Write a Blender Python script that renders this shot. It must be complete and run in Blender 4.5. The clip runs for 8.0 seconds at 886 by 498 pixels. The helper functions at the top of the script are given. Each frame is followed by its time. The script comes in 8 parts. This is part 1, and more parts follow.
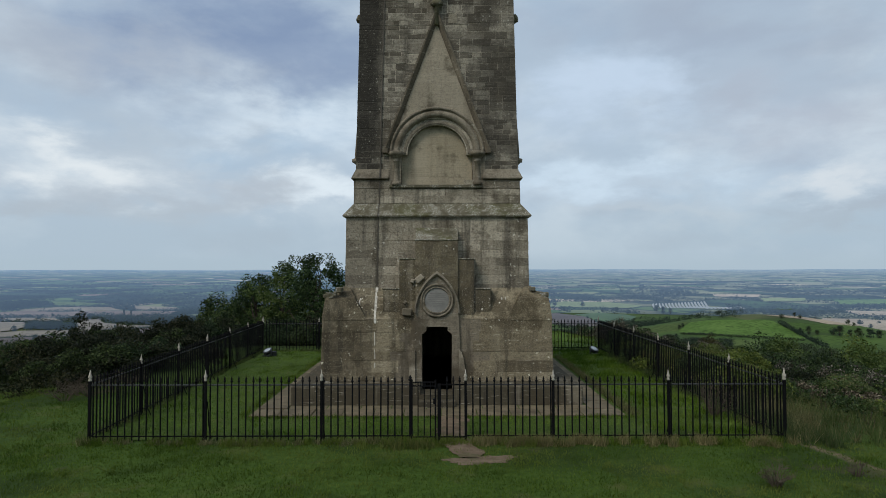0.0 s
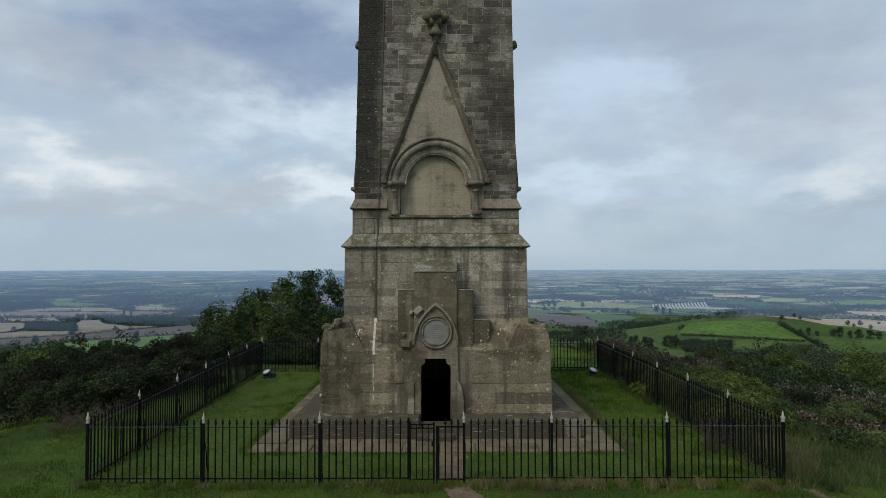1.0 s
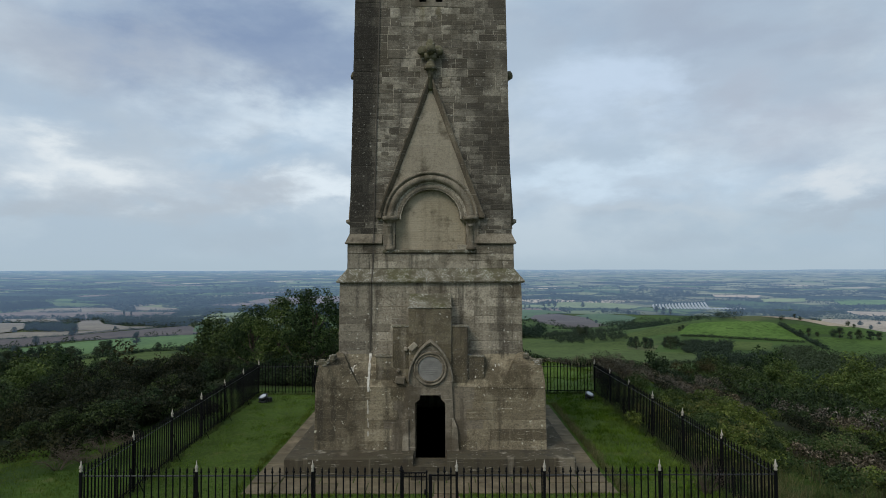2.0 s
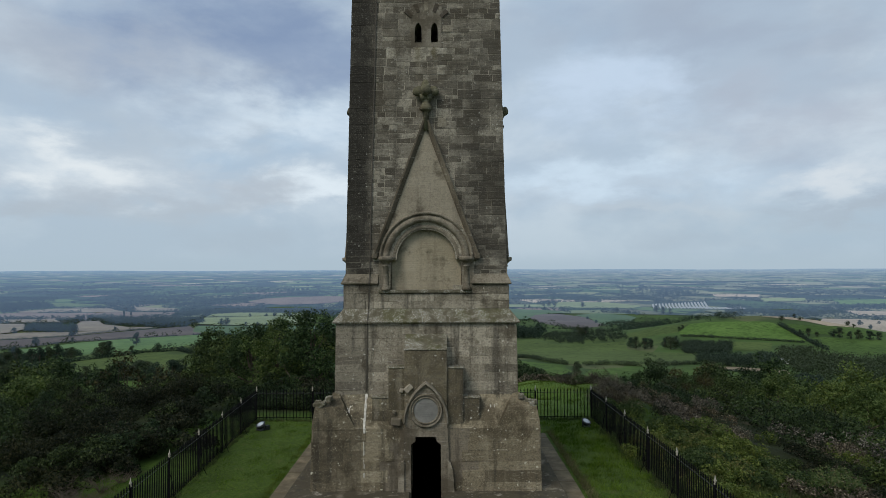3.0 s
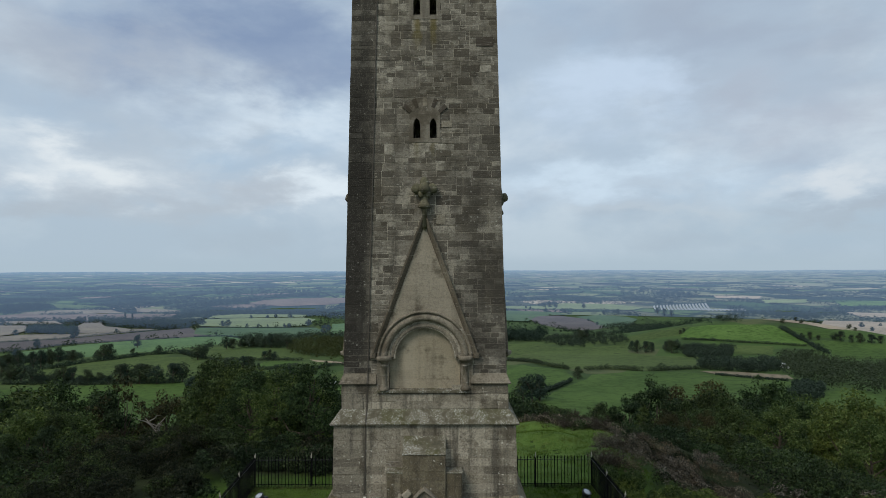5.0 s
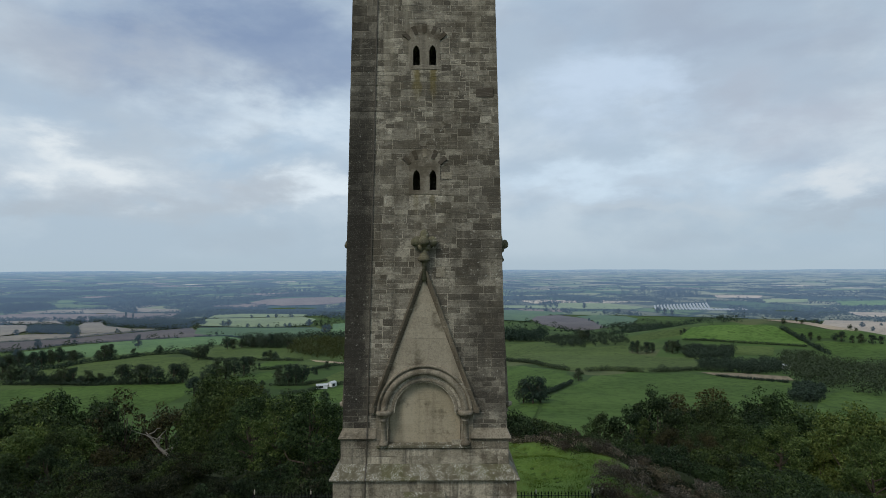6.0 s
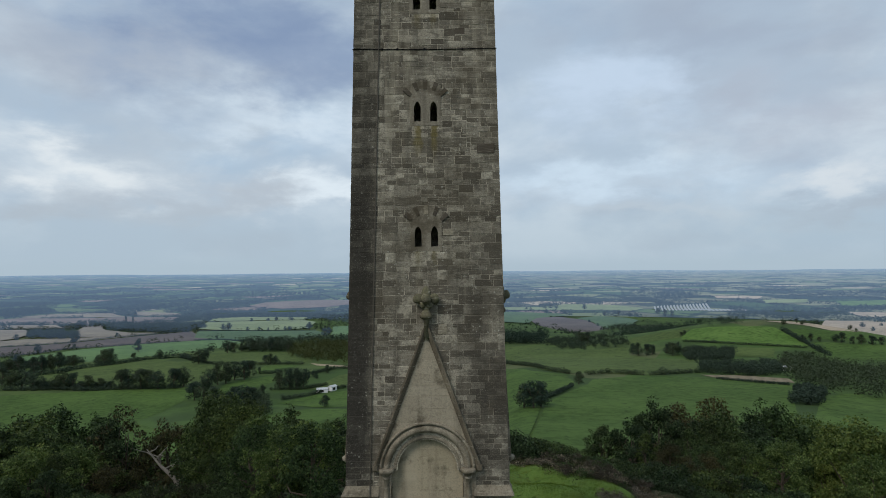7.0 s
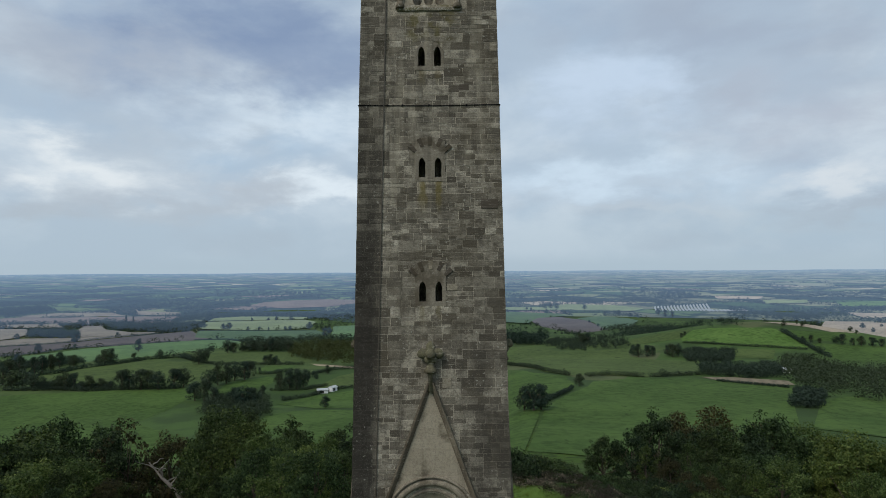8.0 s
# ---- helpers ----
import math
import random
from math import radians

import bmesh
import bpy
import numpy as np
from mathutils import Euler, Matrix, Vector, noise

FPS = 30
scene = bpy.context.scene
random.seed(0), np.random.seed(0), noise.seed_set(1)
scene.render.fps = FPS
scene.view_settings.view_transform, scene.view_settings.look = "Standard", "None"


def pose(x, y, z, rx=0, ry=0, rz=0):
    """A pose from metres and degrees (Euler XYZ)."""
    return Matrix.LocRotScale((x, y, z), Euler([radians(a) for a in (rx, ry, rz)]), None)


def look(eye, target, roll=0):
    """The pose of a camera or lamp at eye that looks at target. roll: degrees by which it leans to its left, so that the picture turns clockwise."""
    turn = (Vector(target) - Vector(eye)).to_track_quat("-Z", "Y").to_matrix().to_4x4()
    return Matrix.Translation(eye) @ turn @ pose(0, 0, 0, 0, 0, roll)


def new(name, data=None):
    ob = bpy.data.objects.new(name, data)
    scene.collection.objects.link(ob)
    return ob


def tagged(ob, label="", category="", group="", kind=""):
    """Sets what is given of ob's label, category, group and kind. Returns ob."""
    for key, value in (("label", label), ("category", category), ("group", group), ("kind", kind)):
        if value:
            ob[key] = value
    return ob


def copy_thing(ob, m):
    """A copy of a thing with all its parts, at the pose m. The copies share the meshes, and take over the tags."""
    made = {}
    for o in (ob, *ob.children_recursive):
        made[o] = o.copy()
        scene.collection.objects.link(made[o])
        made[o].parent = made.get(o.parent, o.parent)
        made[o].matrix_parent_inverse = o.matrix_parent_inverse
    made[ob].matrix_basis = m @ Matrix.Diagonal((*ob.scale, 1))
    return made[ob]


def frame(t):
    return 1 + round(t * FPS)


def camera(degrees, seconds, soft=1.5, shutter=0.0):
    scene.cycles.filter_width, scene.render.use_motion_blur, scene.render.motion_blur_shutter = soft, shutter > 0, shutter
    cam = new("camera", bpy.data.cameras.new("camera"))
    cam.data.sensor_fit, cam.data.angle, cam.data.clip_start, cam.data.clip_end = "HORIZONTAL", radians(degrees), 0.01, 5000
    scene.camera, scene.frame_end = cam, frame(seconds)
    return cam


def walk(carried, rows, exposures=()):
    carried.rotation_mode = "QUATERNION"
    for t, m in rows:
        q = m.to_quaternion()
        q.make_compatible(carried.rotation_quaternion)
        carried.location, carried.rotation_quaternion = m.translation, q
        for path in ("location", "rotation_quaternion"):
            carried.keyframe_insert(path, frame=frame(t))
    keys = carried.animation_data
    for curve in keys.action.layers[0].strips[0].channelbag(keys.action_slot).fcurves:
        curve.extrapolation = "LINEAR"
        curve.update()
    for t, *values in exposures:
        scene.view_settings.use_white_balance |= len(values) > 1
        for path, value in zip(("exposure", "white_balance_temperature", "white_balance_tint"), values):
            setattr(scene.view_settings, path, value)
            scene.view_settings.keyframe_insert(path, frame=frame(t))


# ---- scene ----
cam = camera(70.6, 8.0, soft=0.85)
PATH = [
    (0, (0.117, -25.428, 4.469), (0.121, -23.429, 4.531), -0.1),
    (0.5, (0.085, -25.426, 4.991), (0.09, -23.427, 5.052), 0.0),
    (1, (0.162, -25.437, 5.540), (0.166, -23.438, 5.603), -0.1),
    (1.5, (0.26, -25.432, 6.146), (0.263, -23.433, 6.209), -0.1),
    (3, (0.514, -25.64, 8.259), (0.518, -23.641, 8.320), -0.2),
    (3.5, (0.55, -25.587, 9.101), (0.552, -23.588, 9.165), -0.2),
    (4, (0.557, -25.65, 10.002), (0.558, -23.65, 10.062), -0.2),
    (4.5, (0.579, -25.614, 10.874), (0.58, -23.615, 10.938), -0.2),
    (6, (0.636, -25.436, 13.764), (0.635, -23.436, 13.824), -0.2),
    (6.5, (0.615, -25.431, 14.720), (0.615, -23.432, 14.785), -0.5),
    (7, (0.573, -25.526, 15.756), (0.573, -23.527, 15.821), -0.5),
    (7.5, (0.477, -25.615, 16.714), (0.476, -23.616, 16.779), -0.5),
    (8, (0.444, -25.864, 17.790), (0.443, -23.865, 17.853), -0.4),
]
walk(cam, [(t, look(eye, target, roll)) for t, eye, target, roll in PATH])
# ---- the lie of the land: a plateau with the monument, a scarp, a wide vale ----
LEFT_D = (0, 8, 20, 40, 60, 100, 200, 400, 700, 1200, 1800, 2600)
LEFT_Z = (0, -0.9, -4.0, -11, -19, -36, -68, -108, -134, -143, -148, -152)
RIGHT_D = (0, 10, 25, 40, 60, 100, 200, 320, 420, 600, 800, 1000, 1300, 1800, 2600)
RIGHT_Z = (0, -0.7, -3.2, -8, -15, -30, -55, -70, -76, -82, -96, -104, -122, -146, -152)
# beyond PLAIN_FROM the plain is built to a shrinking scale, so that forty kilometres of it end at PLAIN_TO
PLAIN_FROM, PLAIN_TO, PLAIN_TRUE, EYE_Z, PLAIN_Z = 2600.0, 4850.0, 40000.0, 11.0, -152.0


def true_range(d):
    """The distance that a built distance on the plain stands for."""
    k = (np.clip(d, PLAIN_FROM, PLAIN_TO) - PLAIN_FROM) / (PLAIN_TO - PLAIN_FROM)
    return PLAIN_FROM * (PLAIN_TRUE / PLAIN_FROM) ** k


def built_range(r):
    k = np.log(np.maximum(r, PLAIN_FROM) / PLAIN_FROM) / math.log(PLAIN_TRUE / PLAIN_FROM)
    return np.where(r < PLAIN_FROM, r, PLAIN_FROM + k * (PLAIN_TO - PLAIN_FROM))


def smooth(a, b, v):
    k = np.clip((v - a) / (b - a), 0, 1)
    return k * k * (3 - 2 * k)


def ground_z(x, y):
    """Height of the ground; x and y may be arrays."""
    x, y = np.asarray(x, float), np.asarray(y, float)
    side = np.where(x > 0, np.maximum(x - 11, 0) + 0.25 * np.clip(x - 11, 0, 60), np.maximum(-x - 14, 0))
    d = np.hypot(side, np.maximum(y - 11, 0))
    d = d + (np.hypot(x, y) - d) * smooth(600, 1500, d)
    right = smooth(-0.06, 0.16, np.arctan2(x, np.maximum(y, 1.0) + 12))
    z = (1 - right) * np.interp(d, LEFT_D, LEFT_Z) + right * np.interp(d, RIGHT_D, RIGHT_Z)
    back = smooth(-10, -90, y)
    z = z * (1 - back) + back * np.interp(d, LEFT_D, LEFT_Z) * 0.35
    z = z + 37 * np.exp(-((x - 500) / 200) ** 2 - ((y - 965) / 150) ** 2)
    z = z - 1.15 * smooth(11.5, 17.5, x) * smooth(-9, 0, y) * (1 - smooth(60, 140, d))
    r = np.hypot(x, y)
    z = np.where((r > PLAIN_FROM) & (y > 0), EYE_Z + (PLAIN_Z - EYE_Z) * r / true_range(r), z)
    far = smooth(80, 500, d) * (1 - smooth(1500, 2400, r))
    z = z + far * 5 * np.sin(x / 173 + 1.0) * np.sin(y / 211 + 0.5)
    rough = smooth(1.0, 9, d) * (1 - smooth(60, 200, d))
    z = z + rough * (0.25 * np.sin(x * 0.9 + 0.6 * y) + 0.22 * np.sin(0.7 * y - 0.35 * x + 2))
    return z + 0.03 * np.sin(x * 1.7 + 0.4) * np.sin(y * 1.3) * smooth(9.4, 10.5, np.maximum(np.abs(x), np.abs(y)))
# ---- light: a bright overcast sky with broken cloud, and a weak wide sun ----
def cloudy_world():
    world = bpy.data.worlds.new("overcast_sky")
    scene.world = world
    world.use_nodes = True
    nt = world.node_tree
    nt.nodes.clear()
    N, L = nt.nodes.new, nt.links.new

    def math_node(op, a, b=None, clamp=False):
        n = N("ShaderNodeMath")
        n.operation, n.use_clamp = op, clamp
        for k, v in enumerate((a, b)):
            if v is None:
                continue
            if isinstance(v, (int, float)):
                n.inputs[k].default_value = v
            else:
                L(v, n.inputs[k])
        return n.outputs[0]

    def ramp(v, stops):
        n = N("ShaderNodeValToRGB")
        while len(n.color_ramp.elements) < len(stops):
            n.color_ramp.elements.new(0.5)
        for e, (p, c) in zip(n.color_ramp.elements, stops):
            e.position, e.color = p, (*c, 1)
        n.color_ramp.interpolation = "EASE"
        L(v, n.inputs[0])
        return n.outputs[0]

    def mix(f, a, b):
        n = N("ShaderNodeMix")
        n.data_type = "RGBA"
        L(f, n.inputs[0])
        L(a, n.inputs[6])
        L(b, n.inputs[7])
        return n.outputs[2]

    tc = N("ShaderNodeTexCoord")
    sep = N("ShaderNodeSeparateXYZ")
    L(tc.outputs["Generated"], sep.inputs[0])
    dx, dy, dz = sep.outputs
    up = math_node("MAXIMUM", dz, 0.0)

    def noise_at(scale, detail, off, squash, rough=0.5):
        m = N("ShaderNodeMapping")
        m.inputs[1].default_value, m.inputs[3].default_value = off, squash
        L(tc.outputs["Generated"], m.inputs[0])
        n = N("ShaderNodeTexNoise")
        n.inputs["Scale"].default_value, n.inputs["Detail"].default_value = scale, detail
        n.inputs["Roughness"].default_value = rough
        n.inputs["Distortion"].default_value = 0.15
        L(m.outputs[0], n.inputs["Vector"])
        return n.outputs["Fac"]

    def rgb(c):
        n = N("ShaderNodeRGB")
        n.outputs[0].default_value = (*c, 1)
        return n.outputs[0]

    wide = noise_at(2.6, 4.0, SKY_OFF, (1, 1, 1.7))
    puff = noise_at(4.2, 6.0, (3.1, 7.7, 1.0), (1, 1, 1.7), 0.55)
    # clear blue between the clouds
    sky = N("ShaderNodeTexSky")
    sky.sky_type, sky.sun_disc = "NISHITA", False
    sky.sun_elevation, sky.sun_rotation = radians(SUN_UP), radians(SUN_ROUND)
    sky.altitude, sky.dust_density = 200, 3.0
    dim = N("ShaderNodeMix")
    dim.data_type, dim.blend_type = "RGBA", "MULTIPLY"
    dim.inputs[0].default_value = 1.0
    L(sky.outputs[0], dim.inputs[6])
    dim.inputs[7].default_value = (0.10, 0.10, 0.10, 1)
    half = N("ShaderNodeValue")
    half.outputs[0].default_value = 0.8
    blue = mix(half.outputs[0], dim.outputs[2], rgb((0.415, 0.56, 0.715)))
    cover = ramp(wide, ((0.38, (0, 0, 0)), (0.56, (1, 1, 1))))
    total = mix(math_node("MULTIPLY", cover, 0.8), blue, rgb((0.43, 0.525, 0.625)))
    lit = ramp(puff, ((0.45, (0, 0, 0)), (0.72, (1, 1, 1))))
    total = mix(math_node("MULTIPLY", lit, 0.75), total, rgb((0.64, 0.73, 0.80)))
    shade = ramp(noise_at(4.2, 5.0, (8.2, 1.4, 6.0), (1, 1, 2.4)), ((0.52, (0, 0, 0)), (0.70, (1, 1, 1))))
    total = mix(math_node("MULTIPLY", shade, 0.5), total, rgb((0.38, 0.435, 0.51)))
    # the cloud masses of the northern sky, by bearing and height, with torn edges
    ahead = math_node("MAXIMUM", dy, 0.05)
    torn = math_node("SUBTRACT", noise_at(5.0, 7.0, (1.3, 4.4, 2.2), (1, 1, 2.6), 0.58), 0.5)
    torn2 = math_node("SUBTRACT", noise_at(6.0, 7.0, (6.1, 0.7, 9.2), (1, 1, 2.2), 0.58), 0.5)
    east = math_node("ADD", math_node("DIVIDE", dx, ahead), math_node("MULTIPLY", torn, 0.75))
    height = math_node("ADD", math_node("DIVIDE", dz, ahead), math_node("MULTIPLY", torn2, 0.22))
    front = math_node("GREATER_THAN", dy, 0.05)
    for x, z, rx, rz, slant, k, tone in CLOUDS:
        u = math_node("DIVIDE", math_node("SUBTRACT", east, x), rx)
        w = math_node("DIVIDE", math_node("SUBTRACT", math_node("SUBTRACT", height, z), math_node("MULTIPLY", math_node("SUBTRACT", east, x), slant)), rz)
        r2 = math_node("ADD", math_node("MULTIPLY", u, u), math_node("MULTIPLY", w, w))
        mass = math_node("MULTIPLY", math_node("POWER", 0.14, r2), front)
        total = mix(math_node("MULTIPLY", mass, k), total, rgb(tone))
    # pale air low over the horizon
    low = ramp(up, ((0.0, (1, 1, 1)), (0.03, (0.6, 0.6, 0.6)), (0.13, (0, 0, 0))))
    total = mix(low, total, rgb(SKY_LOW))
    bg = N("ShaderNodeBackground")
    bg.inputs["Strength"].default_value = SKY_STRENGTH
    L(total, bg.inputs["Color"])
    out = N("ShaderNodeOutputWorld")
    L(bg.outputs[0], out.inputs["Surface"])


SKY_OFF = (2.4, 5.1, 0.3)
# bearing and height of the middle, half width, half height, slant, strength, colour
CLOUDS = (
    (-0.62, 0.36, 0.34, 0.13, -0.1, 0.75, (0.38, 0.43, 0.51)),
    (-0.33, 0.40, 0.32, 0.13, -0.05, 0.95, (0.215, 0.295, 0.45)),
    (-0.22, 0.34, 0.20, 0.07, 0.0, 0.55, (0.235, 0.315, 0.47)),
    (-0.22, 0.235, 0.22, 0.055, -0.1, 0.9, (0.64, 0.75, 0.85)),
    (-0.42, 0.20, 0.22, 0.07, 0.1, 0.5, (0.46, 0.52, 0.58)),
    (-0.62, 0.165, 0.22, 0.05, -0.12, 1.0, (0.72, 0.78, 0.82)),
    (-0.40, 0.115, 0.30, 0.035, 0.0, 0.7, (0.42, 0.47, 0.53)),
    (-0.23, 0.115, 0.15, 0.035, 0.05, 1.0, (0.70, 0.79, 0.86)),
    (-0.66, 0.095, 0.20, 0.025, 0.0, 0.6, (0.42, 0.46, 0.51)),
    (0.42, 0.40, 0.36, 0.11, 0.0, 0.75, (0.34, 0.41, 0.52)),
    (0.58, 0.25, 0.22, 0.09, 0.1, 0.7, (0.41, 0.46, 0.55)),
    (0.28, 0.29, 0.20, 0.08, 0.0, 0.8, (0.55, 0.67, 0.82)),
    (0.30, 0.135, 0.22, 0.05, 0.1, 0.85, (0.60, 0.73, 0.85)),
    (0.66, 0.15, 0.18, 0.04, 0.1, 0.9, (0.66, 0.72, 0.77)),
    (0.68, 0.10, 0.18, 0.025, 0.0, 0.7, (0.38, 0.43, 0.50)),
    (0.42, 0.085, 0.25, 0.025, 0.0, 0.5, (0.55, 0.62, 0.68)),
)
SKY_LOW, SKY_STRENGTH = (0.40, 0.50, 0.58), 1.04
SUN_UP, SUN_ROUND = 47, 219
cloudy_world()
sun = new("sun", bpy.data.lights.new("sun", "SUN"))
sun.data.energy, sun.data.angle, sun.data.color = 1.75, radians(25), (1.0, 0.95, 0.88)
sun.matrix_world = look((-23, -28, 39), (0, 0, 0))
scene.view_settings.exposure = 0.0
# ---- materials ----
class Mat:
    """A small builder for node materials."""

    def __init__(self, name, rough=0.85, metal=0.0, spec=0.3):
        self.m = bpy.data.materials.new(name)
        self.m.use_nodes = True
        self.nt = self.m.node_tree
        self.bsdf = self.nt.nodes["Principled BSDF"]
        self.bsdf.inputs["Roughness"].default_value = rough
        self.bsdf.inputs["Metallic"].default_value = metal
        self.bsdf.inputs["Specular IOR Level"].default_value = spec
        self.pos = self.node("ShaderNodeNewGeometry").outputs["Position"]

    def node(self, kind):
        return self.nt.nodes.new(kind)

    def link(self, a, b):
        self.nt.links.new(a, b)

    def noise(self, scale, detail=4.0, stretch=(1, 1, 1), rough=0.55, off=(0, 0, 0), vec=None):
        mp = self.node("ShaderNodeMapping")
        mp.inputs[1].default_value, mp.inputs[3].default_value = off, stretch
        self.link(vec or self.pos, mp.inputs[0])
        n = self.node("ShaderNodeTexNoise")
        n.inputs["Scale"].default_value, n.inputs["Detail"].default_value, n.inputs["Roughness"].default_value = scale, detail, rough
        self.link(mp.outputs[0], n.inputs["Vector"])
        return n.outputs["Fac"]

    def math(self, op, a, b=0.0, clamp=False):
        n = self.node("ShaderNodeMath")
        n.operation, n.use_clamp = op, clamp
        for k, v in enumerate((a, b)):
            if isinstance(v, (int, float)):
                n.inputs[k].default_value = v
            else:
                self.link(v, n.inputs[k])
        return n.outputs[0]

    def span(self, v, a, b, lo=0.0, hi=1.0):
        n = self.node("ShaderNodeMapRange")
        n.interpolation_type = "SMOOTHSTEP"
        self.link(v, n.inputs[0])
        for k, x in enumerate((a, b, lo, hi)):
            n.inputs[k + 1].default_value = x
        return n.outputs[0]

    def ramp(self, v, stops):
        n = self.node("ShaderNodeValToRGB")
        while len(n.color_ramp.elements) < len(stops):
            n.color_ramp.elements.new(0.5)
        for e, (p, c) in zip(n.color_ramp.elements, stops):
            e.position, e.color = p, (*c, 1)
        self.link(v, n.inputs[0])
        return n.outputs[0]

    def mix(self, f, a, b, mode="MIX"):
        n = self.node("ShaderNodeMix")
        n.data_type, n.blend_type = "RGBA", mode
        for k, v in ((0, f), (6, a), (7, b)):
            if isinstance(v, (int, float)):
                n.inputs[k].default_value = v
            elif isinstance(v, tuple):
                n.inputs[k].default_value = (*v, 1)
            else:
                self.link(v, n.inputs[k])
        return n.outputs[2]

    def xyz(self):
        n = self.node("ShaderNodeSeparateXYZ")
        self.link(self.pos, n.inputs[0])
        return n.outputs

    def chance(self):
        """A random number for each piece: an object of its own or an island of a joined mesh."""
        a = self.node("ShaderNodeObjectInfo").outputs["Random"]
        b = self.node("ShaderNodeNewGeometry").outputs["Random Per Island"]
        return self.math("FRACT", self.math("ADD", a, b))

    def done(self, colour, bump=None, strength=0.4, distance=0.02, rough=None):
        if isinstance(colour, tuple):
            self.bsdf.inputs["Base Color"].default_value = (*colour, 1)
        else:
            self.link(colour, self.bsdf.inputs["Base Color"])
        if bump is not None:
            n = self.node("ShaderNodeBump")
            n.inputs["Strength"].default_value, n.inputs["Distance"].default_value = strength, distance
            self.link(bump, n.inputs["Height"])
            self.link(n.outputs[0], self.bsdf.inputs["Normal"])
        if rough is not None:
            self.link(rough, self.bsdf.inputs["Roughness"])
        return self.m


def stone_material(name, tones, dirt=0.5, lichen=0.25, contrast=1.0, streak=True, flank=0.0, stain=0.72, smeared=False, scratch=1.0, fine=0.0, tint=(1.02, 1.0, 0.96)):
    """Weathered limestone: each block a tone of its own, rain streaks, soot, moss and lichen spots."""
    m = Mat(name, 0.92, spec=0.12)
    c = m.chance()
    base = m.ramp(c, tones)
    grain = m.noise(16.0, 6.0, rough=0.75)
    base = m.mix(m.span(grain, 0.42, 0.68, 0.0, 0.75 * contrast), base, (0.065, 0.056, 0.044))
    worn = m.noise(4.5, 5.0, (1, 1, 1.6), rough=0.65, off=(6, 6, 1))
    base = m.mix(m.span(worn, 0.50, 0.68, 0.0, 0.55 * contrast), base, (0.085, 0.075, 0.06))
    bed = m.noise(6.0, 6.0, (0.30, 0.30, 3.6), off=(4, 1, 2), rough=0.65)
    base = m.mix(m.span(bed, 0.57, 0.70, 0.0, 0.75 * contrast * scratch), base, (0.44, 0.41, 0.345))
    if smeared:
        # soot gathers in patches over many stones, and old pointing is smeared over their edges
        sooty = m.noise(1.7, 7.0, (1, 1, 1.5), off=(11, 4, 2), rough=0.7)
        base = m.mix(m.span(sooty, 0.48, 0.60, 0.0, 0.72), base, (0.082, 0.072, 0.058))
        daub = m.noise(3.1, 7.0, (1.0, 1.0, 2.6), off=(1, 8, 13), rough=0.72)
        base = m.mix(m.span(daub, 0.59, 0.64, 0.0, 0.65), base, (0.34, 0.305, 0.24))
    if streak:
        run = m.noise(1.5, 5.0, (1.9, 1.9, 0.13), off=(7, 3, 0), rough=0.6)
        base = m.mix(m.span(run, 0.49, 0.66, 0.0, dirt), base, (0.042, 0.038, 0.031))
        run2 = m.noise(0.9, 4.0, (2.0, 2.0, 0.18), off=(1, 9, 5))
        base = m.mix(m.span(run2, 0.55, 0.69, 0.0, 0.32), base, (0.40, 0.355, 0.275))
    blot = m.noise(0.7, 6.0, off=(2, 2, 8), rough=0.65)
    base = m.mix(m.span(blot, 0.50, 0.62, 0.0, stain), base, (0.065, 0.053, 0.036))
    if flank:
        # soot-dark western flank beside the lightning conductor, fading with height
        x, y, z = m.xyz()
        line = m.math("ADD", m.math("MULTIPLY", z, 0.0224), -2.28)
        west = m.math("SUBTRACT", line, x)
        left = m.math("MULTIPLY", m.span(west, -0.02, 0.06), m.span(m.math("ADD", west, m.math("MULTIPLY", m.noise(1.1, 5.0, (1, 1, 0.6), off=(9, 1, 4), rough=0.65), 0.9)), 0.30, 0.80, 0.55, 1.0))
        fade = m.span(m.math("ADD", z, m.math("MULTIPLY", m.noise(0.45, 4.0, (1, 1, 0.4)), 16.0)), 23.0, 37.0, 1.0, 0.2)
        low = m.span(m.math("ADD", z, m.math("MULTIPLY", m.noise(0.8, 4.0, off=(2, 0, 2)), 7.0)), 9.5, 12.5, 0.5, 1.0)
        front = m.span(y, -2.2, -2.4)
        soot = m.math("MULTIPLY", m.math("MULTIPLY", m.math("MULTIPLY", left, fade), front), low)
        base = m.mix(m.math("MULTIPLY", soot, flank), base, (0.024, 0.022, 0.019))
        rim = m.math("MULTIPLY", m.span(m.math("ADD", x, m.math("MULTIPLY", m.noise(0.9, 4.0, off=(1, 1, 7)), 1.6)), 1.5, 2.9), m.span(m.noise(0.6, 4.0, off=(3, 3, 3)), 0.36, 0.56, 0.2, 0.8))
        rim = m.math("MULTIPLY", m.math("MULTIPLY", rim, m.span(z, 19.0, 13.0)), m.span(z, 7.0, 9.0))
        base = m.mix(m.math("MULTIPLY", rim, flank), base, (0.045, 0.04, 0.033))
        # moss and rust runs under the lights and the belfry sill
        wob = m.math("MULTIPLY", m.math("SUBTRACT", m.noise(2.5, 4.0, (1, 1, 0.5), off=(4, 4, 4)), 0.5), 0.5)
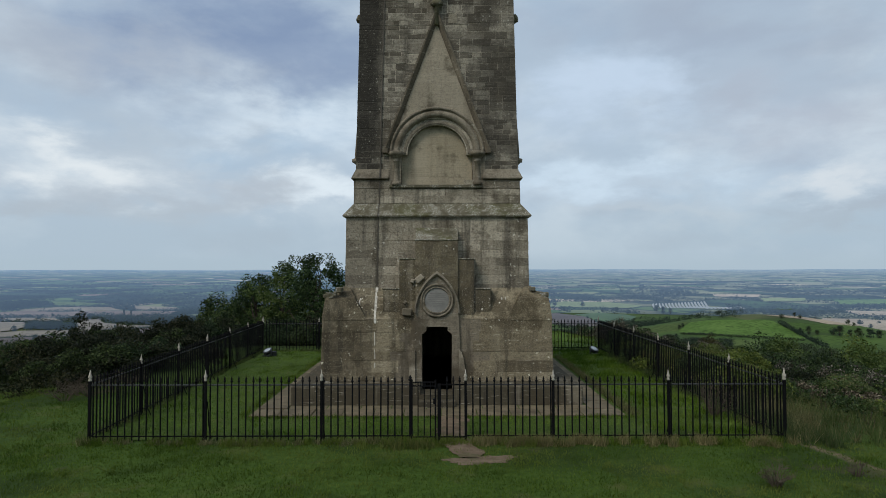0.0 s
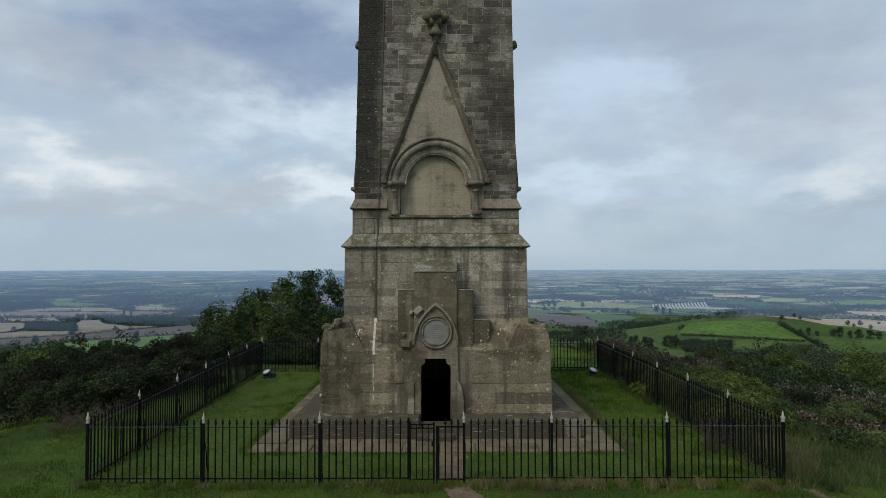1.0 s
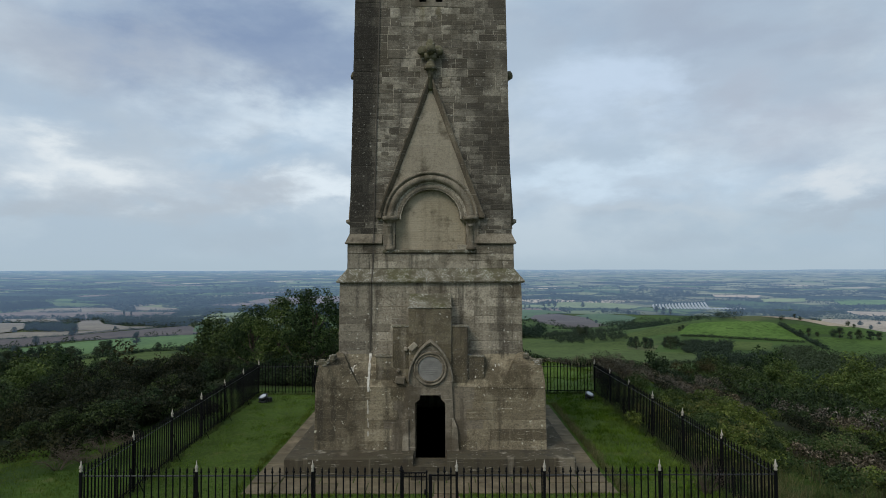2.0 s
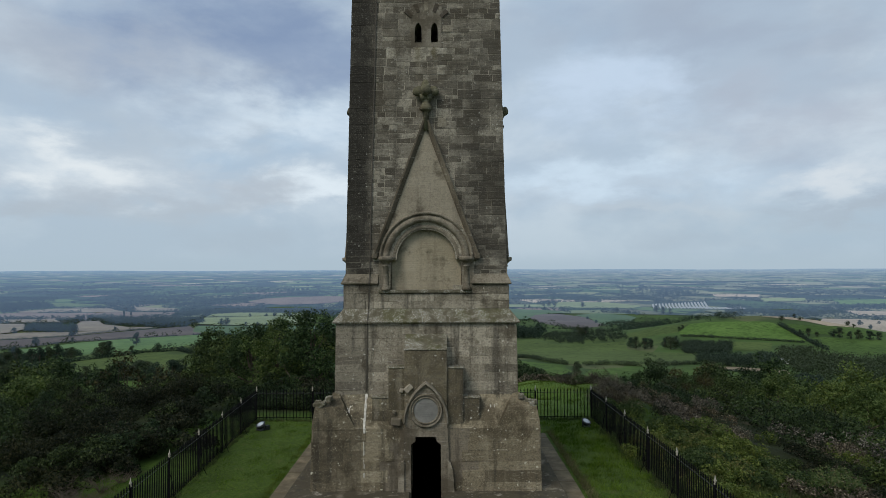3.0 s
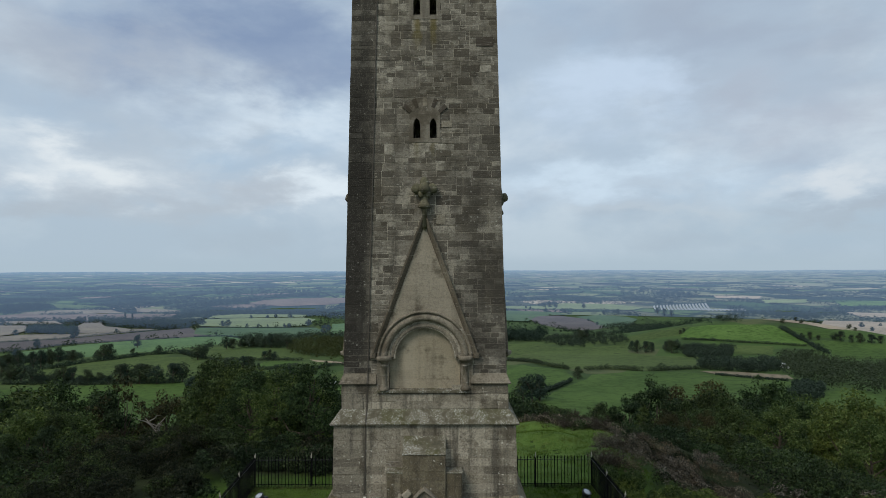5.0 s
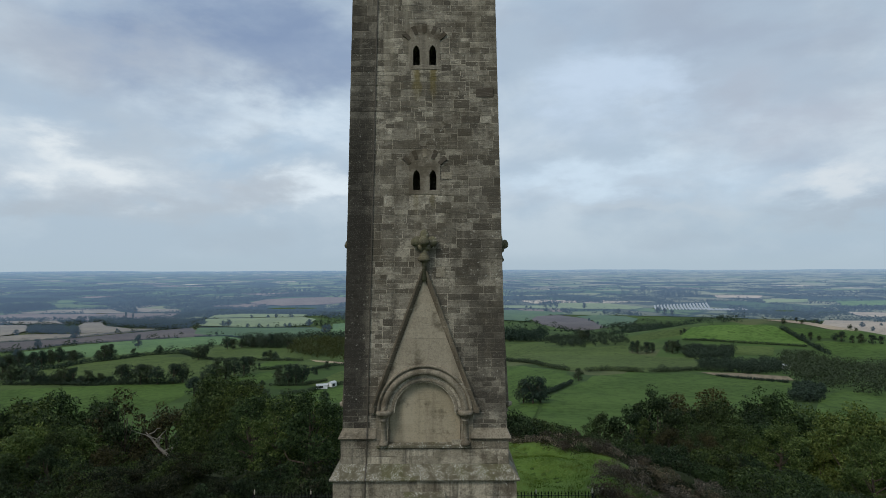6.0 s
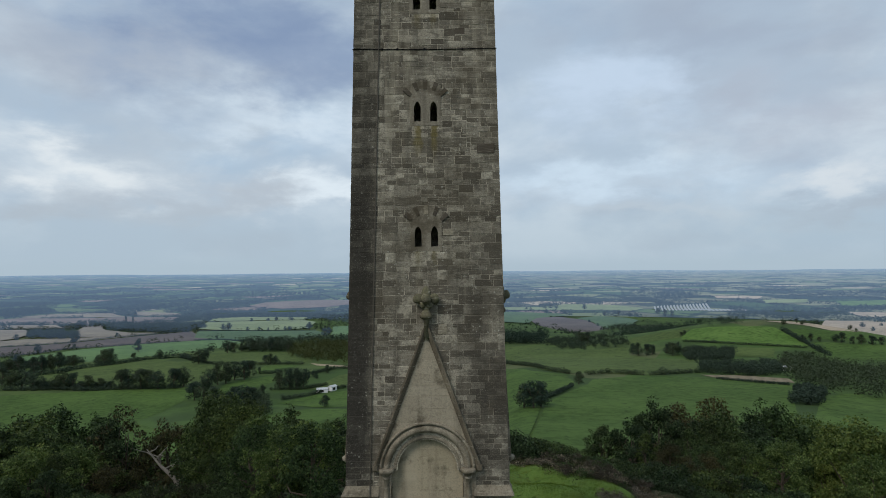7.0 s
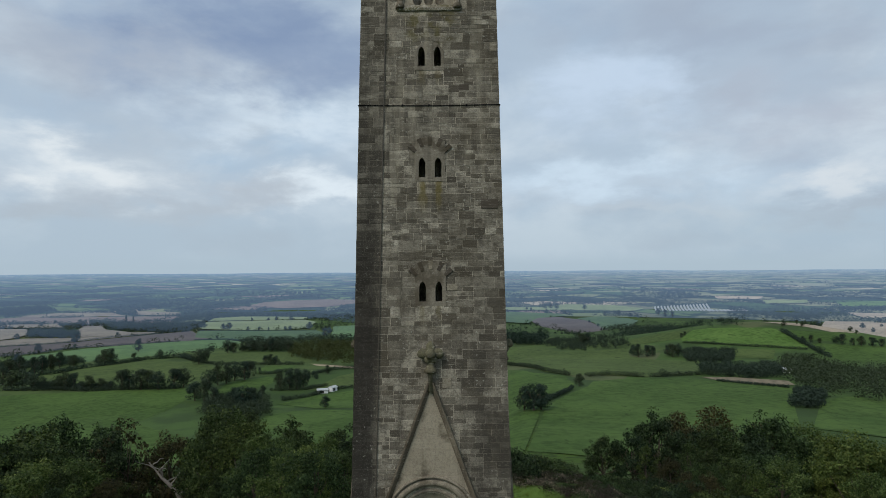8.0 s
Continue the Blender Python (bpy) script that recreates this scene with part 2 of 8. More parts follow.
        for xc in (-0.33, 0.27):
            near = m.span(m.math("ABSOLUTE", m.math("ADD", m.math("SUBTRACT", x, xc), wob)), 0.16, 0.04)
            for top, long, k in ((16.5, 0.9, 0.35), (21.1, 1.5, 0.8), (25.3, 0.8, 0.35)):
                drop = m.math("MULTIPLY", m.span(z, top - long, top - 0.2 * long), m.math("LESS_THAN", z, top))
                base = m.mix(m.math("MULTIPLY", m.math("MULTIPLY", m.math("MULTIPLY", near, drop), front), k), base, (0.125, 0.10, 0.032))
        sill = m.math("MULTIPLY", m.span(m.math("ADD", z, m.math("MULTIPLY", wob, 3.0)), 26.0, 26.9), m.span(m.math("ABSOLUTE", x), 1.1, 0.7))
        patchy = m.span(m.noise(3.0, 5.0, off=(8, 1, 1)), 0.42, 0.62)
        base = m.mix(m.math("MULTIPLY", m.math("MULTIPLY", m.math("MULTIPLY", sill, patchy), front), 0.7), base, (0.10, 0.085, 0.028))
    if fine:
        # fine crusts and pits, a few centimetres across
        crust = m.noise(26.0, 4.0, (1, 1, 1.3), rough=0.8, off=(3, 9, 4))
        base = m.mix(m.span(crust, 0.56, 0.66, 0.0, fine), base, (0.40, 0.37, 0.30))
        base = m.mix(m.span(crust, 0.44, 0.34, 0.0, fine), base, (0.035, 0.03, 0.022))
    spots = m.node("ShaderNodeTexVoronoi")
    spots.inputs["Scale"].default_value = 7.5
    warp = m.node("ShaderNodeVectorMath")
    warp.operation = "MULTIPLY_ADD"
    fuzz = m.node("ShaderNodeTexNoise")
    fuzz.inputs["Scale"].default_value = 12
    m.link(m.pos, fuzz.inputs["Vector"])
    m.link(fuzz.outputs["Color"], warp.inputs[0])
    warp.inputs[1].default_value = (0.16, 0.16, 0.16)
    m.link(m.pos, warp.inputs[2])
    m.link(warp.outputs[0], spots.inputs["Vector"])
    pick = m.node("ShaderNodeSeparateColor")
    m.link(spots.outputs["Color"], pick.inputs[0])
    some = m.span(pick.outputs[0], 0.60, 0.75)
    where = m.math("MULTIPLY", m.span(m.noise(0.8, 4.0, off=(5, 0, 5)), 0.42, 0.60), some)
    dots = m.math("MULTIPLY", m.span(spots.outputs["Distance"], 0.30, 0.12), where)
    base = m.mix(m.math("MULTIPLY", dots, lichen), base, (0.58, 0.56, 0.49))
    base = m.mix(1.0, base, tint, "MULTIPLY")
    h = m.math("ADD", m.math("MULTIPLY", grain, 0.5), m.math("MULTIPLY", bed, 0.5))
    return m.done(base, h, 0.8, 0.035)


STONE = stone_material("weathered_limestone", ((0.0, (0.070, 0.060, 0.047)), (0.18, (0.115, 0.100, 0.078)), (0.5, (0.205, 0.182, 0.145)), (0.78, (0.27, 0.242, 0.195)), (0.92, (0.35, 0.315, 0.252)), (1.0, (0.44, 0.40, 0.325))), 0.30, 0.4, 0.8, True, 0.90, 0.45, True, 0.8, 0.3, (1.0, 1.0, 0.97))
PALE = stone_material("pale_ashlar", ((0.0, (0.29, 0.255, 0.195)), (1.0, (0.34, 0.302, 0.233))), 0.28, 0.12, 0.45)
NICHE = stone_material("niche_ashlar", ((0.0, (0.31, 0.268, 0.19)), (1.0, (0.35, 0.305, 0.222))), 0.22, 0.03, 0.35)
BASE_STONE = stone_material("base_ashlar", ((0.0, (0.105, 0.088, 0.063)), (0.25, (0.165, 0.139, 0.100)), (0.6, (0.22, 0.188, 0.137)), (1.0, (0.30, 0.262, 0.197))), 0.7, 0.9, 0.9, True, 0.62, 0.8, False, 0.8, 0.6, (1.02, 0.985, 0.87))
STAGE_STONE = stone_material("pale_stage_ashlar", ((0.0, (0.17, 0.150, 0.116)), (0.22, (0.27, 0.240, 0.185)), (0.6, (0.35, 0.314, 0.245)), (1.0, (0.44, 0.395, 0.312))), 0.65, 0.8, 0.9, True, 0.62, 0.7, False, 0.8, 0.5)
PORCH_STONE = stone_material("lichened_porch_stone", ((0.0, (0.075, 0.062, 0.038)), (0.5, (0.125, 0.105, 0.066)), (1.0, (0.19, 0.162, 0.108))), 0.55, 1.0, 0.9, True, 0.0, 0.8, False, 0.25, 0.85)
MOULD = stone_material("moulded_stone", ((0.0, (0.19, 0.165, 0.125)), (1.0, (0.245, 0.215, 0.165))), 0.45, 0.35, 0.75)
COPING = stone_material("sooty_coping", ((0.0, (0.12, 0.10, 0.072)), (1.0, (0.15, 0.128, 0.095))), 0.5, 0.3, 0.8)
SURROUND = stone_material("grey_dressed_stone", ((0.0, (0.21, 0.188, 0.15)), (1.0, (0.25, 0.225, 0.18))), 0.35, 0.3, 0.6)
MORTAR = stone_material("lime_mortar", ((0.0, (0.42, 0.38, 0.305)), (1.0, (0.47, 0.43, 0.35))), 0.5, 0.1, 1.0, True, 0.9, 0.4)
BED_MORTAR = stone_material("base_mortar", ((0.0, (0.185, 0.158, 0.116)), (1.0, (0.21, 0.18, 0.133))), 0.5, 0.2, 0.8, True, 0.6)


def lichen_stone():
    m = Mat("lichen_covered_stone", 0.95, spec=0.1)
    base = m.ramp(m.noise(2.2, 6.0, rough=0.7), ((0.3, (0.075, 0.068, 0.045)), (0.55, (0.15, 0.132, 0.09)), (0.75, (0.22, 0.20, 0.15))))
    moss = m.span(m.noise(1.1, 4.0, off=(3, 1, 1)), 0.5, 0.7, 0.0, 0.6)
    base = m.mix(moss, base, (0.085, 0.085, 0.03))
    v = m.node("ShaderNodeTexVoronoi")
    v.inputs["Scale"].default_value = 24
    warp, fuzz = m.node("ShaderNodeVectorMath"), m.node("ShaderNodeTexNoise")
    warp.operation, fuzz.inputs["Scale"].default_value = "MULTIPLY_ADD", 22
    warp.inputs[1].default_value = (0.14, 0.14, 0.14)
    m.link(m.pos, fuzz.inputs["Vector"])
    m.link(fuzz.outputs["Color"], warp.inputs[0])
    m.link(m.pos, warp.inputs[2])
    m.link(warp.outputs[0], v.inputs["Vector"])
    dots = m.math("MULTIPLY", m.span(v.outputs["Distance"], 0.52, 0.22), m.span(m.noise(2.2, 6.0, rough=0.75), 0.42, 0.56))
    base = m.mix(m.math("MULTIPLY", dots, 0.85), base, (0.50, 0.49, 0.44))
    return m.done(base, m.noise(14, 5.0, rough=0.7), 0.8, 0.04)


LICHEN = lichen_stone()


def plain(name, colour, rough=0.6, metal=0.0, vary=0.25, scale=6.0, spec=0.4, bump=0.2):
    m = Mat(name, rough, metal, spec)
    dark = tuple(k * (1 - vary) for k in colour)
    light = tuple(min(1, k * (1 + vary)) for k in colour)
    n = m.noise(scale, 5.0, rough=0.65)
    return m.done(m.ramp(n, ((0.3, dark), (0.7, light))), n, bump, 0.01)


IRON = plain("black_painted_iron", (0.005, 0.005, 0.0055), 0.65, 0.0, 0.35, 20, 0.08)
# greyer iron for the top rails: their highlight is put into the colour
RAIL = plain("worn_iron_rail", (0.03, 0.03, 0.032), 0.45, 0.0, 0.6, 14, 0.35)
CREAM = plain("weathered_cream_paint", (0.33, 0.30, 0.24), 0.6, 0.0, 0.3, 30)
DARK = plain("unlit_interior", (0.03, 0.028, 0.025), 0.9, 0.0, 0.2)
GREEN_COPPER = plain("conductor_tape", (0.06, 0.050, 0.036), 0.7, 0.0, 0.35, 8)
LIME = plain("lime_white_run", (0.50, 0.47, 0.40), 0.9, 0.0, 0.35, 9)
SLATE_TABLET = plain("polished_grey_tablet", (0.19, 0.18, 0.16), 0.42, 0.0, 0.25, 3.5, 0.5)
LAMP_BODY = plain("black_lamp_housing", (0.02, 0.02, 0.022), 0.45)
WHITE_PAINT = plain("white_paint", (0.75, 0.75, 0.74), 0.5, 0.0, 0.06)
BARK = plain("brown_bark", (0.075, 0.06, 0.045), 0.95, 0.0, 0.4, 7, 0.1, 0.8)
DEAD_WOOD = plain("bleached_dead_wood", (0.19, 0.17, 0.145), 0.9, 0.0, 0.3, 6, 0.1, 0.6)
SOLAR = plain("pale_grey_panel", (0.27, 0.30, 0.34), 0.35, 0.0, 0.1, 1.0, 0.5)


def lamp_glass():
    m = Mat("lamp_glass", 0.08, spec=0.6)
    return m.done((0.55, 0.57, 0.60))


GLASS = lamp_glass()


def paving():
    m = Mat("worn_concrete_paving", 0.9, spec=0.2)
    base = m.ramp(m.noise(1.6, 6.0, rough=0.65), ((0.3, (0.073, 0.058, 0.036)), (0.55, (0.133, 0.108, 0.070)), (0.75, (0.211, 0.172, 0.115))))
    base = m.mix(m.span(m.noise(0.6, 4.0, off=(4, 4, 0)), 0.5, 0.7, 0, 0.6), base, (0.112, 0.095, 0.059))
    tone = m.ramp(m.chance(), ((0.0, (0.85, 0.85, 0.83)), (1.0, (1.15, 1.13, 1.08))))
    base = m.mix(1.0, base, tone, "MULTIPLY")
    return m.done(base, m.noise(22, 4.0), 0.4, 0.01)


PAVING = paving()


def turf(name, a, b, c, straw=0.15, patch=0.35):
    """Mown or grazed grass: blades too fine to see, in clumps and mossy patches."""
    m = Mat(name, 0.95, spec=0.12)
    f = m.noise(7.0, 6.0, rough=0.75)
    base = m.ramp(f, ((0.28, a), (0.5, b), (0.75, c)))
    p = m.noise(patch, 5.0, off=(3, 5, 0))
    base = m.mix(m.span(p, 0.48, 0.66, 0.0, 0.65), base, tuple(k * 0.62 for k in b))
    s = m.noise(1.3, 5.0, off=(9, 2, 0))
    base = m.mix(m.span(s, 0.58, 0.75, 0.0, straw), base, (0.17, 0.13, 0.06))
    h = m.math("ADD", f, m.math("MULTIPLY", m.noise(40, 3.0), 0.5))
    return m.done(base, h, 0.9, 0.06)


LAWN = turf("short_lawn", (0.026, 0.050, 0.008), (0.054, 0.088, 0.014), (0.098, 0.130, 0.027), 0.35, 0.8)
KNOLL = turf("bright_knoll_grass", (0.042, 0.080, 0.014), (0.084, 0.138, 0.024), (0.140, 0.190, 0.044), 0.3, 0.8)


def land():
    """The open country: near turf, rough scrub on the scarp, far pasture and plough in parcels."""
    m = Mat("open_country", 0.95, spec=0.1)
    x, y, z = m.xyz()
    f = m.noise(6.0, 6.0, rough=0.75)
    near = m.ramp(f, ((0.28, (0.023, 0.045, 0.008)), (0.5, (0.045, 0.080, 0.012)), (0.75, (0.076, 0.114, 0.021))))
    p = m.noise(0.22, 5.0, off=(3, 5, 0))
    near = m.mix(m.span(p, 0.46, 0.60, 0.0, 0.75), near, (0.020, 0.036, 0.008))
    near = m.mix(m.span(m.noise(0.8, 5.0, off=(9, 2, 0)), 0.56, 0.74, 0.0, 0.35), near, (0.14, 0.11, 0.05))
    # earth worn bare where people walk past the corner of the railings
    strip = m.math("ADD", m.math("ABSOLUTE", m.math("ADD", m.math("SUBTRACT", x, 7.45), m.math("MULTIPLY", y, 0.20))), m.math("MULTIPLY", m.noise(1.6, 5.0, off=(4, 4, 1), rough=0.7), 0.7))
    worn = m.math("MULTIPLY", m.span(strip, 0.62, 0.34), m.math("MULTIPLY", m.span(y, -8.6, -9.6), m.span(y, -13.6, -12.2)))
    near = m.mix(m.math("MULTIPLY", worn, 0.8), near, (0.17, 0.125, 0.085))
    # dark soil and leaf litter under the thickets, with their shade painted in
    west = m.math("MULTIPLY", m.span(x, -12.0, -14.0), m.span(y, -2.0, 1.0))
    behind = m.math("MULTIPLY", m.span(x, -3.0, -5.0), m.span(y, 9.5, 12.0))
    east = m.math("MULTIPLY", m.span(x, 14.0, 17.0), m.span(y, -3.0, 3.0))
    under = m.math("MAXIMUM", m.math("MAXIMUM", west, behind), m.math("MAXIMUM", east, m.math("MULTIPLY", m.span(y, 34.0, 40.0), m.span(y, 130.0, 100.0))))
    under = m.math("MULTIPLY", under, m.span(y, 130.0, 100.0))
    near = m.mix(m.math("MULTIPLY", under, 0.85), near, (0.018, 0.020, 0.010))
    wet = m.noise(0.5, 4.0, off=(1, 2, 3))
    near = m.mix(m.span(wet, 0.62, 0.72, 0.0, 0.5), near, (0.075, 0.055, 0.035))
    v = m.node("ShaderNodeTexVoronoi")
    v.voronoi_dimensions = "2D"
    v.inputs["Scale"].default_value = 1.0
    mp = m.node("ShaderNodeMapping")
    mp.inputs[3].default_value = (1 / 210, 1 / 300, 1)
    mp.inputs[2].default_value = (0, 0, 0.35)
    m.link(m.pos, mp.inputs[0])
    m.link(mp.outputs[0], v.inputs["Vector"])
    hue = m.node("ShaderNodeSeparateColor")
    m.link(v.outputs["Color"], hue.inputs[0])
    parcel = m.ramp(hue.outputs[0], ((0.0, (0.044, 0.076, 0.022)), (0.3, (0.056, 0.095, 0.026)), (0.6, (0.066, 0.098, 0.030)), (0.85, (0.084, 0.098, 0.042))))
    parcel.node.color_ramp.interpolation = "CONSTANT"
    parcel = m.mix(m.span(m.noise(0.02, 5.0), 0.4, 0.65, 0.0, 0.6), parcel, (0.028, 0.045, 0.018))
    dist = m.math("POWER", m.math("ADD", m.math("POWER", x, 2.0), m.math("POWER", y, 2.0)), 0.5)
    base = m.mix(m.span(dist, 220, 420), near, parcel)
    return m.done(base, f, 0.8, 0.06)


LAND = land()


def field_material(name, a, b, stripe=0.0, turn=0.0, far=False):
    m = Mat(name, 0.95, spec=0.1)
    base = m.ramp(m.noise(0.03, 6.0, rough=0.65), ((0.3, a), (0.7, b)))
    base = m.mix(m.span(m.noise(0.16, 5.0, off=(5, 5, 0), rough=0.65), 0.42, 0.66, 0.0, 0.75), base, tuple(k * 0.6 for k in a))
    base = m.mix(m.span(m.noise(0.011, 4.0, off=(1, 7, 0)), 0.45, 0.62, 0.0, 0.4), base, tuple(k * 1.2 for k in b))
    base = m.mix(m.span(m.noise(0.09, 5.0, (1, 0.4, 1), off=(8, 2, 0), rough=0.7), 0.60, 0.68, 0.0, 0.7), base, tuple(k * 0.42 for k in a))
    if stripe:
        w = m.node("ShaderNodeTexWave")
        w.inputs["Scale"].default_value, w.inputs["Distortion"].default_value = 0.035, 0.6
        mp = m.node("ShaderNodeMapping")
        mp.inputs[2].default_value = (0, 0, radians(turn))
        m.link(m.pos, mp.inputs[0])
        m.link(mp.outputs[0], w.inputs["Vector"])
        base = m.mix(m.math("MULTIPLY", w.outputs["Fac"], stripe), base, tuple(k * 1.35 for k in b))
    # distant copies get haze painted in as emission
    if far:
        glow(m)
    return m.done(base)


FIELD_TONES = {
    "pasture": ((0.043, 0.080, 0.017), (0.066, 0.108, 0.026)),
    # pasture in sunshine, the sunlight put into its colour
    "bright": ((0.064, 0.120, 0.023), (0.092, 0.152, 0.036)),
    "meadow": ((0.054, 0.082, 0.022), (0.076, 0.106, 0.032)),
    "ley": ((0.135, 0.168, 0.066), (0.175, 0.205, 0.086)),
    "stubble": ((0.155, 0.128, 0.086), (0.20, 0.166, 0.114)),
    "plough": ((0.125, 0.092, 0.066), (0.16, 0.12, 0.088)),
    "dark_plough": ((0.070, 0.052, 0.038), (0.096, 0.073, 0.054)),
    "straw": ((0.27, 0.215, 0.145), (0.34, 0.275, 0.195)),
}
FIELDS = {sort: field_material(sort + "_field", tone_a, tone_b, 0.3 if sort in ("stubble", "plough", "dark_plough") else 0.0, 60 if "plough" in sort else 20) for sort, (tone_a, tone_b) in FIELD_TONES.items()}


def leaf_material(name, a, b, c, gloss=0.12, dry=None):
    m = Mat(name, 0.7, spec=gloss)
    col = m.ramp(m.node("ShaderNodeNewGeometry").outputs["Random Per Island"], ((0.0, a), (0.55, b), (1.0, c)))
    big = m.noise(0.5, 3.0)
    col = m.mix(m.span(big, 0.4, 0.7, 0.0, 0.55), col, tuple(k * 0.55 for k in a))
    shift = m.ramp(m.node("ShaderNodeObjectInfo").outputs["Random"], ((0.0, (0.78, 0.86, 0.9)), (0.5, (1.0, 1.0, 1.0)), (1.0, (1.22, 1.1, 0.85))))
    col = m.mix(1.0, col, shift, "MULTIPLY")
    if dry:
        col = m.mix(m.span(m.noise(0.28, 5.0, off=(7, 1, 0), rough=0.6), 0.46, 0.60, 0.0, 0.75), col, dry)
        col = m.mix(m.span(m.noise(1.1, 4.0, off=(2, 6, 0)), 0.52, 0.68, 0.0, 0.55), col, tuple(k * 0.5 for k in a))
    mat = m.done(col)
    # thin leaves let some light through
    thin, both = m.node("ShaderNodeBsdfTranslucent"), m.node("ShaderNodeMixShader")
    m.link(m.mix(1.0, col, (1.15, 1.2, 0.7), "MULTIPLY"), thin.inputs["Color"])
    both.inputs[0].default_value = 0.22
    m.link(m.bsdf.outputs[0], both.inputs[1])
    m.link(thin.outputs[0], both.inputs[2])
    m.link(both.outputs[0], m.nt.nodes["Material Output"].inputs["Surface"])
    return mat


LEAF = {
    "dark": leaf_material("dark_green_leaves", (0.007, 0.014, 0.005), (0.023, 0.040, 0.016), (0.069, 0.096, 0.043)),
    "mid": leaf_material("green_leaves", (0.011, 0.021, 0.007), (0.036, 0.060, 0.018), (0.094, 0.125, 0.045)),
    "bright": leaf_material("yellow_green_leaves", (0.026, 0.046, 0.011), (0.077, 0.114, 0.029), (0.151, 0.185, 0.060)),
    "rust": leaf_material("autumn_olive_leaves", (0.014, 0.015, 0.007), (0.045, 0.042, 0.017), (0.097, 0.079, 0.032)),
    "bramble": leaf_material("bramble_leaves", (0.006, 0.009, 0.004), (0.015, 0.021, 0.008), (0.058, 0.056, 0.032)),
    "seed": leaf_material("brown_grey_seed_heads", (0.028, 0.025, 0.020), (0.078, 0.067, 0.056), (0.29, 0.255, 0.22), 0.1),
    # some blue haze of the distance is put into this leaf colour
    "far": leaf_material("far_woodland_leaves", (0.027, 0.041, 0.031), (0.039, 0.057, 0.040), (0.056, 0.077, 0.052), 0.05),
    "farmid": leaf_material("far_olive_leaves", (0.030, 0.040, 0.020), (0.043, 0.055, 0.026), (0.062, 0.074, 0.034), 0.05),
    "grass": leaf_material("long_grass", (0.039, 0.066, 0.020), (0.070, 0.098, 0.031), (0.145, 0.140, 0.064), 0.1),
    "lawn": leaf_material("grass_blades", (0.036, 0.070, 0.012), (0.065, 0.112, 0.018), (0.106, 0.151, 0.032), 0.03, (0.124, 0.149, 0.036)),
    "inner": leaf_material("shaded_grass_blades", (0.025, 0.056, 0.008), (0.069, 0.137, 0.017), (0.132, 0.213, 0.036), 0.03, (0.146, 0.204, 0.043)),
    "straw": leaf_material("dry_straw_grass", (0.09, 0.085, 0.036), (0.17, 0.155, 0.072), (0.29, 0.25, 0.13), 0.1),
    "dead": leaf_material("dead_stalks", (0.040, 0.030, 0.022), (0.072, 0.056, 0.040), (0.112, 0.088, 0.068), 0.1),
}
# ---- mesh helpers ----
def finish(bm, name, material, smooth_shade=False):
    me = bpy.data.meshes.new(name)
    bmesh.ops.recalc_face_normals(bm, faces=bm.faces[:])
    bm.to_mesh(me)
    bm.free()
    for mat in material if isinstance(material, (list, tuple)) else (material,):
        me.materials.append(mat)
    if smooth_shade:
        me.polygons.foreach_set("use_smooth", [True] * len(me.polygons))
    return me


def part(name, bm, material, parent, label="", smooth_shade=False):
    """Links a bmesh as one mesh object under a thing or under a part."""
    ob = new(name, finish(bm, name, material, smooth_shade))
    ob.parent = parent
    if label:
        tagged(ob, label)
    return ob


def share(name, mesh, parent, m):
    """One more object on a mesh that exists already."""
    ob = new(name, mesh)
    ob.parent = parent
    ob.matrix_basis = m
    return ob


def thing(name, label, category, m=None, group="", kind=""):
    ob = tagged(new(name), label, category, group, kind)
    if m is not None:
        ob.matrix_basis = m
    return ob


def box(bm, x0, x1, y0, y1, z0, z1, bevel=0.0):
    vs = [bm.verts.new((x, y, z)) for z in (z0, z1) for x, y in ((x0, y0), (x1, y0), (x1, y1), (x0, y1))]
    fs = [bm.faces.new([vs[i] for i in q]) for q in ((3, 2, 1, 0), (4, 5, 6, 7), (0, 1, 5, 4), (1, 2, 6, 5), (2, 3, 7, 6), (3, 0, 4, 7))]
    if bevel:
        es = list({e for f in fs for e in f.edges})
        bmesh.ops.bevel(bm, geom=es, offset=bevel, segments=1, affect="EDGES")
    return vs


def square_stack(bm, levels):
    """A square solid from (z, half width) levels, bottom to top."""
    rings = [[bm.verts.new((sx * h, sy * h, z)) for sx, sy in ((-1, -1), (1, -1), (1, 1), (-1, 1))] for z, h in levels]
    bm.faces.new(rings[0][::-1])
    bm.faces.new(rings[-1])
    for a, b in zip(rings, rings[1:]):
        for i in range(4):
            bm.faces.new((a[i], a[(i + 1) % 4], b[(i + 1) % 4], b[i]))


def slab(bm, outline, y0, y1):
    """A flat solid: an outline of (x, z) from y0 back to y1."""
    a = [bm.verts.new((x, y0, z)) for x, z in outline]
    b = [bm.verts.new((x, y1, z)) for x, z in outline]
    n = len(outline)
    bm.faces.new(a)
    bm.faces.new(b[::-1])
    for i in range(n):
        bm.faces.new((a[(i + 1) % n], a[i], b[i], b[(i + 1) % n]))


def lathe(bm, profile, sides=12, at=(0, 0, 0)):
    """A turned solid from (radius, z) pairs."""
    rings = []
    for r, z in profile:
        rings.append([bm.verts.new((at[0] + r * math.cos(2 * math.pi * i / sides), at[1] + r * math.sin(2 * math.pi * i / sides), at[2] + z)) for i in range(sides)])
    bm.faces.new(rings[0][::-1])
    bm.faces.new(rings[-1])
    for a, b in zip(rings, rings[1:]):
        for i in range(sides):
            bm.faces.new((a[i], a[(i + 1) % sides], b[(i + 1) % sides], b[i]))


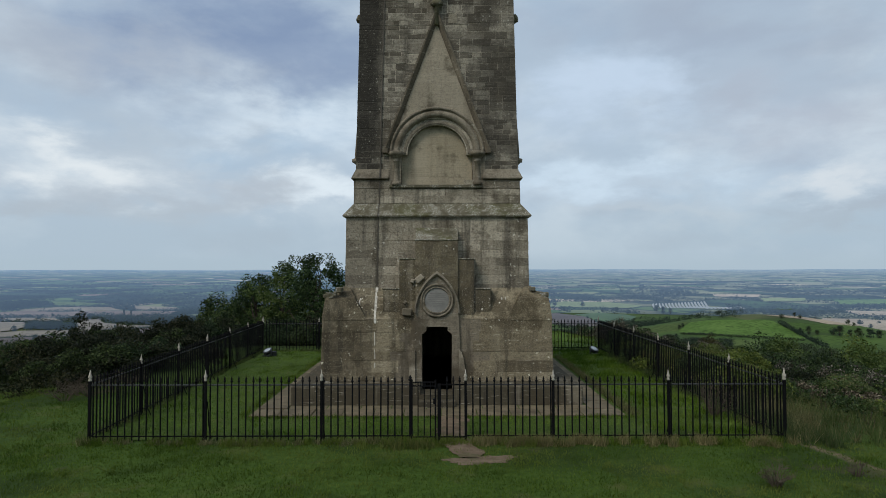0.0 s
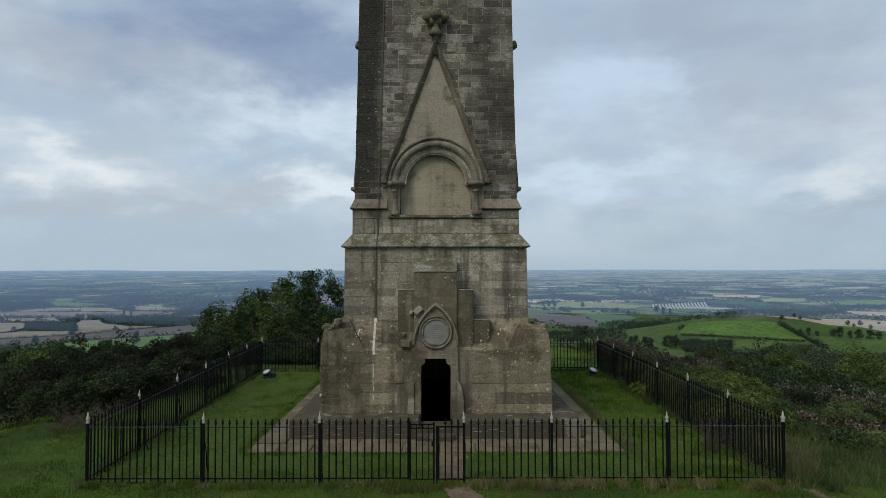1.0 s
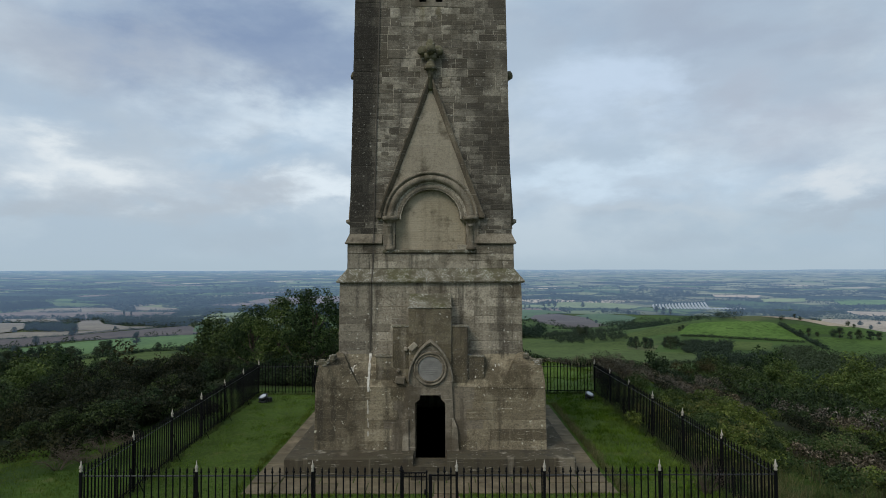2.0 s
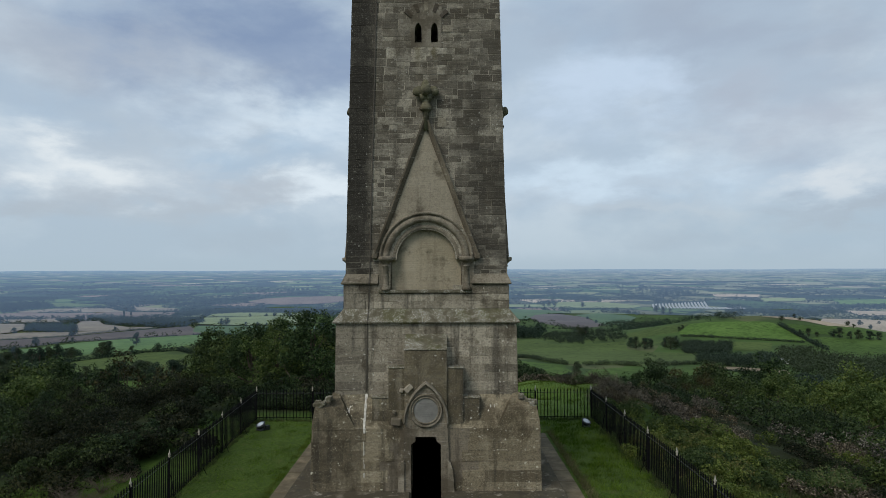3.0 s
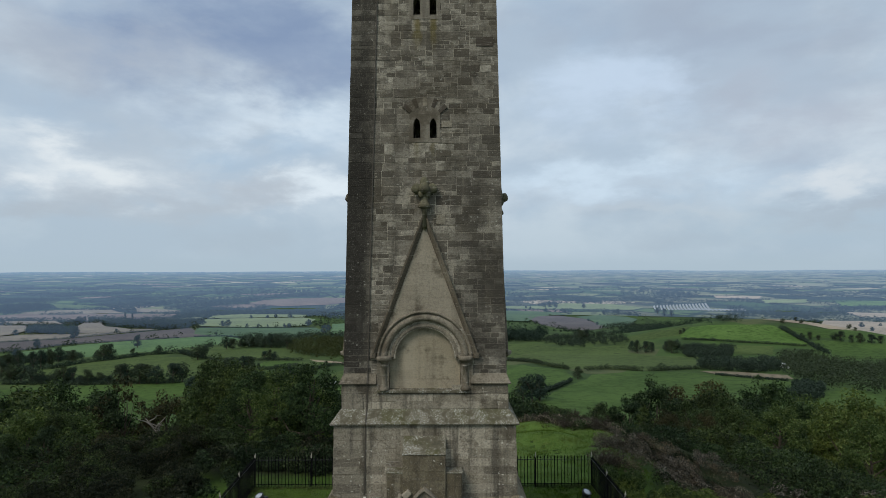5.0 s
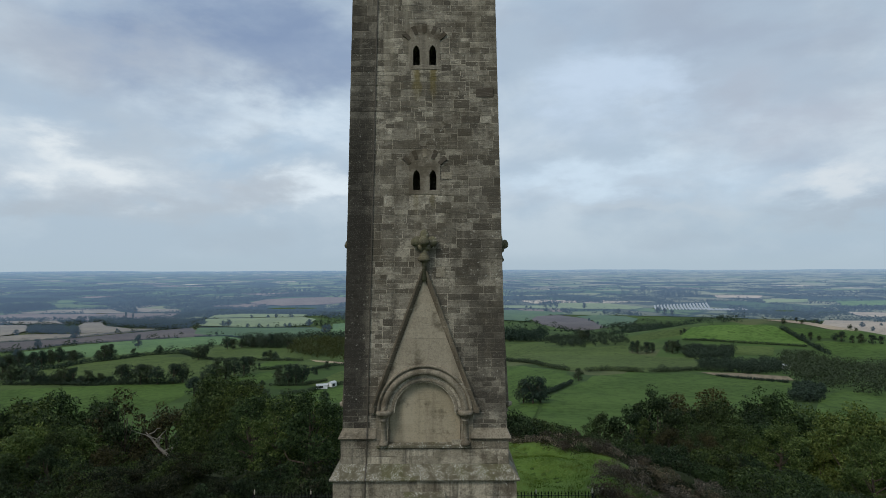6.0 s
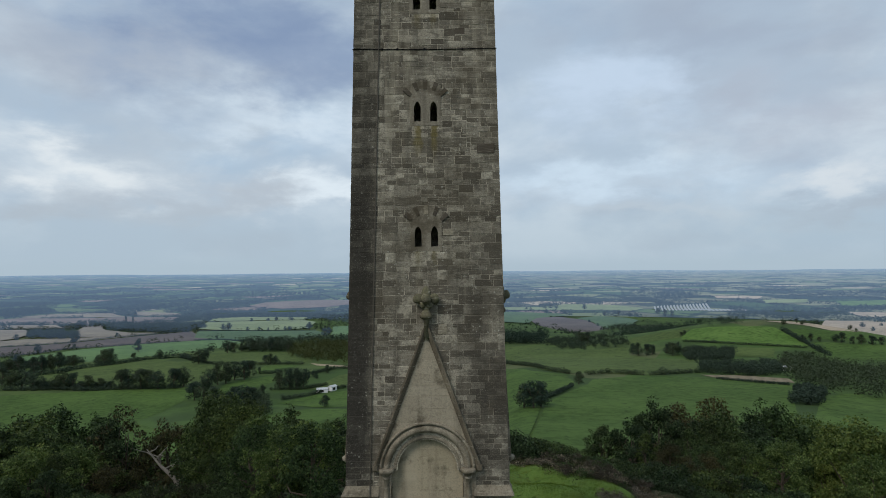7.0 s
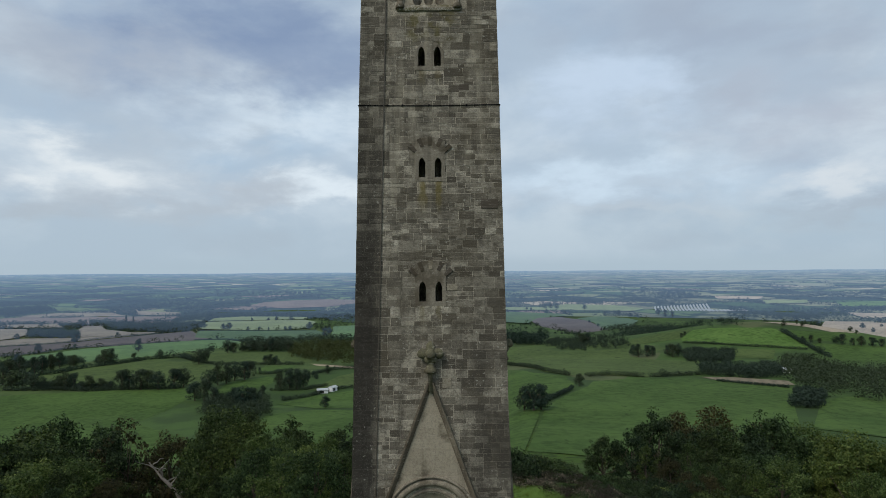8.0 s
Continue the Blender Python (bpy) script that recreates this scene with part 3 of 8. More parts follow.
def tube(bm, points, radii, sides=6):
    """A tapered tube through points."""
    pts = [Vector([float(c) for c in p]) for p in points]
    rings = []
    for i, p in enumerate(pts):
        d = (pts[min(i + 1, len(pts) - 1)] - pts[max(i - 1, 0)]).normalized()
        s = d.cross(Vector((0, 0, 1)) if abs(d.z) < 0.9 else Vector((1, 0, 0))).normalized()
        t = d.cross(s)
        rings.append([bm.verts.new(p + float(radii[i]) * (math.cos(2 * math.pi * k / sides) * s + math.sin(2 * math.pi * k / sides) * t)) for k in range(sides)])
    bm.faces.new(rings[0])
    bm.faces.new(rings[-1][::-1])
    for a, b in zip(rings, rings[1:]):
        for k in range(sides):
            bm.faces.new((a[k], a[(k + 1) % sides], b[(k + 1) % sides], b[k]))


def arch_sweep(bm, profile, centre, segments=28, start=0.0, stop=math.pi):
    """Sweeps a closed (radius, y) profile round an arch in the x-z plane."""
    rings = []
    for i in range(segments + 1):
        a = start + (stop - start) * i / segments
        rings.append([bm.verts.new((centre[0] + r * math.cos(a), y, centre[1] + r * math.sin(a))) for r, y in profile])
    n = len(profile)
    whole = abs(stop - start) > 6.28
    for a, b in zip(rings, rings[1:]):
        for k in range(n):
            bm.faces.new((a[k], a[(k + 1) % n], b[(k + 1) % n], b[k]))
    if not whole:
        bm.faces.new(rings[0][::-1])
        bm.faces.new(rings[-1])


def cut(ob, *solids, how="DIFFERENCE"):
    """Cuts bmesh solids out of a mesh object, in the object's own space; or keeps what they share."""
    tools = []
    for bm in solids:
        tool = new("cutter", finish(bm, "cutter", MORTAR))
        tool.matrix_world = Matrix.Identity(4)
        mod = ob.modifiers.new("cut", "BOOLEAN")
        mod.operation, mod.solver, mod.object = how, "EXACT", tool
        tools.append(tool)
    keep, ob.parent = ob.parent, None
    dg = bpy.context.evaluated_depsgraph_get()
    dg.update()
    me = bpy.data.meshes.new_from_object(ob.evaluated_get(dg))
    ob.modifiers.clear()
    ob.data = me
    ob.parent = keep
    for tool in tools:
        bpy.data.objects.remove(tool)


def split(ob):
    """Makes each loose piece of a mesh an object of its own beside the first."""
    bm = bmesh.new()
    bm.from_mesh(ob.data)
    seen, groups = set(), []
    for v in bm.verts:
        if v in seen:
            continue
        todo, piece = [v], set()
        while todo:
            w = todo.pop()
            if w in piece:
                continue
            piece.add(w)
            todo += [e.other_vert(w) for e in w.link_edges]
        seen |= piece
        groups.append([[u.co.copy() for u in f.verts] for f in bm.faces if f.verts[0] in piece])
    bm.free()
    for i, faces in enumerate(groups):
        b = bmesh.new()
        for f in faces:
            b.faces.new([b.verts.new(c) for c in f])
        bmesh.ops.remove_doubles(b, verts=b.verts[:], dist=1e-5)
        me = finish(b, ob.name, ob.data.materials[0])
        if i == 0:
            first = me
        else:
            piece = new(ob.name, me)
            piece.parent = ob.parent
            tagged(piece, ob["label"])
    ob.data = first


# ---- the ground ----
def spread(lo, hi, step, growth):
    """Coordinates from lo to hi, fine round zero and coarser outwards."""
    out = [0.0]
    while out[-1] < hi:
        out.append(out[-1] + max(step, (out[-1] - 30) * growth))
    neg = [0.0]
    while neg[-1] > lo:
        neg.append(neg[-1] - max(step, (-neg[-1] - 30) * growth))
    return np.array(neg[:0:-1] + out)


def make_ground():
    xs, ys = spread(-5200, 5200, 0.8, 0.045), spread(-2500, 5200, 0.8, 0.035)
    gx, gy = np.meshgrid(xs, ys)
    gz = ground_z(gx, gy)
    co = np.stack([gx, gy, gz], -1).reshape(-1, 3)
    nx, ny = len(xs), len(ys)
    i = (np.arange(ny - 1)[:, None] * nx + np.arange(nx - 1)[None, :]).reshape(-1)
    quads = np.stack([i, i + 1, i + 1 + nx, i + nx], 1)
    me = bpy.data.meshes.new("ground")
    me.from_pydata(co.tolist(), [], quads.tolist())
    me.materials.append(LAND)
    me.polygons.foreach_set("use_smooth", [True] * len(me.polygons))
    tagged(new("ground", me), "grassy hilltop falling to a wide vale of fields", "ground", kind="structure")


make_ground()


# ---- the monument ----
AXIS = -0.05
SHAFT_FOOT, SHAFT_TOP = 8.03, 30.0


def shaft_half(z):
    return 2.925 - 0.0188 * (z - 8.0)


TURN = [Matrix.Rotation(math.pi / 2 * k, 4, "Z") for k in range(4)]
LANCETS = (16.59, 21.20, 25.40)
SPRING = 8.60


def courses(z0, z1, low, high, rng):
    zs = [z0]
    while zs[-1] < z1 - low:
        zs.append(min(z1, zs[-1] + rng.uniform(low, high)))
    zs[-1] = z1
    return list(zip(zs, zs[1:]))


def lay(half, z0, z1, low, high, wide, rng, skip, tall=0.0):
    """Blocks (u0, u1, z0, z1) in courses on a wall of that half width; now and then one block takes two half courses."""
    out = []
    for a, b in courses(z0, z1, low, high, rng):
        h = half((a + b) / 2)
        u = -h
        while u < h - 0.01:
            w = rng.uniform(*wide) * (0.8 + 0.5 * (b - a) / high)
            v = u + w if h - (u + w) > wide[0] * 0.6 else h
            if rng.random() < tall and b - a > 0.75 * high:
                m = a + (b - a) * rng.uniform(0.4, 0.6)
                pieces = [(u, v, a, m), (u, v, m, b)]
            else:
                pieces = [(u, v, a, b)]
            out += [p for p in pieces if not skip(*p)]
            u = v
    return out


def lay_rubble(half, z0, z1, rng, skip):
    """Squared rubble brought to courses: the wall is parted into patches, each with courses of its own."""
    out = []
    for a, b in courses(z0, z1, 0.55, 1.25, rng):
        h = half((a + b) / 2)
        cuts = [-h]
        while cuts[-1] < h - 0.9:
            cuts.append(cuts[-1] + rng.uniform(0.7, 1.9))
        cuts[-1] = h
        for u0, u1 in zip(cuts, cuts[1:]):
            low, high = rng.choice(((0.12, 0.20), (0.15, 0.26), (0.24, 0.38), (0.14, 0.34)))
            for c, d in courses(a, b, low, high, rng):
                u = u0
                while u < u1 - 0.005:
                    w = rng.uniform(0.9, 2.4) * (d - c) + 0.08
                    v = u + w if u1 - (u + w) > 0.14 else u1
                    p = (u, v, c, d)
                    if not skip(*p):
                        out.append(p)
                    else:
                        # cut to fit beside the lights
                        out += [q for q in ((u, -0.46, c, d), (0.50, v, c, d)) if q[1] - q[0] > 0.07 and q[1] - q[0] < w and not skip(*q)]
                    u = v
    return out


def block_mesh(name, material, inset=0.02):
    """A unit block with a slightly dressed face towards -y."""
    k = 0.5 - inset
    co = [(-0.5, 0, -0.5), (0.5, 0, -0.5), (0.5, 0, 0.5), (-0.5, 0, 0.5), (-0.5, -0.6, -0.5), (0.5, -0.6, -0.5), (0.5, -0.6, 0.5), (-0.5, -0.6, 0.5), (-k, -1, -k), (k, -1, -k), (k, -1, k), (-k, -1, k)]
    fs = [(8, 9, 10, 11), (4, 5, 9, 8), (5, 6, 10, 9), (6, 7, 11, 10), (7, 4, 8, 11), (0, 1, 5, 4), (1, 2, 6, 5), (2, 3, 7, 6), (3, 0, 4, 7)]
    me = bpy.data.meshes.new(name)
    me.from_pydata(co, [], fs)
    me.materials.append(material)
    return me, np.array(co), fs


def block_pose(p, half, joint, proud, rng):
    """Where a unit block goes on the wall towards -y."""
    u0, u1, z0, z1 = p
    zc = (z0 + z1) / 2
    lean = math.atan2(half(zc - 0.5) - half(zc + 0.5), 1.0)
    depth = proud * rng.uniform(0.6, 1.35)
    m = Matrix.Translation(((u0 + u1) / 2, -half(zc), zc)) @ Matrix.Rotation(-lean, 4, "X") @ Matrix.Rotation(rng.uniform(-0.004, 0.004), 4, "Y")
    return m @ Matrix.Diagonal((u1 - u0 - joint, depth, z1 - z0 - joint, 1))


def set_blocks(parent, name, label, blocks, half, joint, proud, material, rng, single=()):
    """Blocks on the four faces; those in `single` (face, block) become objects of their own."""
    me, co, fs = block_mesh(name, material)
    hom = np.c_[co, np.ones(len(co))]

    def shake(r, pts):
        """Uneven corners: the same shift for the three points of a corner."""
        d = np.array([[r.uniform(-0.02, 0.02), r.uniform(-0.12, 0.12), r.uniform(-0.035, 0.035)] for _ in range(4)])
        return np.concatenate([d * (1, 0, 1), d * (1, 0.3, 1), d])

    variants = [me]
    if single:
        for _ in range(7):
            copy = me.copy()
            moved = co + shake(rng, co)
            copy.vertices.foreach_set("co", moved.reshape(-1))
            variants.append(copy)
    verts, faces = [], []
    for k, ps in enumerate(blocks):
        for p in ps:
            m = TURN[k] @ block_pose(p, half, joint, proud, rng)
            if (k, p) in single:
                share(name, rng.choice(variants), parent, m)
                continue
            n = len(verts)
            pts = hom.copy()
            pts[:, :3] += shake(rng, pts)
            verts += (pts @ np.array(m).T)[:, :3].tolist()
            faces += [tuple(n + i for i in f) for f in fs]
    rest = bpy.data.meshes.new("masonry")
    rest.from_pydata(verts, [], faces)
    rest.materials.append(material)
    ob = new("masonry", rest)
    ob.parent = parent
    tagged(ob, label, kind="stuff")
    return ob


def lancet(x, z, w=0.25, h=0.74):
    """Outline of a pointed light."""
    return [(x - w / 2, z), (x + w / 2, z), (x + w / 2, z + h - 0.22), (x + w * 0.34, z + h - 0.09), (x, z + h), (x - w * 0.34, z + h - 0.09), (x - w / 2, z + h - 0.22)]


def turned(bm, k):
    bmesh.ops.transform(bm, matrix=TURN[k], verts=bm.verts[:])
    return bm


tower = thing("monument_tower", "tall tapering square stone memorial tower, weathered grey-brown limestone", "tower", pose(AXIS, 0, 0))


def lancet_cutters():
    out = []
    for z in LANCETS:
        for k in range(4):
            for x in (-0.28, 0.32):
                bm = bmesh.new()
                slab(bm, lancet(x, z), -3.6, -1.55)
                out.append(turned(bm, k))
    return out


def niche_outline(r, w):
    """A round head of radius r on a wider recess of half width w."""
    arc = [(r * math.cos(a), SPRING + r * math.sin(a)) for a in np.linspace(0, math.pi, 25)]
    return [(-w, 7.46), (w, 7.46), (w, SPRING - 0.02), (r, SPRING - 0.02)] + arc + [(-r, SPRING - 0.02), (-w, SPRING - 0.02)]


def niche_cutter(k, depth=0.30):
    bm = bmesh.new()
    slab(bm, niche_outline(1.07, 1.29), -3.4, -2.92 + depth)
    return turned(bm, k)


def belfry_cutter(k):
    """The foot of the open tracery under the top stage."""
    bm = bmesh.new()
    slab(bm, [(-0.95, 27.75), (0.95, 27.75), (0.95, 29.2), (0, 29.8), (-0.95, 29.2)], -3.4, -1.6)
    return turned(bm, k)


def make_shaft():
    bm = bmesh.new()
    square_stack(bm, [(SHAFT_FOOT, shaft_half(SHAFT_FOOT)), (SHAFT_TOP, shaft_half(SHAFT_TOP))])
    ob = part("shaft", bm, MORTAR, tower)
    cut(ob, *lancet_cutters(), *[niche_cutter(k) for k in range(4)], *[belfry_cutter(k) for k in range(4)])
    return ob


shaft = make_shaft()
cap = bmesh.new()
square_stack(cap, [(SHAFT_TOP, 2.62), (SHAFT_TOP + 0.3, 2.75), (SHAFT_TOP + 0.6, 2.75), (SHAFT_TOP + 3.6, 0.05)])
part("roof", cap, MOULD, tower)


def shaft_skip(u0, u1, z0, z1):
    uc, zc = (u0 + u1) / 2, (z0 + z1) / 2
    for z in LANCETS:
        if z0 < z + 0.75 and z1 > z - 0.04 and u0 < 0.50 and u1 > -0.46:
            return True
    if z1 > 27.7 and abs(uc) < 1.15 + (u1 - u0) / 4:
        return True
    if zc < 13.4 and zc > 8.5 and abs(uc) < 1.84 * (13.5 - zc) / 4.7:
        return True
    return zc < 8.75 and abs(uc) < 1.72


def make_stones():
    rng = random.Random(11)
    faces = [lay_rubble(shaft_half, SHAFT_FOOT + 0.02, SHAFT_TOP, rng, shaft_skip) for _ in range(4)]
    singles = {(0, p) for p in faces[0] if 14.6 < p[2] < 20.9}
    singles = set(sorted(singles, key=lambda s: s[1][2])[:300])
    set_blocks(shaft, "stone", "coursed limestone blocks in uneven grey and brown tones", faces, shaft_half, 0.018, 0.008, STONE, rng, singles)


make_stones()


def odd_blocks():
    """A few replaced or stained blocks that stand out on the front."""
    mesh_pale, _, _ = block_mesh("stone", PATCH)
    mesh_dark, _, _ = block_mesh("stone", VOUSSOIR)
    rng = random.Random(9)
    for mesh, u0, u1, z0, z1 in ((mesh_pale, 0.42, 0.74, 13.42, 13.78), (mesh_pale, 2.28, 2.55, 25.95, 26.28), (mesh_dark, 1.12, 1.50, 24.46, 24.70), (mesh_dark, 1.9, 2.55, 20.0, 20.36), (mesh_pale, 0.62, 1.02, 16.98, 17.24)):
        m = block_pose((u0, u1, z0, z1), shaft_half, 0.01, 0.022, rng)
        share("stone", mesh, shaft, m)


PATCH = stone_material("replaced_pale_block", ((0.0, (0.25, 0.224, 0.172)), (1.0, (0.29, 0.26, 0.205))), 0.2, 0.2, 0.8, False)
VOUSSOIR = stone_material("dark_voussoir", ((0.0, (0.065, 0.055, 0.045)), (1.0, (0.10, 0.085, 0.068))), 0.3, 0.1, 0.8, False)
odd_blocks()


def make_lights():
    """Paired pointed lights with smooth stone round them and a relieving arch of dark and pale blocks."""
    rng = random.Random(5)
    for k in range(4):
        for z in LANCETS:
            y = -shaft_half(z + 0.4)
            bm = bmesh.new()
            arc = [(0.02 + 1.04 * math.cos(t), z + 0.456 + 1.04 * math.sin(t)) for t in np.radians(np.linspace(57, 123, 15))]
            if z == LANCETS[2]:
                arc = [(0.52, z + 0.62), (0.34, z + 0.86), (0.02, z + 0.95), (-0.30, z + 0.86), (-0.48, z + 0.62)]
            slab(bm, [(-0.55, z - 0.16), (0.58, z - 0.16), (0.58, z + 0.56)] + arc + [(-0.55, z + 0.56)], y - 0.026, y + 0.2)
            ob = part("window_surround", turned(bm, k), SURROUND, tower, "smooth grey stone round paired pointed lights")
            tools = []
            for x in (-0.28, 0.32):
                c = bmesh.new()
                slab(c, lancet(x, z), -3.6, -1.5)
                tools.append(turned(c, k))
            cut(ob, *tools)
            if z == LANCETS[2]:
                continue
            c0 = z + 0.456
            for i in range(0, 9, 2):
                a = math.radians(90 + (i - 4) * 11.5)
                bm = bmesh.new()
                r0, r1 = 0.73, 1.06
                w0, w1 = 0.062, 0.085
                ca, sa = math.cos(a), math.sin(a)
                pts = [(r0, -w0), (r1, -w1), (r1, w1), (r0, w0)]
                slab(bm, [(0.02 + r * ca - s * sa, c0 + r * sa + s * ca) for r, s in pts], y - 0.036 - rng.uniform(0, 0.006), y + 0.1)
                dark = i % 2 == 0 and not (z == LANCETS[0] and i == 4)
                part("voussoir", turned(bm, k), VOUSSOIR if dark else PALE, tower)


make_lights()


def clip(poly, a, b, c):
    """Keeps the part of a polygon with a*x + b*z <= c."""
    out = []
    for p, q in zip(poly, poly[1:] + poly[:1]):
        dp, dq = a * p[0] + b * p[1] - c, a * q[0] + b * q[1] - c
        if dp <= 0:
            out.append(p)
        if dp * dq < 0:
            t = dp / (dp - dq)
            out.append((p[0] + t * (q[0] - p[0]), p[1] + t * (q[1] - p[1])))
    return out


GABLE_FOOT, GABLE_TIP, GABLE_WIDE = 8.80, 13.60, 1.78


def finial(k, y, parent):
    """A carved knop: collar and waisted stem, four curling leaves, small crockets and an upright bud, flattened against the wall."""
    def place(bm, name, label=""):
        for v in bm.verts:
            v.co.y = v.co.y * 0.72 + y
        part(name, turned(bm, k), FINIAL, parent, label, True)

    def lump(bm, m):
        for v in bmesh.ops.create_icosphere(bm, subdivisions=3, radius=1.0, matrix=m)["verts"]:
            v.co += 0.02 * noise.noise_vector(v.co * 8) + 0.012 * noise.noise_vector(v.co * 21)

    bm = bmesh.new()
    lathe(bm, [(0.085, 13.3), (0.085, 13.95), (0.13, 13.98), (0.225, 14.02), (0.24, 14.08), (0.22, 14.13), (0.19, 14.17), (0.17, 14.21), (0.12, 14.30), (0.13, 14.42), (0.19, 14.56), (0.20, 14.66), (0.16, 14.78), (0.10, 14.90)], 14, (0, 0, 0))
    place(bm, "finial", "mossy carved leaf finial")
    bm = bmesh.new()
    lump(bm, Matrix.Translation((0, 0, 14.86)) @ Matrix.Diagonal((0.17, 0.17, 0.30, 1)))
    place(bm, "bud")
    for i in range(4):
        turn = Matrix.Rotation(math.pi / 2 * i, 4, "Z")
        bm = bmesh.new()
        lump(bm, turn @ Matrix.Translation((0.24, 0, 14.71)) @ Matrix.Rotation(-0.40, 4, "Y") @ Matrix.Diagonal((0.26, 0.19, 0.18, 1)))
        for v in bm.verts:
            # the tip of the leaf curls over
            out = max(0.0, math.hypot(v.co.x, v.co.y) - 0.28)
            v.co.z -= 2.2 * out * out
        place(bm, "leaf")
        bm = bmesh.new()
        lump(bm, Matrix.Rotation(math.pi / 2 * i + 0.785, 4, "Z") @ Matrix.Translation((0.17, 0, 14.50)) @ Matrix.Diagonal((0.11, 0.11, 0.14, 1)))
        place(bm, "crocket")


def make_gable(k):
    rng = random.Random(40 + k)
    y0 = -shaft_half(10.5)

    def wall(z):
        return -shaft_half(z)

    bm = bmesh.new()
    slab(bm, niche_outline(1.06, 1.28), -2.68, -2.50)
    body = part("gable", turned(bm, k), NICHE, tower, "steep blind gable over a round-headed buff niche")
    for s in (-1, 1):
        bm = bmesh.new()
        slab(bm, [(s * 1.72, 7.5), (s * 1.30, 7.5), (s * 1.30, SPRING), (s * 1.72, SPRING)], -2.985, -2.7)
        part("jamb", turned(bm, k), MOULD, body)
    # ashlar inside the gable
    slope = GABLE_WIDE / (GABLE_TIP - GABLE_FOOT)
    for a, b in courses(SPRING, GABLE_TIP - 0.25, 0.34, 0.52, rng):
        h = slope * (GABLE_TIP - a)
        u = -h + rng.uniform(-0.3, 0.0)
        while u < h:
            v = u + rng.uniform(0.55, 1.2)
            poly = [(u + 0.002, a + 0.002), (v - 0.002, a + 0.002), (v - 0.002, b - 0.002), (u + 0.002, b - 0.002)]
            poly = clip(poly, 1, slope, slope * GABLE_TIP)
            poly = clip(poly, -1, slope, slope * GABLE_TIP) if len(poly) > 2 else poly
            if len(poly) > 2:
                near = min(math.hypot(x, z - SPRING) for x, z in poly)
                mid = math.hypot(sum(p[0] for p in poly) / len(poly), sum(p[1] for p in poly) / len(poly) - SPRING)
                if near > 1.12 and mid > 1.36:
                    bm = bmesh.new()
                    yy = wall((a + b) / 2)
                    slab(bm, poly, yy - 0.045 - rng.uniform(0, 0.003), yy + 0.05)
                    part("ashlar_block", turned(bm, k), PALE, body)
            u = v
    # back of the niche
    z = 7.55
    while z < 9.2:
        h = rng.uniform(0.26, 0.34)
        w = math.sqrt(max(0.02, 1.04 ** 2 - max(0, z + h - SPRING) ** 2)) if z + h > SPRING else 1.27
        cutx = rng.uniform(-0.5, 0.5)
        for u0, u1 in ((-w, cutx), (cutx, w)):
            if u1 - u0 > 0.1:
                bm = bmesh.new()
                box(bm, u0 + 0.002, u1 - 0.002, -2.686, -2.66, z + 0.002, z + h - 0.002)
                part("ashlar_block", turned(bm, k), NICHE, body)
        z += h
    # two orders of rounded moulding
    bm = bmesh.new()
    prof = [(1.07, -2.60), (1.07, -2.86), (1.10, -2.91), (1.16, -2.93), (1.22, -2.91), (1.26, -2.87), (1.29, -2.85), (1.32, -2.90), (1.35, -3.0), (1.41, -3.06), (1.49, -3.065), (1.55, -3.02), (1.58, -2.95), (1.60, -2.94), (1.62, -3.03), (1.68, -3.05), (1.72, -3.0), (1.72, -2.75)]
    arch_sweep(bm, prof, (0, SPRING), 32)
    part("arch", turned(bm, k), MOULD, body, "moulded round arch of two rolls", True)
    for s in (-1, 1):
        bm = bmesh.new()
        lathe(bm, [(0.17, 7.46), (0.18, 7.53), (0.13, 7.60), (0.095, 7.67), (0.095, 8.30), (0.13, 8.32), (0.13, 8.36), (0.10, 8.38), (0.13, 8.44), (0.22, 8.52), (0.28, 8.55), (0.29, 8.66), (0.20, 8.69)], 14, (s * 1.46, -2.99, 0))
        part("colonnette", turned(bm, k), MOULD, body, "slim stone shaft with round capital", True)
        # raking coping, ending in a kneeler
        bm = bmesh.new()
        foot, tip = Vector((s * (GABLE_WIDE + 0.06), 0, GABLE_FOOT - 0.12)), Vector((s * 0.02, 0, GABLE_TIP + 0.02))
        along = (tip - foot).normalized()
        side = Vector((along.z, 0, -along.x)) * s
        ring = []
        for p, zz in ((foot, GABLE_FOOT), (tip, GABLE_TIP)):
            yy = wall(zz)
            ring.append([bm.verts.new(p + side * w + Vector((0, yy - o, 0))) for w, o in ((-0.09, -0.1), (-0.09, 0.07), (-0.04, 0.13), (0.04, 0.20), (0.09, 0.20), (0.105, 0.14), (0.105, -0.1))])
        for i in range(7):
            bm.faces.new((ring[0][i], ring[0][(i + 1) % 7], ring[1][(i + 1) % 7], ring[1][i]))
        bm.faces.new(ring[0])
        bm.faces.new(ring[1][::-1])
        part("coping", turned(bm, k), COPING, body, "dark weathered raking coping")
        bm = bmesh.new()
        box(bm, s * 1.86 - 0.10, s * 1.86 + 0.10, -3.10, -2.85, GABLE_FOOT - 0.20, GABLE_FOOT, 0.03)
        part("kneeler", turned(bm, k), COPING, body)
    finial(k, wall(14.3) - 0.17, body)
    bm = bmesh.new()
    box(bm, -1.72, 1.62, -3.06, -2.64, 7.36, 7.478, 0.02)
    part("niche_sill", turned(bm, k), LICHEN, body, "lichen-spotted stone sill")


FINIAL = stone_material("mossy_carved_stone", ((0.0, (0.12, 0.115, 0.07)), (1.0, (0.17, 0.16, 0.10))), 0.5, 0.3, 0.9)
for face in range(4):
    make_gable(face)


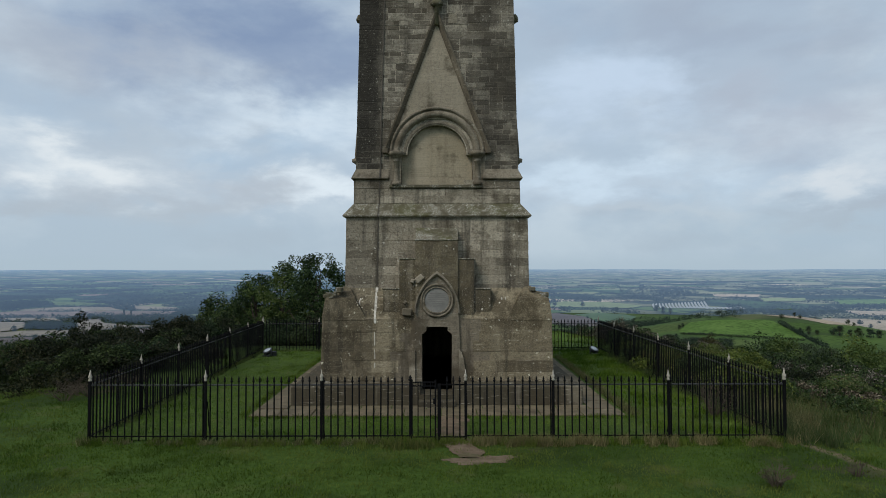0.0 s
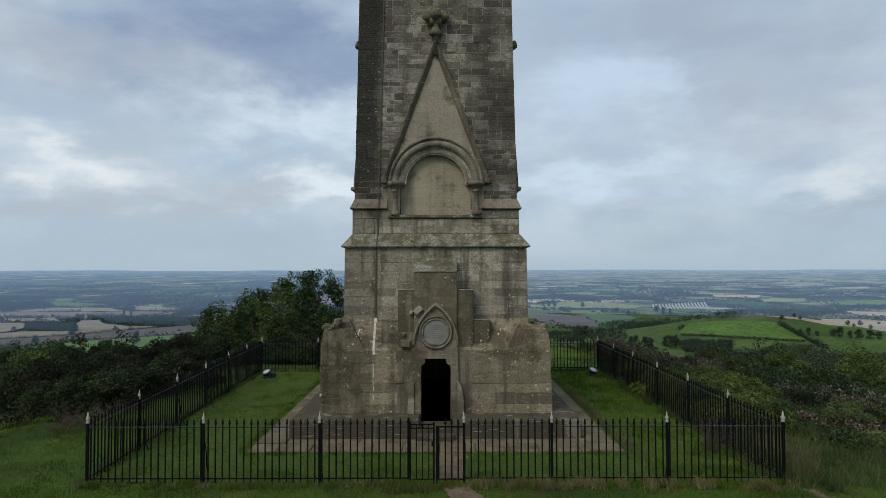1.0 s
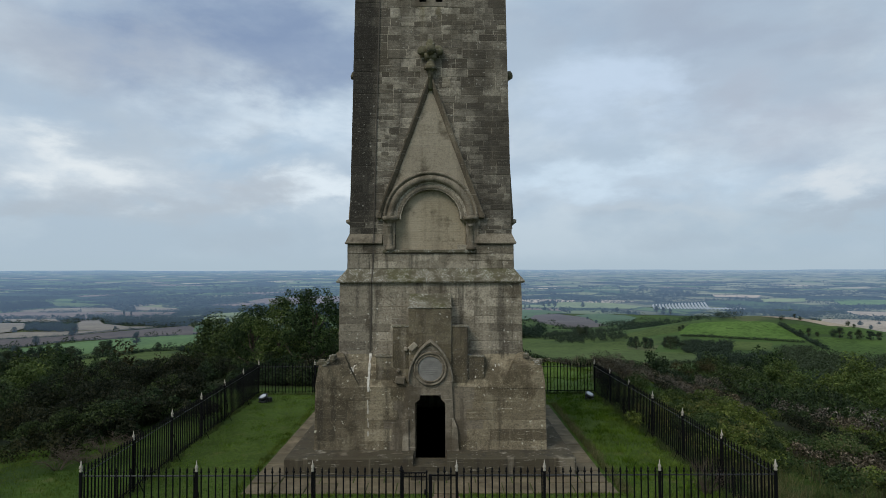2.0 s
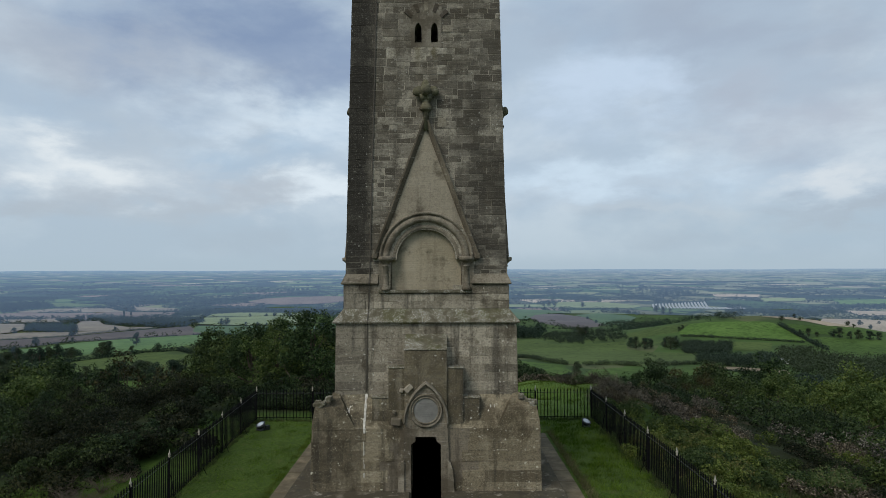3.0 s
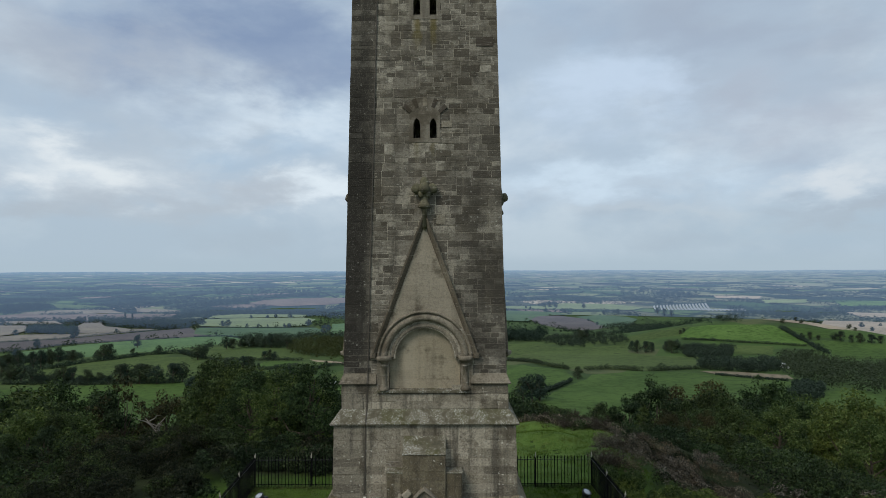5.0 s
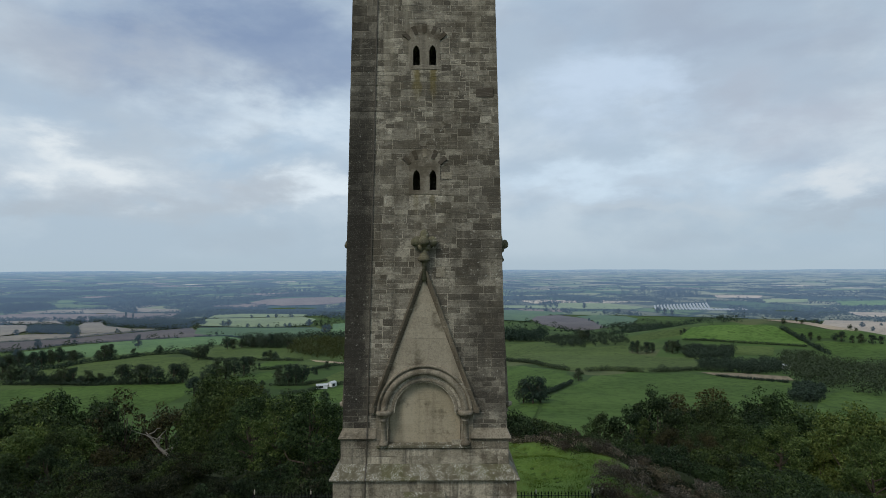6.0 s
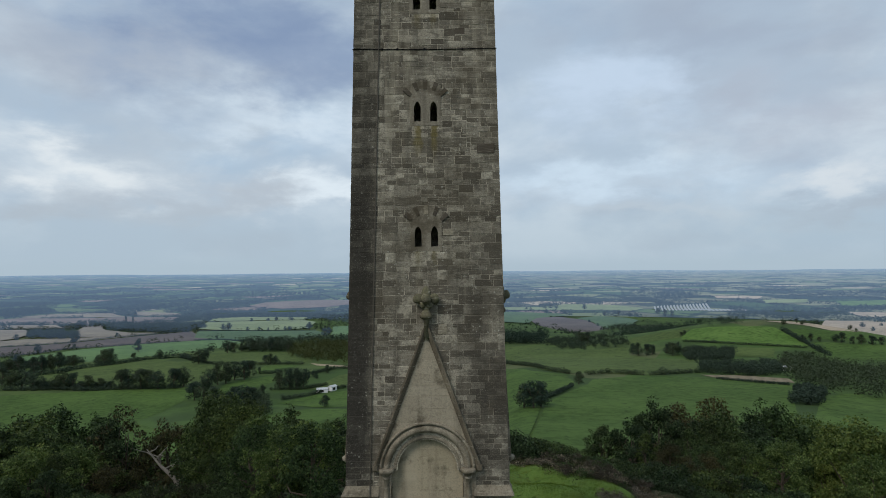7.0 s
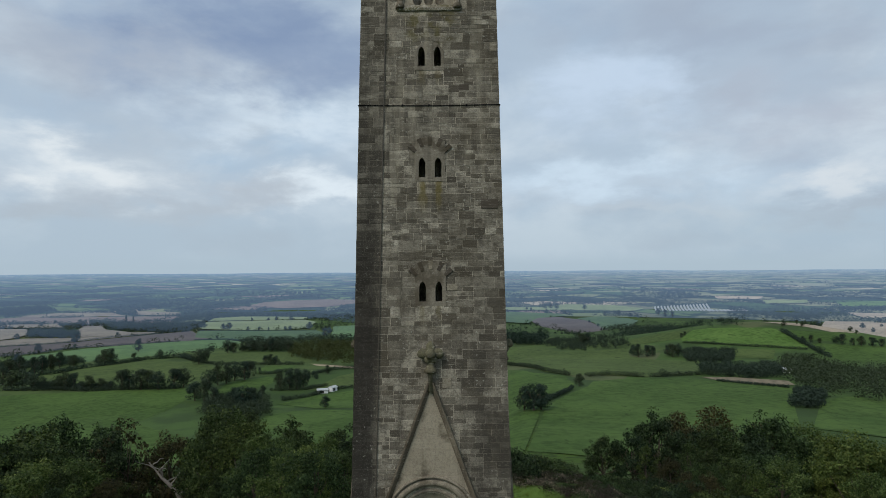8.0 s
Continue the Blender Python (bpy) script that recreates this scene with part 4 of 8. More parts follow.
# lower stages
def stage_half(z):
    return 3.26 - 0.012 * (z - 3.0)


def plinth_half(z):
    return 3.97 - 0.022 * (z - 0.6)


def die_half(z):
    return 2.985 - 0.01 * (z - 6.8)


def make_lower():
    bm = bmesh.new()
    square_stack(bm, [(2.4, stage_half(2.4)), (6.34, stage_half(6.34))])
    stage = part("lower_stage", bm, BED_MORTAR, tower)
    bm = bmesh.new()
    square_stack(bm, [(6.28, 3.24), (6.30, 3.33), (6.345, 3.35), (6.37, 3.33), (6.80, 2.99), (6.82, 2.9)])
    part("weathered_offset", bm, LICHEN, tower, "sloping stone offset thick with lichen")
    bm = bmesh.new()
    square_stack(bm, [(6.7, die_half(6.7)), (8.06, die_half(8.06) - 0.05)])
    die = part("die", bm, BED_MORTAR, tower)
    cut(die, *[niche_cutter(k) for k in range(4)])
    bm = bmesh.new()
    square_stack(bm, [(7.66, 2.95), (7.68, 3.06), (7.72, 3.085), (7.75, 3.06), (8.06, 2.925), (8.07, 2.8)])
    string = part("string_course", bm, MOULD, tower, "sloping string course with a sharp lip")
    bars = []
    for k in range(2):
        c = bmesh.new()
        box(c, -1.74, 1.64, -4, 4, 7.4, 8.3)
        bars.append(turned(c, k))
    cut(string, *bars)
    split(string)
    rng = random.Random(3)
    set_blocks(stage, "stone", "wide smooth ashlar blocks with tight joints", [lay(stage_half, 3.0, 6.3, 0.27, 0.36, (0.55, 1.15), rng, lambda u0, u1, z0, z1: abs((u0 + u1) / 2) < 0.55 and z1 < 5.2 or z1 < 3.2, 0.0) for _ in range(4)], stage_half, 0.005, 0.008, STAGE_STONE, rng)
    set_blocks(die, "stone", "coursed ashlar between sloping offsets", [lay(die_half, 6.80, 7.66, 0.26, 0.34, (0.4, 0.9), rng, lambda u0, u1, z0, z1: z1 > 7.4 and abs((u0 + u1) / 2) < 1.5, 0.0) for _ in range(4)], die_half, 0.008, 0.014, STAGE_STONE, rng)


make_lower()


def doorway(y0, y1, grow=0.0):
    """Solid of the shouldered door opening."""
    bm = bmesh.new()
    g = grow
    slab(bm, [(-0.51 - g, 0.36), (0.51 + g, 0.36), (0.51 + g, 2.22), (0.36 + g, 2.34), (0.36 + g, 2.48 + g), (-0.36 - g, 2.48 + g), (-0.36 - g, 2.34), (-0.51 - g, 2.22)], y0, y1)
    return bm


def make_plinth():
    rng = random.Random(8)
    bm = bmesh.new()
    square_stack(bm, [(0.3, plinth_half(0.3)), (2.75, plinth_half(2.75))])
    body = part("plinth", bm, BED_MORTAR, tower)
    room = bmesh.new()
    box(room, -1.9, 1.9, -2.9, 2.6, 0.36, 5.2)
    cut(body, doorway(-4.6, -1.0), room)
    room = bmesh.new()
    box(room, -1.9, 1.9, -2.9, 2.6, 0.36, 5.2)
    stage_cut = [o for o in tower.children if o.name.startswith("lower_stage")][0]
    cut(stage_cut, doorway(-4.6, -1.0), room)

    def skip(u0, u1, z0, z1):
        return u0 < 0.85 and u1 > -0.85

    faces = [lay(plinth_half, 0.62, 2.75, 0.28, 0.40, (0.5, 1.2), rng, skip if k == 0 else lambda *p: False) for k in range(4)]
    singles = {(0, p) for p in faces[0]}
    set_blocks(body, "stone", "large rendered-looking ashlar blocks with tight joints", faces, plinth_half, 0.006, 0.012, BASE_STONE, rng, singles)
    # weathered slope from the plinth back to the wall
    for k in range(4):
        bm = bmesh.new()
        vs = [(-3.0, -3.92, 2.74), (3.0, -3.92, 2.74), (3.0, -3.22, 3.84), (-3.0, -3.22, 3.84), (-3.0, -3.2, 2.7), (3.0, -3.2, 2.7)]
        v = [bm.verts.new(p) for p in vs]
        for q in ((0, 1, 2, 3), (0, 3, 4), (1, 5, 2), (0, 4, 5, 1), (4, 3, 2, 5)):
            bm.faces.new([v[i] for i in q])
        part("weathering", turned(bm, k), BASE_STONE, tower, "sloping stone weathering, patched and stained")
        # gabled corner blocks
        for s in (-1, 1):
            bm = bmesh.new()
            out = [(2.40, 2.70), (3.945, 2.70), (3.91, 3.05), (3.84, 3.46), (3.64, 3.50), (3.56, 3.66), (3.38, 3.70), (3.30, 3.86), (3.06, 3.80), (2.80, 3.40)]
            if s == 1:
                slab(bm, out, -3.945, -2.4)
                other = bmesh.new()
                slab(other, [(-x, z) for x, z in out], -3.945, -2.4)
                ob = part("corner_block", turned(bm, k), BASE_STONE, tower, "worn gabled corner buttress head")
                cut(ob, turned(other, (k + 1) % 4), how="INTERSECT")
    # rubble left standing on the corner heads
    bm = bmesh.new()
    for s in (-1, 1):
        for i in range(9):
            x, z = s * rng.uniform(3.32, 3.85), 3.55
            z += max(0, (3.62 - abs(x)) * 0.8)
            w = rng.uniform(0.05, 0.12)
            y = -rng.uniform(3.3, 3.88)
            box(bm, x - w, x + w, y - w, y + w, z - 0.1, z + rng.uniform(0.02, 0.09), 0.02)
    tagged(part("rubble", bm, LICHEN, tower, "loose lichen-spotted rubble"), kind="stuff")
    # step round the foot
    bm = bmesh.new()
    box(bm, -4.75, 4.75, -4.95, 4.75, -0.3, 0.63, 0.03)
    foot = part("foot_course", bm, FOOT, tower, "dark-stained stone foot course with painted shade")
    room = bmesh.new()
    box(room, -0.56, 0.56, -5.2, -2.0, 0.36, 1.0)
    hall = bmesh.new()
    box(hall, -1.9, 1.9, -2.9, 2.6, 0.36, 1.0)
    cut(foot, room, hall)


# stained foot stone, darkened further by shade put into its colour
FOOT = stone_material("damp_foot_stone", ((0.0, (0.055, 0.047, 0.031)), (1.0, (0.08, 0.070, 0.046))), 0.6, 0.3, 0.9)
make_plinth()


def make_porch():
    """Stepped porch gable with the doorway, hood mould and round tablet."""
    rng = random.Random(21)
    tiers = ((-1.88, 1.86, 2.3, 3.74, -3.76), (-1.30, 1.29, 2.4, 4.78, -3.83), (-0.74, 0.73, 2.5, 5.42, -3.91))
    for x0, x1, z0, z1, y in tiers:
        bm = bmesh.new()
        box(bm, x0, x1, y, -3.1, z0, z1, 0.02)
        ob = part("porch_tier", bm, PORCH_STONE, tower, "stepped porch tier of brown lichened stone")
        cut(ob, doorway(-4.6, -1.0))
        bm = bmesh.new()
        box(bm, x0 - 0.03, x1 + 0.03, y - 0.03, -3.15, z1, z1 + 0.045, 0.015)
        part("tier_coping", bm, LICHEN, tower)
        for a, b in courses(z0 + 0.4, z1 - 0.01, 0.27, 0.36, rng):
            u = x0 + 0.01
            while u < x1 - 0.05:
                v = min(x1 - 0.01, u + rng.uniform(0.4, 0.8))
                if x1 - v < 0.2:
                    v = x1 - 0.01
                if not (abs((u + v) / 2) < 0.5 and b < 4.0):
                    bm = bmesh.new()
                    box(bm, u + 0.003, v - 0.003, y - 0.012 - rng.uniform(0, 0.006), y + 0.02, a + 0.003, b - 0.003)
                    part("stone", bm, PORCH_STONE, tower)
                u = v
    bm = bmesh.new()
    v = [bm.verts.new(p) for p in ((-0.74, -3.91, 5.47), (0.73, -3.91, 5.47), (0.73, -3.22, 5.92), (-0.74, -3.22, 5.92), (-0.74, -3.2, 5.4), (0.73, -3.2, 5.4))]
    for q in ((0, 1, 2, 3), (0, 3, 4), (1, 5, 2), (0, 4, 5, 1), (4, 3, 2, 5)):
        bm.faces.new([v[i] for i in q])
    part("porch_slope", bm, LICHEN, tower, "sloping porch head covered with lichen")
    # door surround, wider at the foot
    bm = bmesh.new()
    slab(bm, [(-0.80, 0.60), (0.86, 0.60), (0.80, 1.5), (0.74, 2.80), (-0.74, 2.80), (-0.78, 1.5)], -4.03, -3.6)
    ob = part("door_surround", bm, MOULD, tower, "plain pale stone door surround")
    cut(ob, doorway(-4.6, -1.0))
    for s in (-1, 1):
        bm = bmesh.new()
        slab(bm, [(s * 0.74, 0.60), (s * 0.97, 0.60), (s * 0.92, 1.35), (s * 0.84, 1.62), (s * 0.74, 1.70)], -4.09, -3.8)
        part("door_buttress", bm, PALE, tower)
    # pointed head with hood mould
    r, zc = 1.60, 2.95
    cx = 0.73 - r
    arc = []
    for s in (1, -1):
        stop = math.acos(-cx / r)
        pts = [(s * (cx + r * math.cos(a)), zc + r * math.sin(a) * 1.0) for a in np.linspace(0, stop, 12)]
        arc += pts if s == 1 else pts[::-1][1:]
    bm = bmesh.new()
    slab(bm, [(-0.73, 2.78), (0.73, 2.78)] + arc, -4.02, -3.3)
    part("door_head", bm, MOULD, tower, "pointed stone head over the doorway")
    bm = bmesh.new()
    n = len(arc)
    ring = []
    for i, (x, z) in enumerate(arc):
        ring.append([bm.verts.new((x * k + 0, y, zc + (z - zc) * k)) for k, y in ((0.93, -3.95), (0.95, -4.08), (1.00, -4.14), (1.06, -4.12), (1.07, -3.6))])
    for a, b in zip(ring, ring[1:]):
        for k in range(5):
            bm.faces.new((a[k], a[(k + 1) % 5], b[(k + 1) % 5], b[k]))
    bm.faces.new(ring[0])
    bm.faces.new(ring[-1][::-1])
    part("hood_mould", bm, MOULD, tower, "thin projecting hood mould")
    bm = bmesh.new()
    arch_sweep(bm, [(0.41, -4.02), (0.42, -4.07), (0.45, -4.085), (0.47, -4.05), (0.50, -4.05), (0.52, -4.10), (0.56, -4.10), (0.58, -4.02)], (0.0, 3.38), 36, 0, 2 * math.pi)
    part("tablet_frame", bm, MOULD, tower, "double ring moulding round the tablet", True)
    bm = bmesh.new()
    slab(bm, [(0.43 * math.cos(a), 3.38 + 0.43 * math.sin(a)) for a in np.linspace(0, 2 * math.pi, 40)[:-1]], -4.04, -3.9)
    tablet = part("tablet", bm, SLATE_TABLET, tower, "round grey inscribed tablet, lettering too worn to read")
    for i in range(7):
        w = (0.24, 0.29, 0.31, 0.30, 0.27, 0.22, 0.14)[i]
        bm = bmesh.new()
        box(bm, -w, w, -4.046, -4.03, 3.60 - i * 0.07, 3.625 - i * 0.07)
        part("text_line", bm, TEXT, tablet)
    # corbel stubs and a loose block
    for x, z, w, h, y, a in ((-1.03, 2.98, 0.16, 0.12, -3.95, 0.08), (-0.60, 4.12, 0.15, 0.10, -3.94, -0.75), (-0.84, 4.04, 0.07, 0.07, -3.88, 0.2), (-1.10, 3.30, 0.06, 0.06, -3.86, 0.5)):
        bm = bmesh.new()
        box(bm, -w, w, -0.10, 0.25, -h, h, 0.025)
        bmesh.ops.transform(bm, matrix=Matrix.Translation((x, y, z)) @ Matrix.Rotation(a, 4, "Y"), verts=bm.verts[:])
        part("corbel", bm, PALE, tower, "broken pale stone stub")
    bm = bmesh.new()
    box(bm, -0.60, 0.60, -5.28, -4.94, -0.05, 0.22, 0.03)
    part("door_step", bm, FOOT, tower)


TEXT = plain("incised_letter_lines", (0.165, 0.156, 0.139), 0.6)
make_porch()


def plinth_front(z):
    """Depth of the front face at the plinth and the weathering above it."""
    return 3.225 + (3.84 - z) * 0.636 if z > 2.74 else plinth_half(z) + 0.014


def lime_splash(points):
    """White droppings and lime tears, thin and uneven, on the front of the plinth."""
    rng = random.Random(31)
    bm = bmesh.new()
    for x, z, n, drop in points:
        for _ in range(n):
            cx, cz = x + rng.gauss(0, 0.07), z + rng.gauss(0, 0.07)
            w, h = rng.uniform(0.012, 0.035), rng.uniform(0.015, 0.05) + drop * rng.random() * (rng.random() < 0.3)
            ring = [(cx + w * math.cos(a) * rng.uniform(0.7, 1.2), cz + h * math.sin(a) * rng.uniform(0.7, 1.2)) for a in np.linspace(0, 2 * math.pi, 8)[:-1]]
            top = [bm.verts.new((px, -plinth_front(pz) - 0.014, pz)) for px, pz in ring]
            low = [bm.verts.new((px, -plinth_front(pz) + 0.03, pz)) for px, pz in ring]
            bm.faces.new(top)
            for i in range(7):
                bm.faces.new((top[i], low[i], low[(i + 1) % 7], top[(i + 1) % 7]))
    part("lime_splashes", bm, LIME, tower, "white lime splashes on the weathering")


def make_metalwork():
    """Lightning conductor tape and the iron tie round the shaft."""
    bm = bmesh.new()

    def tape(z0, z1, y0, y1, x0, x1, w=0.020):
        a = [bm.verts.new(p) for p in ((x0 - w, y0, z0), (x0 + w, y0, z0), (x1 + w, y1, z1), (x1 - w, y1, z1))]
        b = [bm.verts.new(v.co + Vector((0, -0.02, 0))) for v in a]
        bm.faces.new(a)
        bm.faces.new(b[::-1])
        for i in range(4):
            bm.faces.new((a[i], a[(i + 1) % 4], b[(i + 1) % 4], b[i]))

    tape(3.86, 6.28, -3.262, -3.232, -2.13, -2.09)
    tape(6.28, 6.36, -3.355, -3.355, -2.09, -2.09)
    tape(6.36, 6.80, -3.355, -3.0, -2.09, -2.08)
    tape(6.80, 7.68, -3.0, -3.0, -2.08, -2.06)
    tape(7.68, 7.74, -3.09, -3.09, -2.06, -2.06)
    tape(7.74, 8.05, -3.085, -2.95, -2.06, -2.05)
    tape(8.05, 29.9, -2.955, -2.545, -2.05, -1.56)
    part("lightning_conductor", bm, GREEN_COPPER, tower, "thin flat lightning conductor tape")
    bm = bmesh.new()
    rng = random.Random(2)
    z = 3.80
    while z > 0.9:
        fresh = z > 2.7
        if fresh or rng.random() < 0.45:
            w = rng.uniform(0.028, 0.05) if fresh else rng.uniform(0.008, 0.02)
            x = -2.13 + rng.uniform(-0.008, 0.008)
            top, foot = -plinth_front(z), -plinth_front(z - 0.16)
            v = [bm.verts.new(q) for q in ((x - w, top - 0.02, z), (x + w, top - 0.02, z), (x + w * 0.8, foot - 0.02, z - 0.16), (x - w * 0.8, foot - 0.02, z - 0.16), (x - w, top + 0.04, z), (x + w, top + 0.04, z), (x + w * 0.8, foot + 0.04, z - 0.16), (x - w * 0.8, foot + 0.04, z - 0.16))]
            for q in ((0, 1, 2, 3), (7, 6, 5, 4), (0, 4, 5, 1), (1, 5, 6, 2), (2, 6, 7, 3), (3, 7, 4, 0)):
                bm.faces.new([v[i] for i in q])
        z -= 0.15
    part("lime_run", bm, LIME, tower, "white lime run under the conductor")
    lime_splash(((-2.72, 3.25, 8, 0.12), (-2.74, 2.85, 3, 0.2), (2.2, 2.65, 1, 0.2), (2.3, 3.35, 3, 0.02)))
    h = shaft_half(23.9) + 0.025
    bm = bmesh.new()
    for k in range(4):
        pts = []
        for i in range(13):
            u = -h + 2 * h * i / 12
            p = TURN[k] @ Vector((u, -h, 23.92 - 0.03 * math.sin(math.pi * i / 12) - 0.002 * k))
            pts.append(p)
        tube(bm, pts, [0.014] * 13, 6)
        for u in (-1.55, -1.0, 0.0, 1.4):
            p = TURN[k] @ Vector((u, -h + 0.02, 23.90))
            bmesh.ops.create_cube(bm, size=0.07, matrix=Matrix.Translation(p))
    part("iron_tie", bm, IRON, tower, "thin dark iron tie round the shaft")


make_metalwork()


def make_tracery():
    """Foot of the open stage: two small shafts and pierced stone."""
    for k in range(4):
        bm = bmesh.new()
        y = -shaft_half(27.90)
        pts = [(-0.95, 27.70), (0.95, 27.70), (0.95, 28.50), (-0.95, 28.50)]
        slab(bm, pts, y + 0.12, y + 0.30)
        ob = part("tracery", turned(bm, k), PALE, tower, "pierced stone tracery panel")
        holes = []
        for x in (-0.42, 0.0, 0.42):
            c = bmesh.new()
            slab(c, [(x + 0.17 * math.cos(a), 27.96 + 0.19 * math.sin(a)) for a in np.linspace(0, 2 * math.pi, 17)[:-1]], -3.5, -1.5)
            holes.append(turned(c, k))
        cut(ob, *holes)
        for s in (-1, 1):
            bm = bmesh.new()
            lathe(bm, [(0.16, 27.60), (0.17, 27.72), (0.12, 27.80), (0.11, 27.90), (0.11, 29.6)], 12, (s * 1.08, y, 0))
            part("colonnette", turned(bm, k), MOULD, tower, "", True)
        bm = bmesh.new()
        box(bm, -1.2, 1.2, y - 0.06, y + 0.1, 27.50, 27.64, 0.02)
        part("belfry_sill", turned(bm, k), LICHEN, tower)


make_tracery()
# ---- paving round the foot, the path and the railings ----
def make_paving():
    rng = random.Random(31)
    apron = thing("pavement", "worn pinkish concrete paving round the tower foot", "pavement", kind="structure")
    me = {}

    def flag(x0, x1, y0, y1, z):
        bm = bmesh.new()
        box(bm, x0 + 0.012, x1 - 0.012, y0 + 0.012, y1 - 0.012, -0.2, z + rng.uniform(-0.008, 0.008), 0.012)
        part("paving_slab", bm, PAVING, apron)

    def strip(x0, x1, y0, y1, along, z=0.05):
        a, b = (x0, x1) if along == "x" else (y0, y1)
        while a < b - 0.05:
            c = a + rng.uniform(0.85, 1.3)
            c = b if b - c < 0.5 else c
            if along == "x":
                flag(a, c, y0, y1, z)
            else:
                flag(x0, x1, a, c, z)
            a = c

    strip(-5.72, 5.68, -6.45, -5.55, "x")
    strip(-5.72, -4.78, -5.50, 4.9, "y")
    strip(4.78, 5.62, -5.50, 4.9, "y")
    strip(-5.72, 5.62, 4.9, 5.75, "x")
    strip(-4.78, 4.78, -5.50, -4.97, "x", 0.03)
    walkway = thing("path", "worn bare-earth path from the gate to the paving", "path", kind="structure")
    bm = bmesh.new()
    n = 60
    rows = []
    for i in range(n + 1):
        y = -10.5 + 4.0 * i / n
        w = (0.40 + 0.05 * math.sin(i * 0.39) + 0.02 * math.sin(i * 1.8)) * (1 - 0.45 * smooth(-10.0, -10.5, y))
        c = 0.42 + 0.06 * math.sin(i * 0.15) + (0.34 * smooth(-9.3, -10.4, y))
        rows.append([bm.verts.new((c + w * k, y, float(ground_z(c + w * k, y)) + 0.032 + 0.012 * (1 - k * k))) for k in (-1, -0.5, 0, 0.5, 1)])
    for a, b in zip(rows, rows[1:]):
        for k in range(4):
            bm.faces.new((a[k], a[k + 1], b[k + 1], b[k]))
    part("path_surface", bm, EARTH, walkway)
    for cx, cy, rx, ry, seed in ((1.02, -10.66, 0.80, 0.40, 1),):
        bm = bmesh.new()
        rng2 = random.Random(seed)
        c = bm.verts.new((cx, cy, float(ground_z(cx, cy)) + 0.028))
        ring = []
        p1, p2, p3 = (rng2.uniform(0, 6.28) for _ in range(3))
        for i in range(72):
            a = 2 * math.pi * i / 72
            k = 0.9 + 0.16 * math.sin(2 * a + p1) + 0.12 * math.sin(5 * a + p2) + 0.07 * math.sin(13 * a + p3) + rng2.uniform(-0.04, 0.04)
            x, y = cx + rx * k * math.cos(a), cy + ry * k * math.sin(a)
            ring.append(bm.verts.new((x, y, float(ground_z(x, y)) + 0.014)))
        for i in range(72):
            bm.faces.new((c, ring[i], ring[(i + 1) % 72]))
        tagged(new("bare_ground", finish(bm, "bare_ground", EARTH)), "trodden bare earth patch in the grass", "ground", kind="structure")


def earth():
    m = Mat("trodden_earth", 0.95, spec=0.1)
    base = m.ramp(m.noise(3.0, 6.0, rough=0.7), ((0.3, (0.085, 0.060, 0.038)), (0.6, (0.165, 0.122, 0.084)), (0.8, (0.23, 0.178, 0.130))))
    base = m.mix(m.span(m.noise(1.7, 4.0, off=(3, 0, 0)), 0.52, 0.64, 0, 0.55), base, (0.055, 0.06, 0.025))
    return m.done(base, m.noise(18, 5.0), 0.6, 0.02)


EARTH = earth()
make_paving()


def lawn(x0, x1, y0, y1, step, label, material, edge=lambda x, y: True):
    """A sheet of mown turf that follows the ground."""
    xs, ys = np.arange(x0, x1 + step / 2, step), np.arange(y0, y1 + step / 2, step)
    bm = bmesh.new()
    vs = {}
    for i, x in enumerate(xs):
        for j, y in enumerate(ys):
            if edge(x, y):
                vs[i, j] = bm.verts.new((x, y, float(ground_z(x, y)) + 0.02))
    for i, j in list(vs):
        q = [vs.get(k) for k in ((i, j), (i + 1, j), (i + 1, j + 1), (i, j + 1))]
        if all(q):
            bm.faces.new(q)
    tagged(new("lawn", finish(bm, "lawn", material, True)), label, "lawn", kind="structure")


lawn(-9.3, 8.8, -9.0, 8.6, 0.45, "short green lawn inside the railings", LAWN)
lawn(-2, 16, 9.0, 40, 0.6, "bright green grassy knoll behind the railings", KNOLL, lambda x, y: x < 6 + 10 * math.sin(math.pi * min(1, max(0, (44 - y) / 36))) ** 0.5 - max(0, y - 20) * 0.22)


def fence_meshes():
    bm = bmesh.new()
    lathe(bm, [(0.0195, 0.06), (0.0195, 1.50), (0.014, 1.53), (0.033, 1.56), (0.035, 1.58), (0.016, 1.605), (0.026, 1.625), (0.003, 1.70)], 6)
    bar = finish(bm, "bar", IRON)
    bm = bmesh.new()
    box(bm, -0.032, 0.032, -0.032, 0.032, -0.25, 1.58, 0.006)
    post = finish(bm, "post", IRON)
    bm = bmesh.new()
    lathe(bm, [(0.034, 1.58), (0.045, 1.60), (0.034, 1.625), (0.026, 1.65), (0.047, 1.69), (0.042, 1.71), (0.020, 1.76), (0.004, 1.87)], 10)
    tip = finish(bm, "post_finial", CREAM, True)
    bm = bmesh.new()
    tube(bm, [(0, 0, 1.05), (0, 0.05, 0.90), (0, 0.10, 0.72), (0, 0.11, 0.5), (0, 0.17, 0.28), (0, 0.36, -0.1)], [0.014] * 6, 6)
    stay = finish(bm, "stay", IRON)
    return bar, post, tip, stay


BAR, POST, POST_TIP, STAY = fence_meshes()


def flat_rail(length, z, tall=0.032):
    bm = bmesh.new()
    box(bm, 0, length, -0.009, 0.009, z - tall / 2, z + tall / 2, 0.003)
    return bm


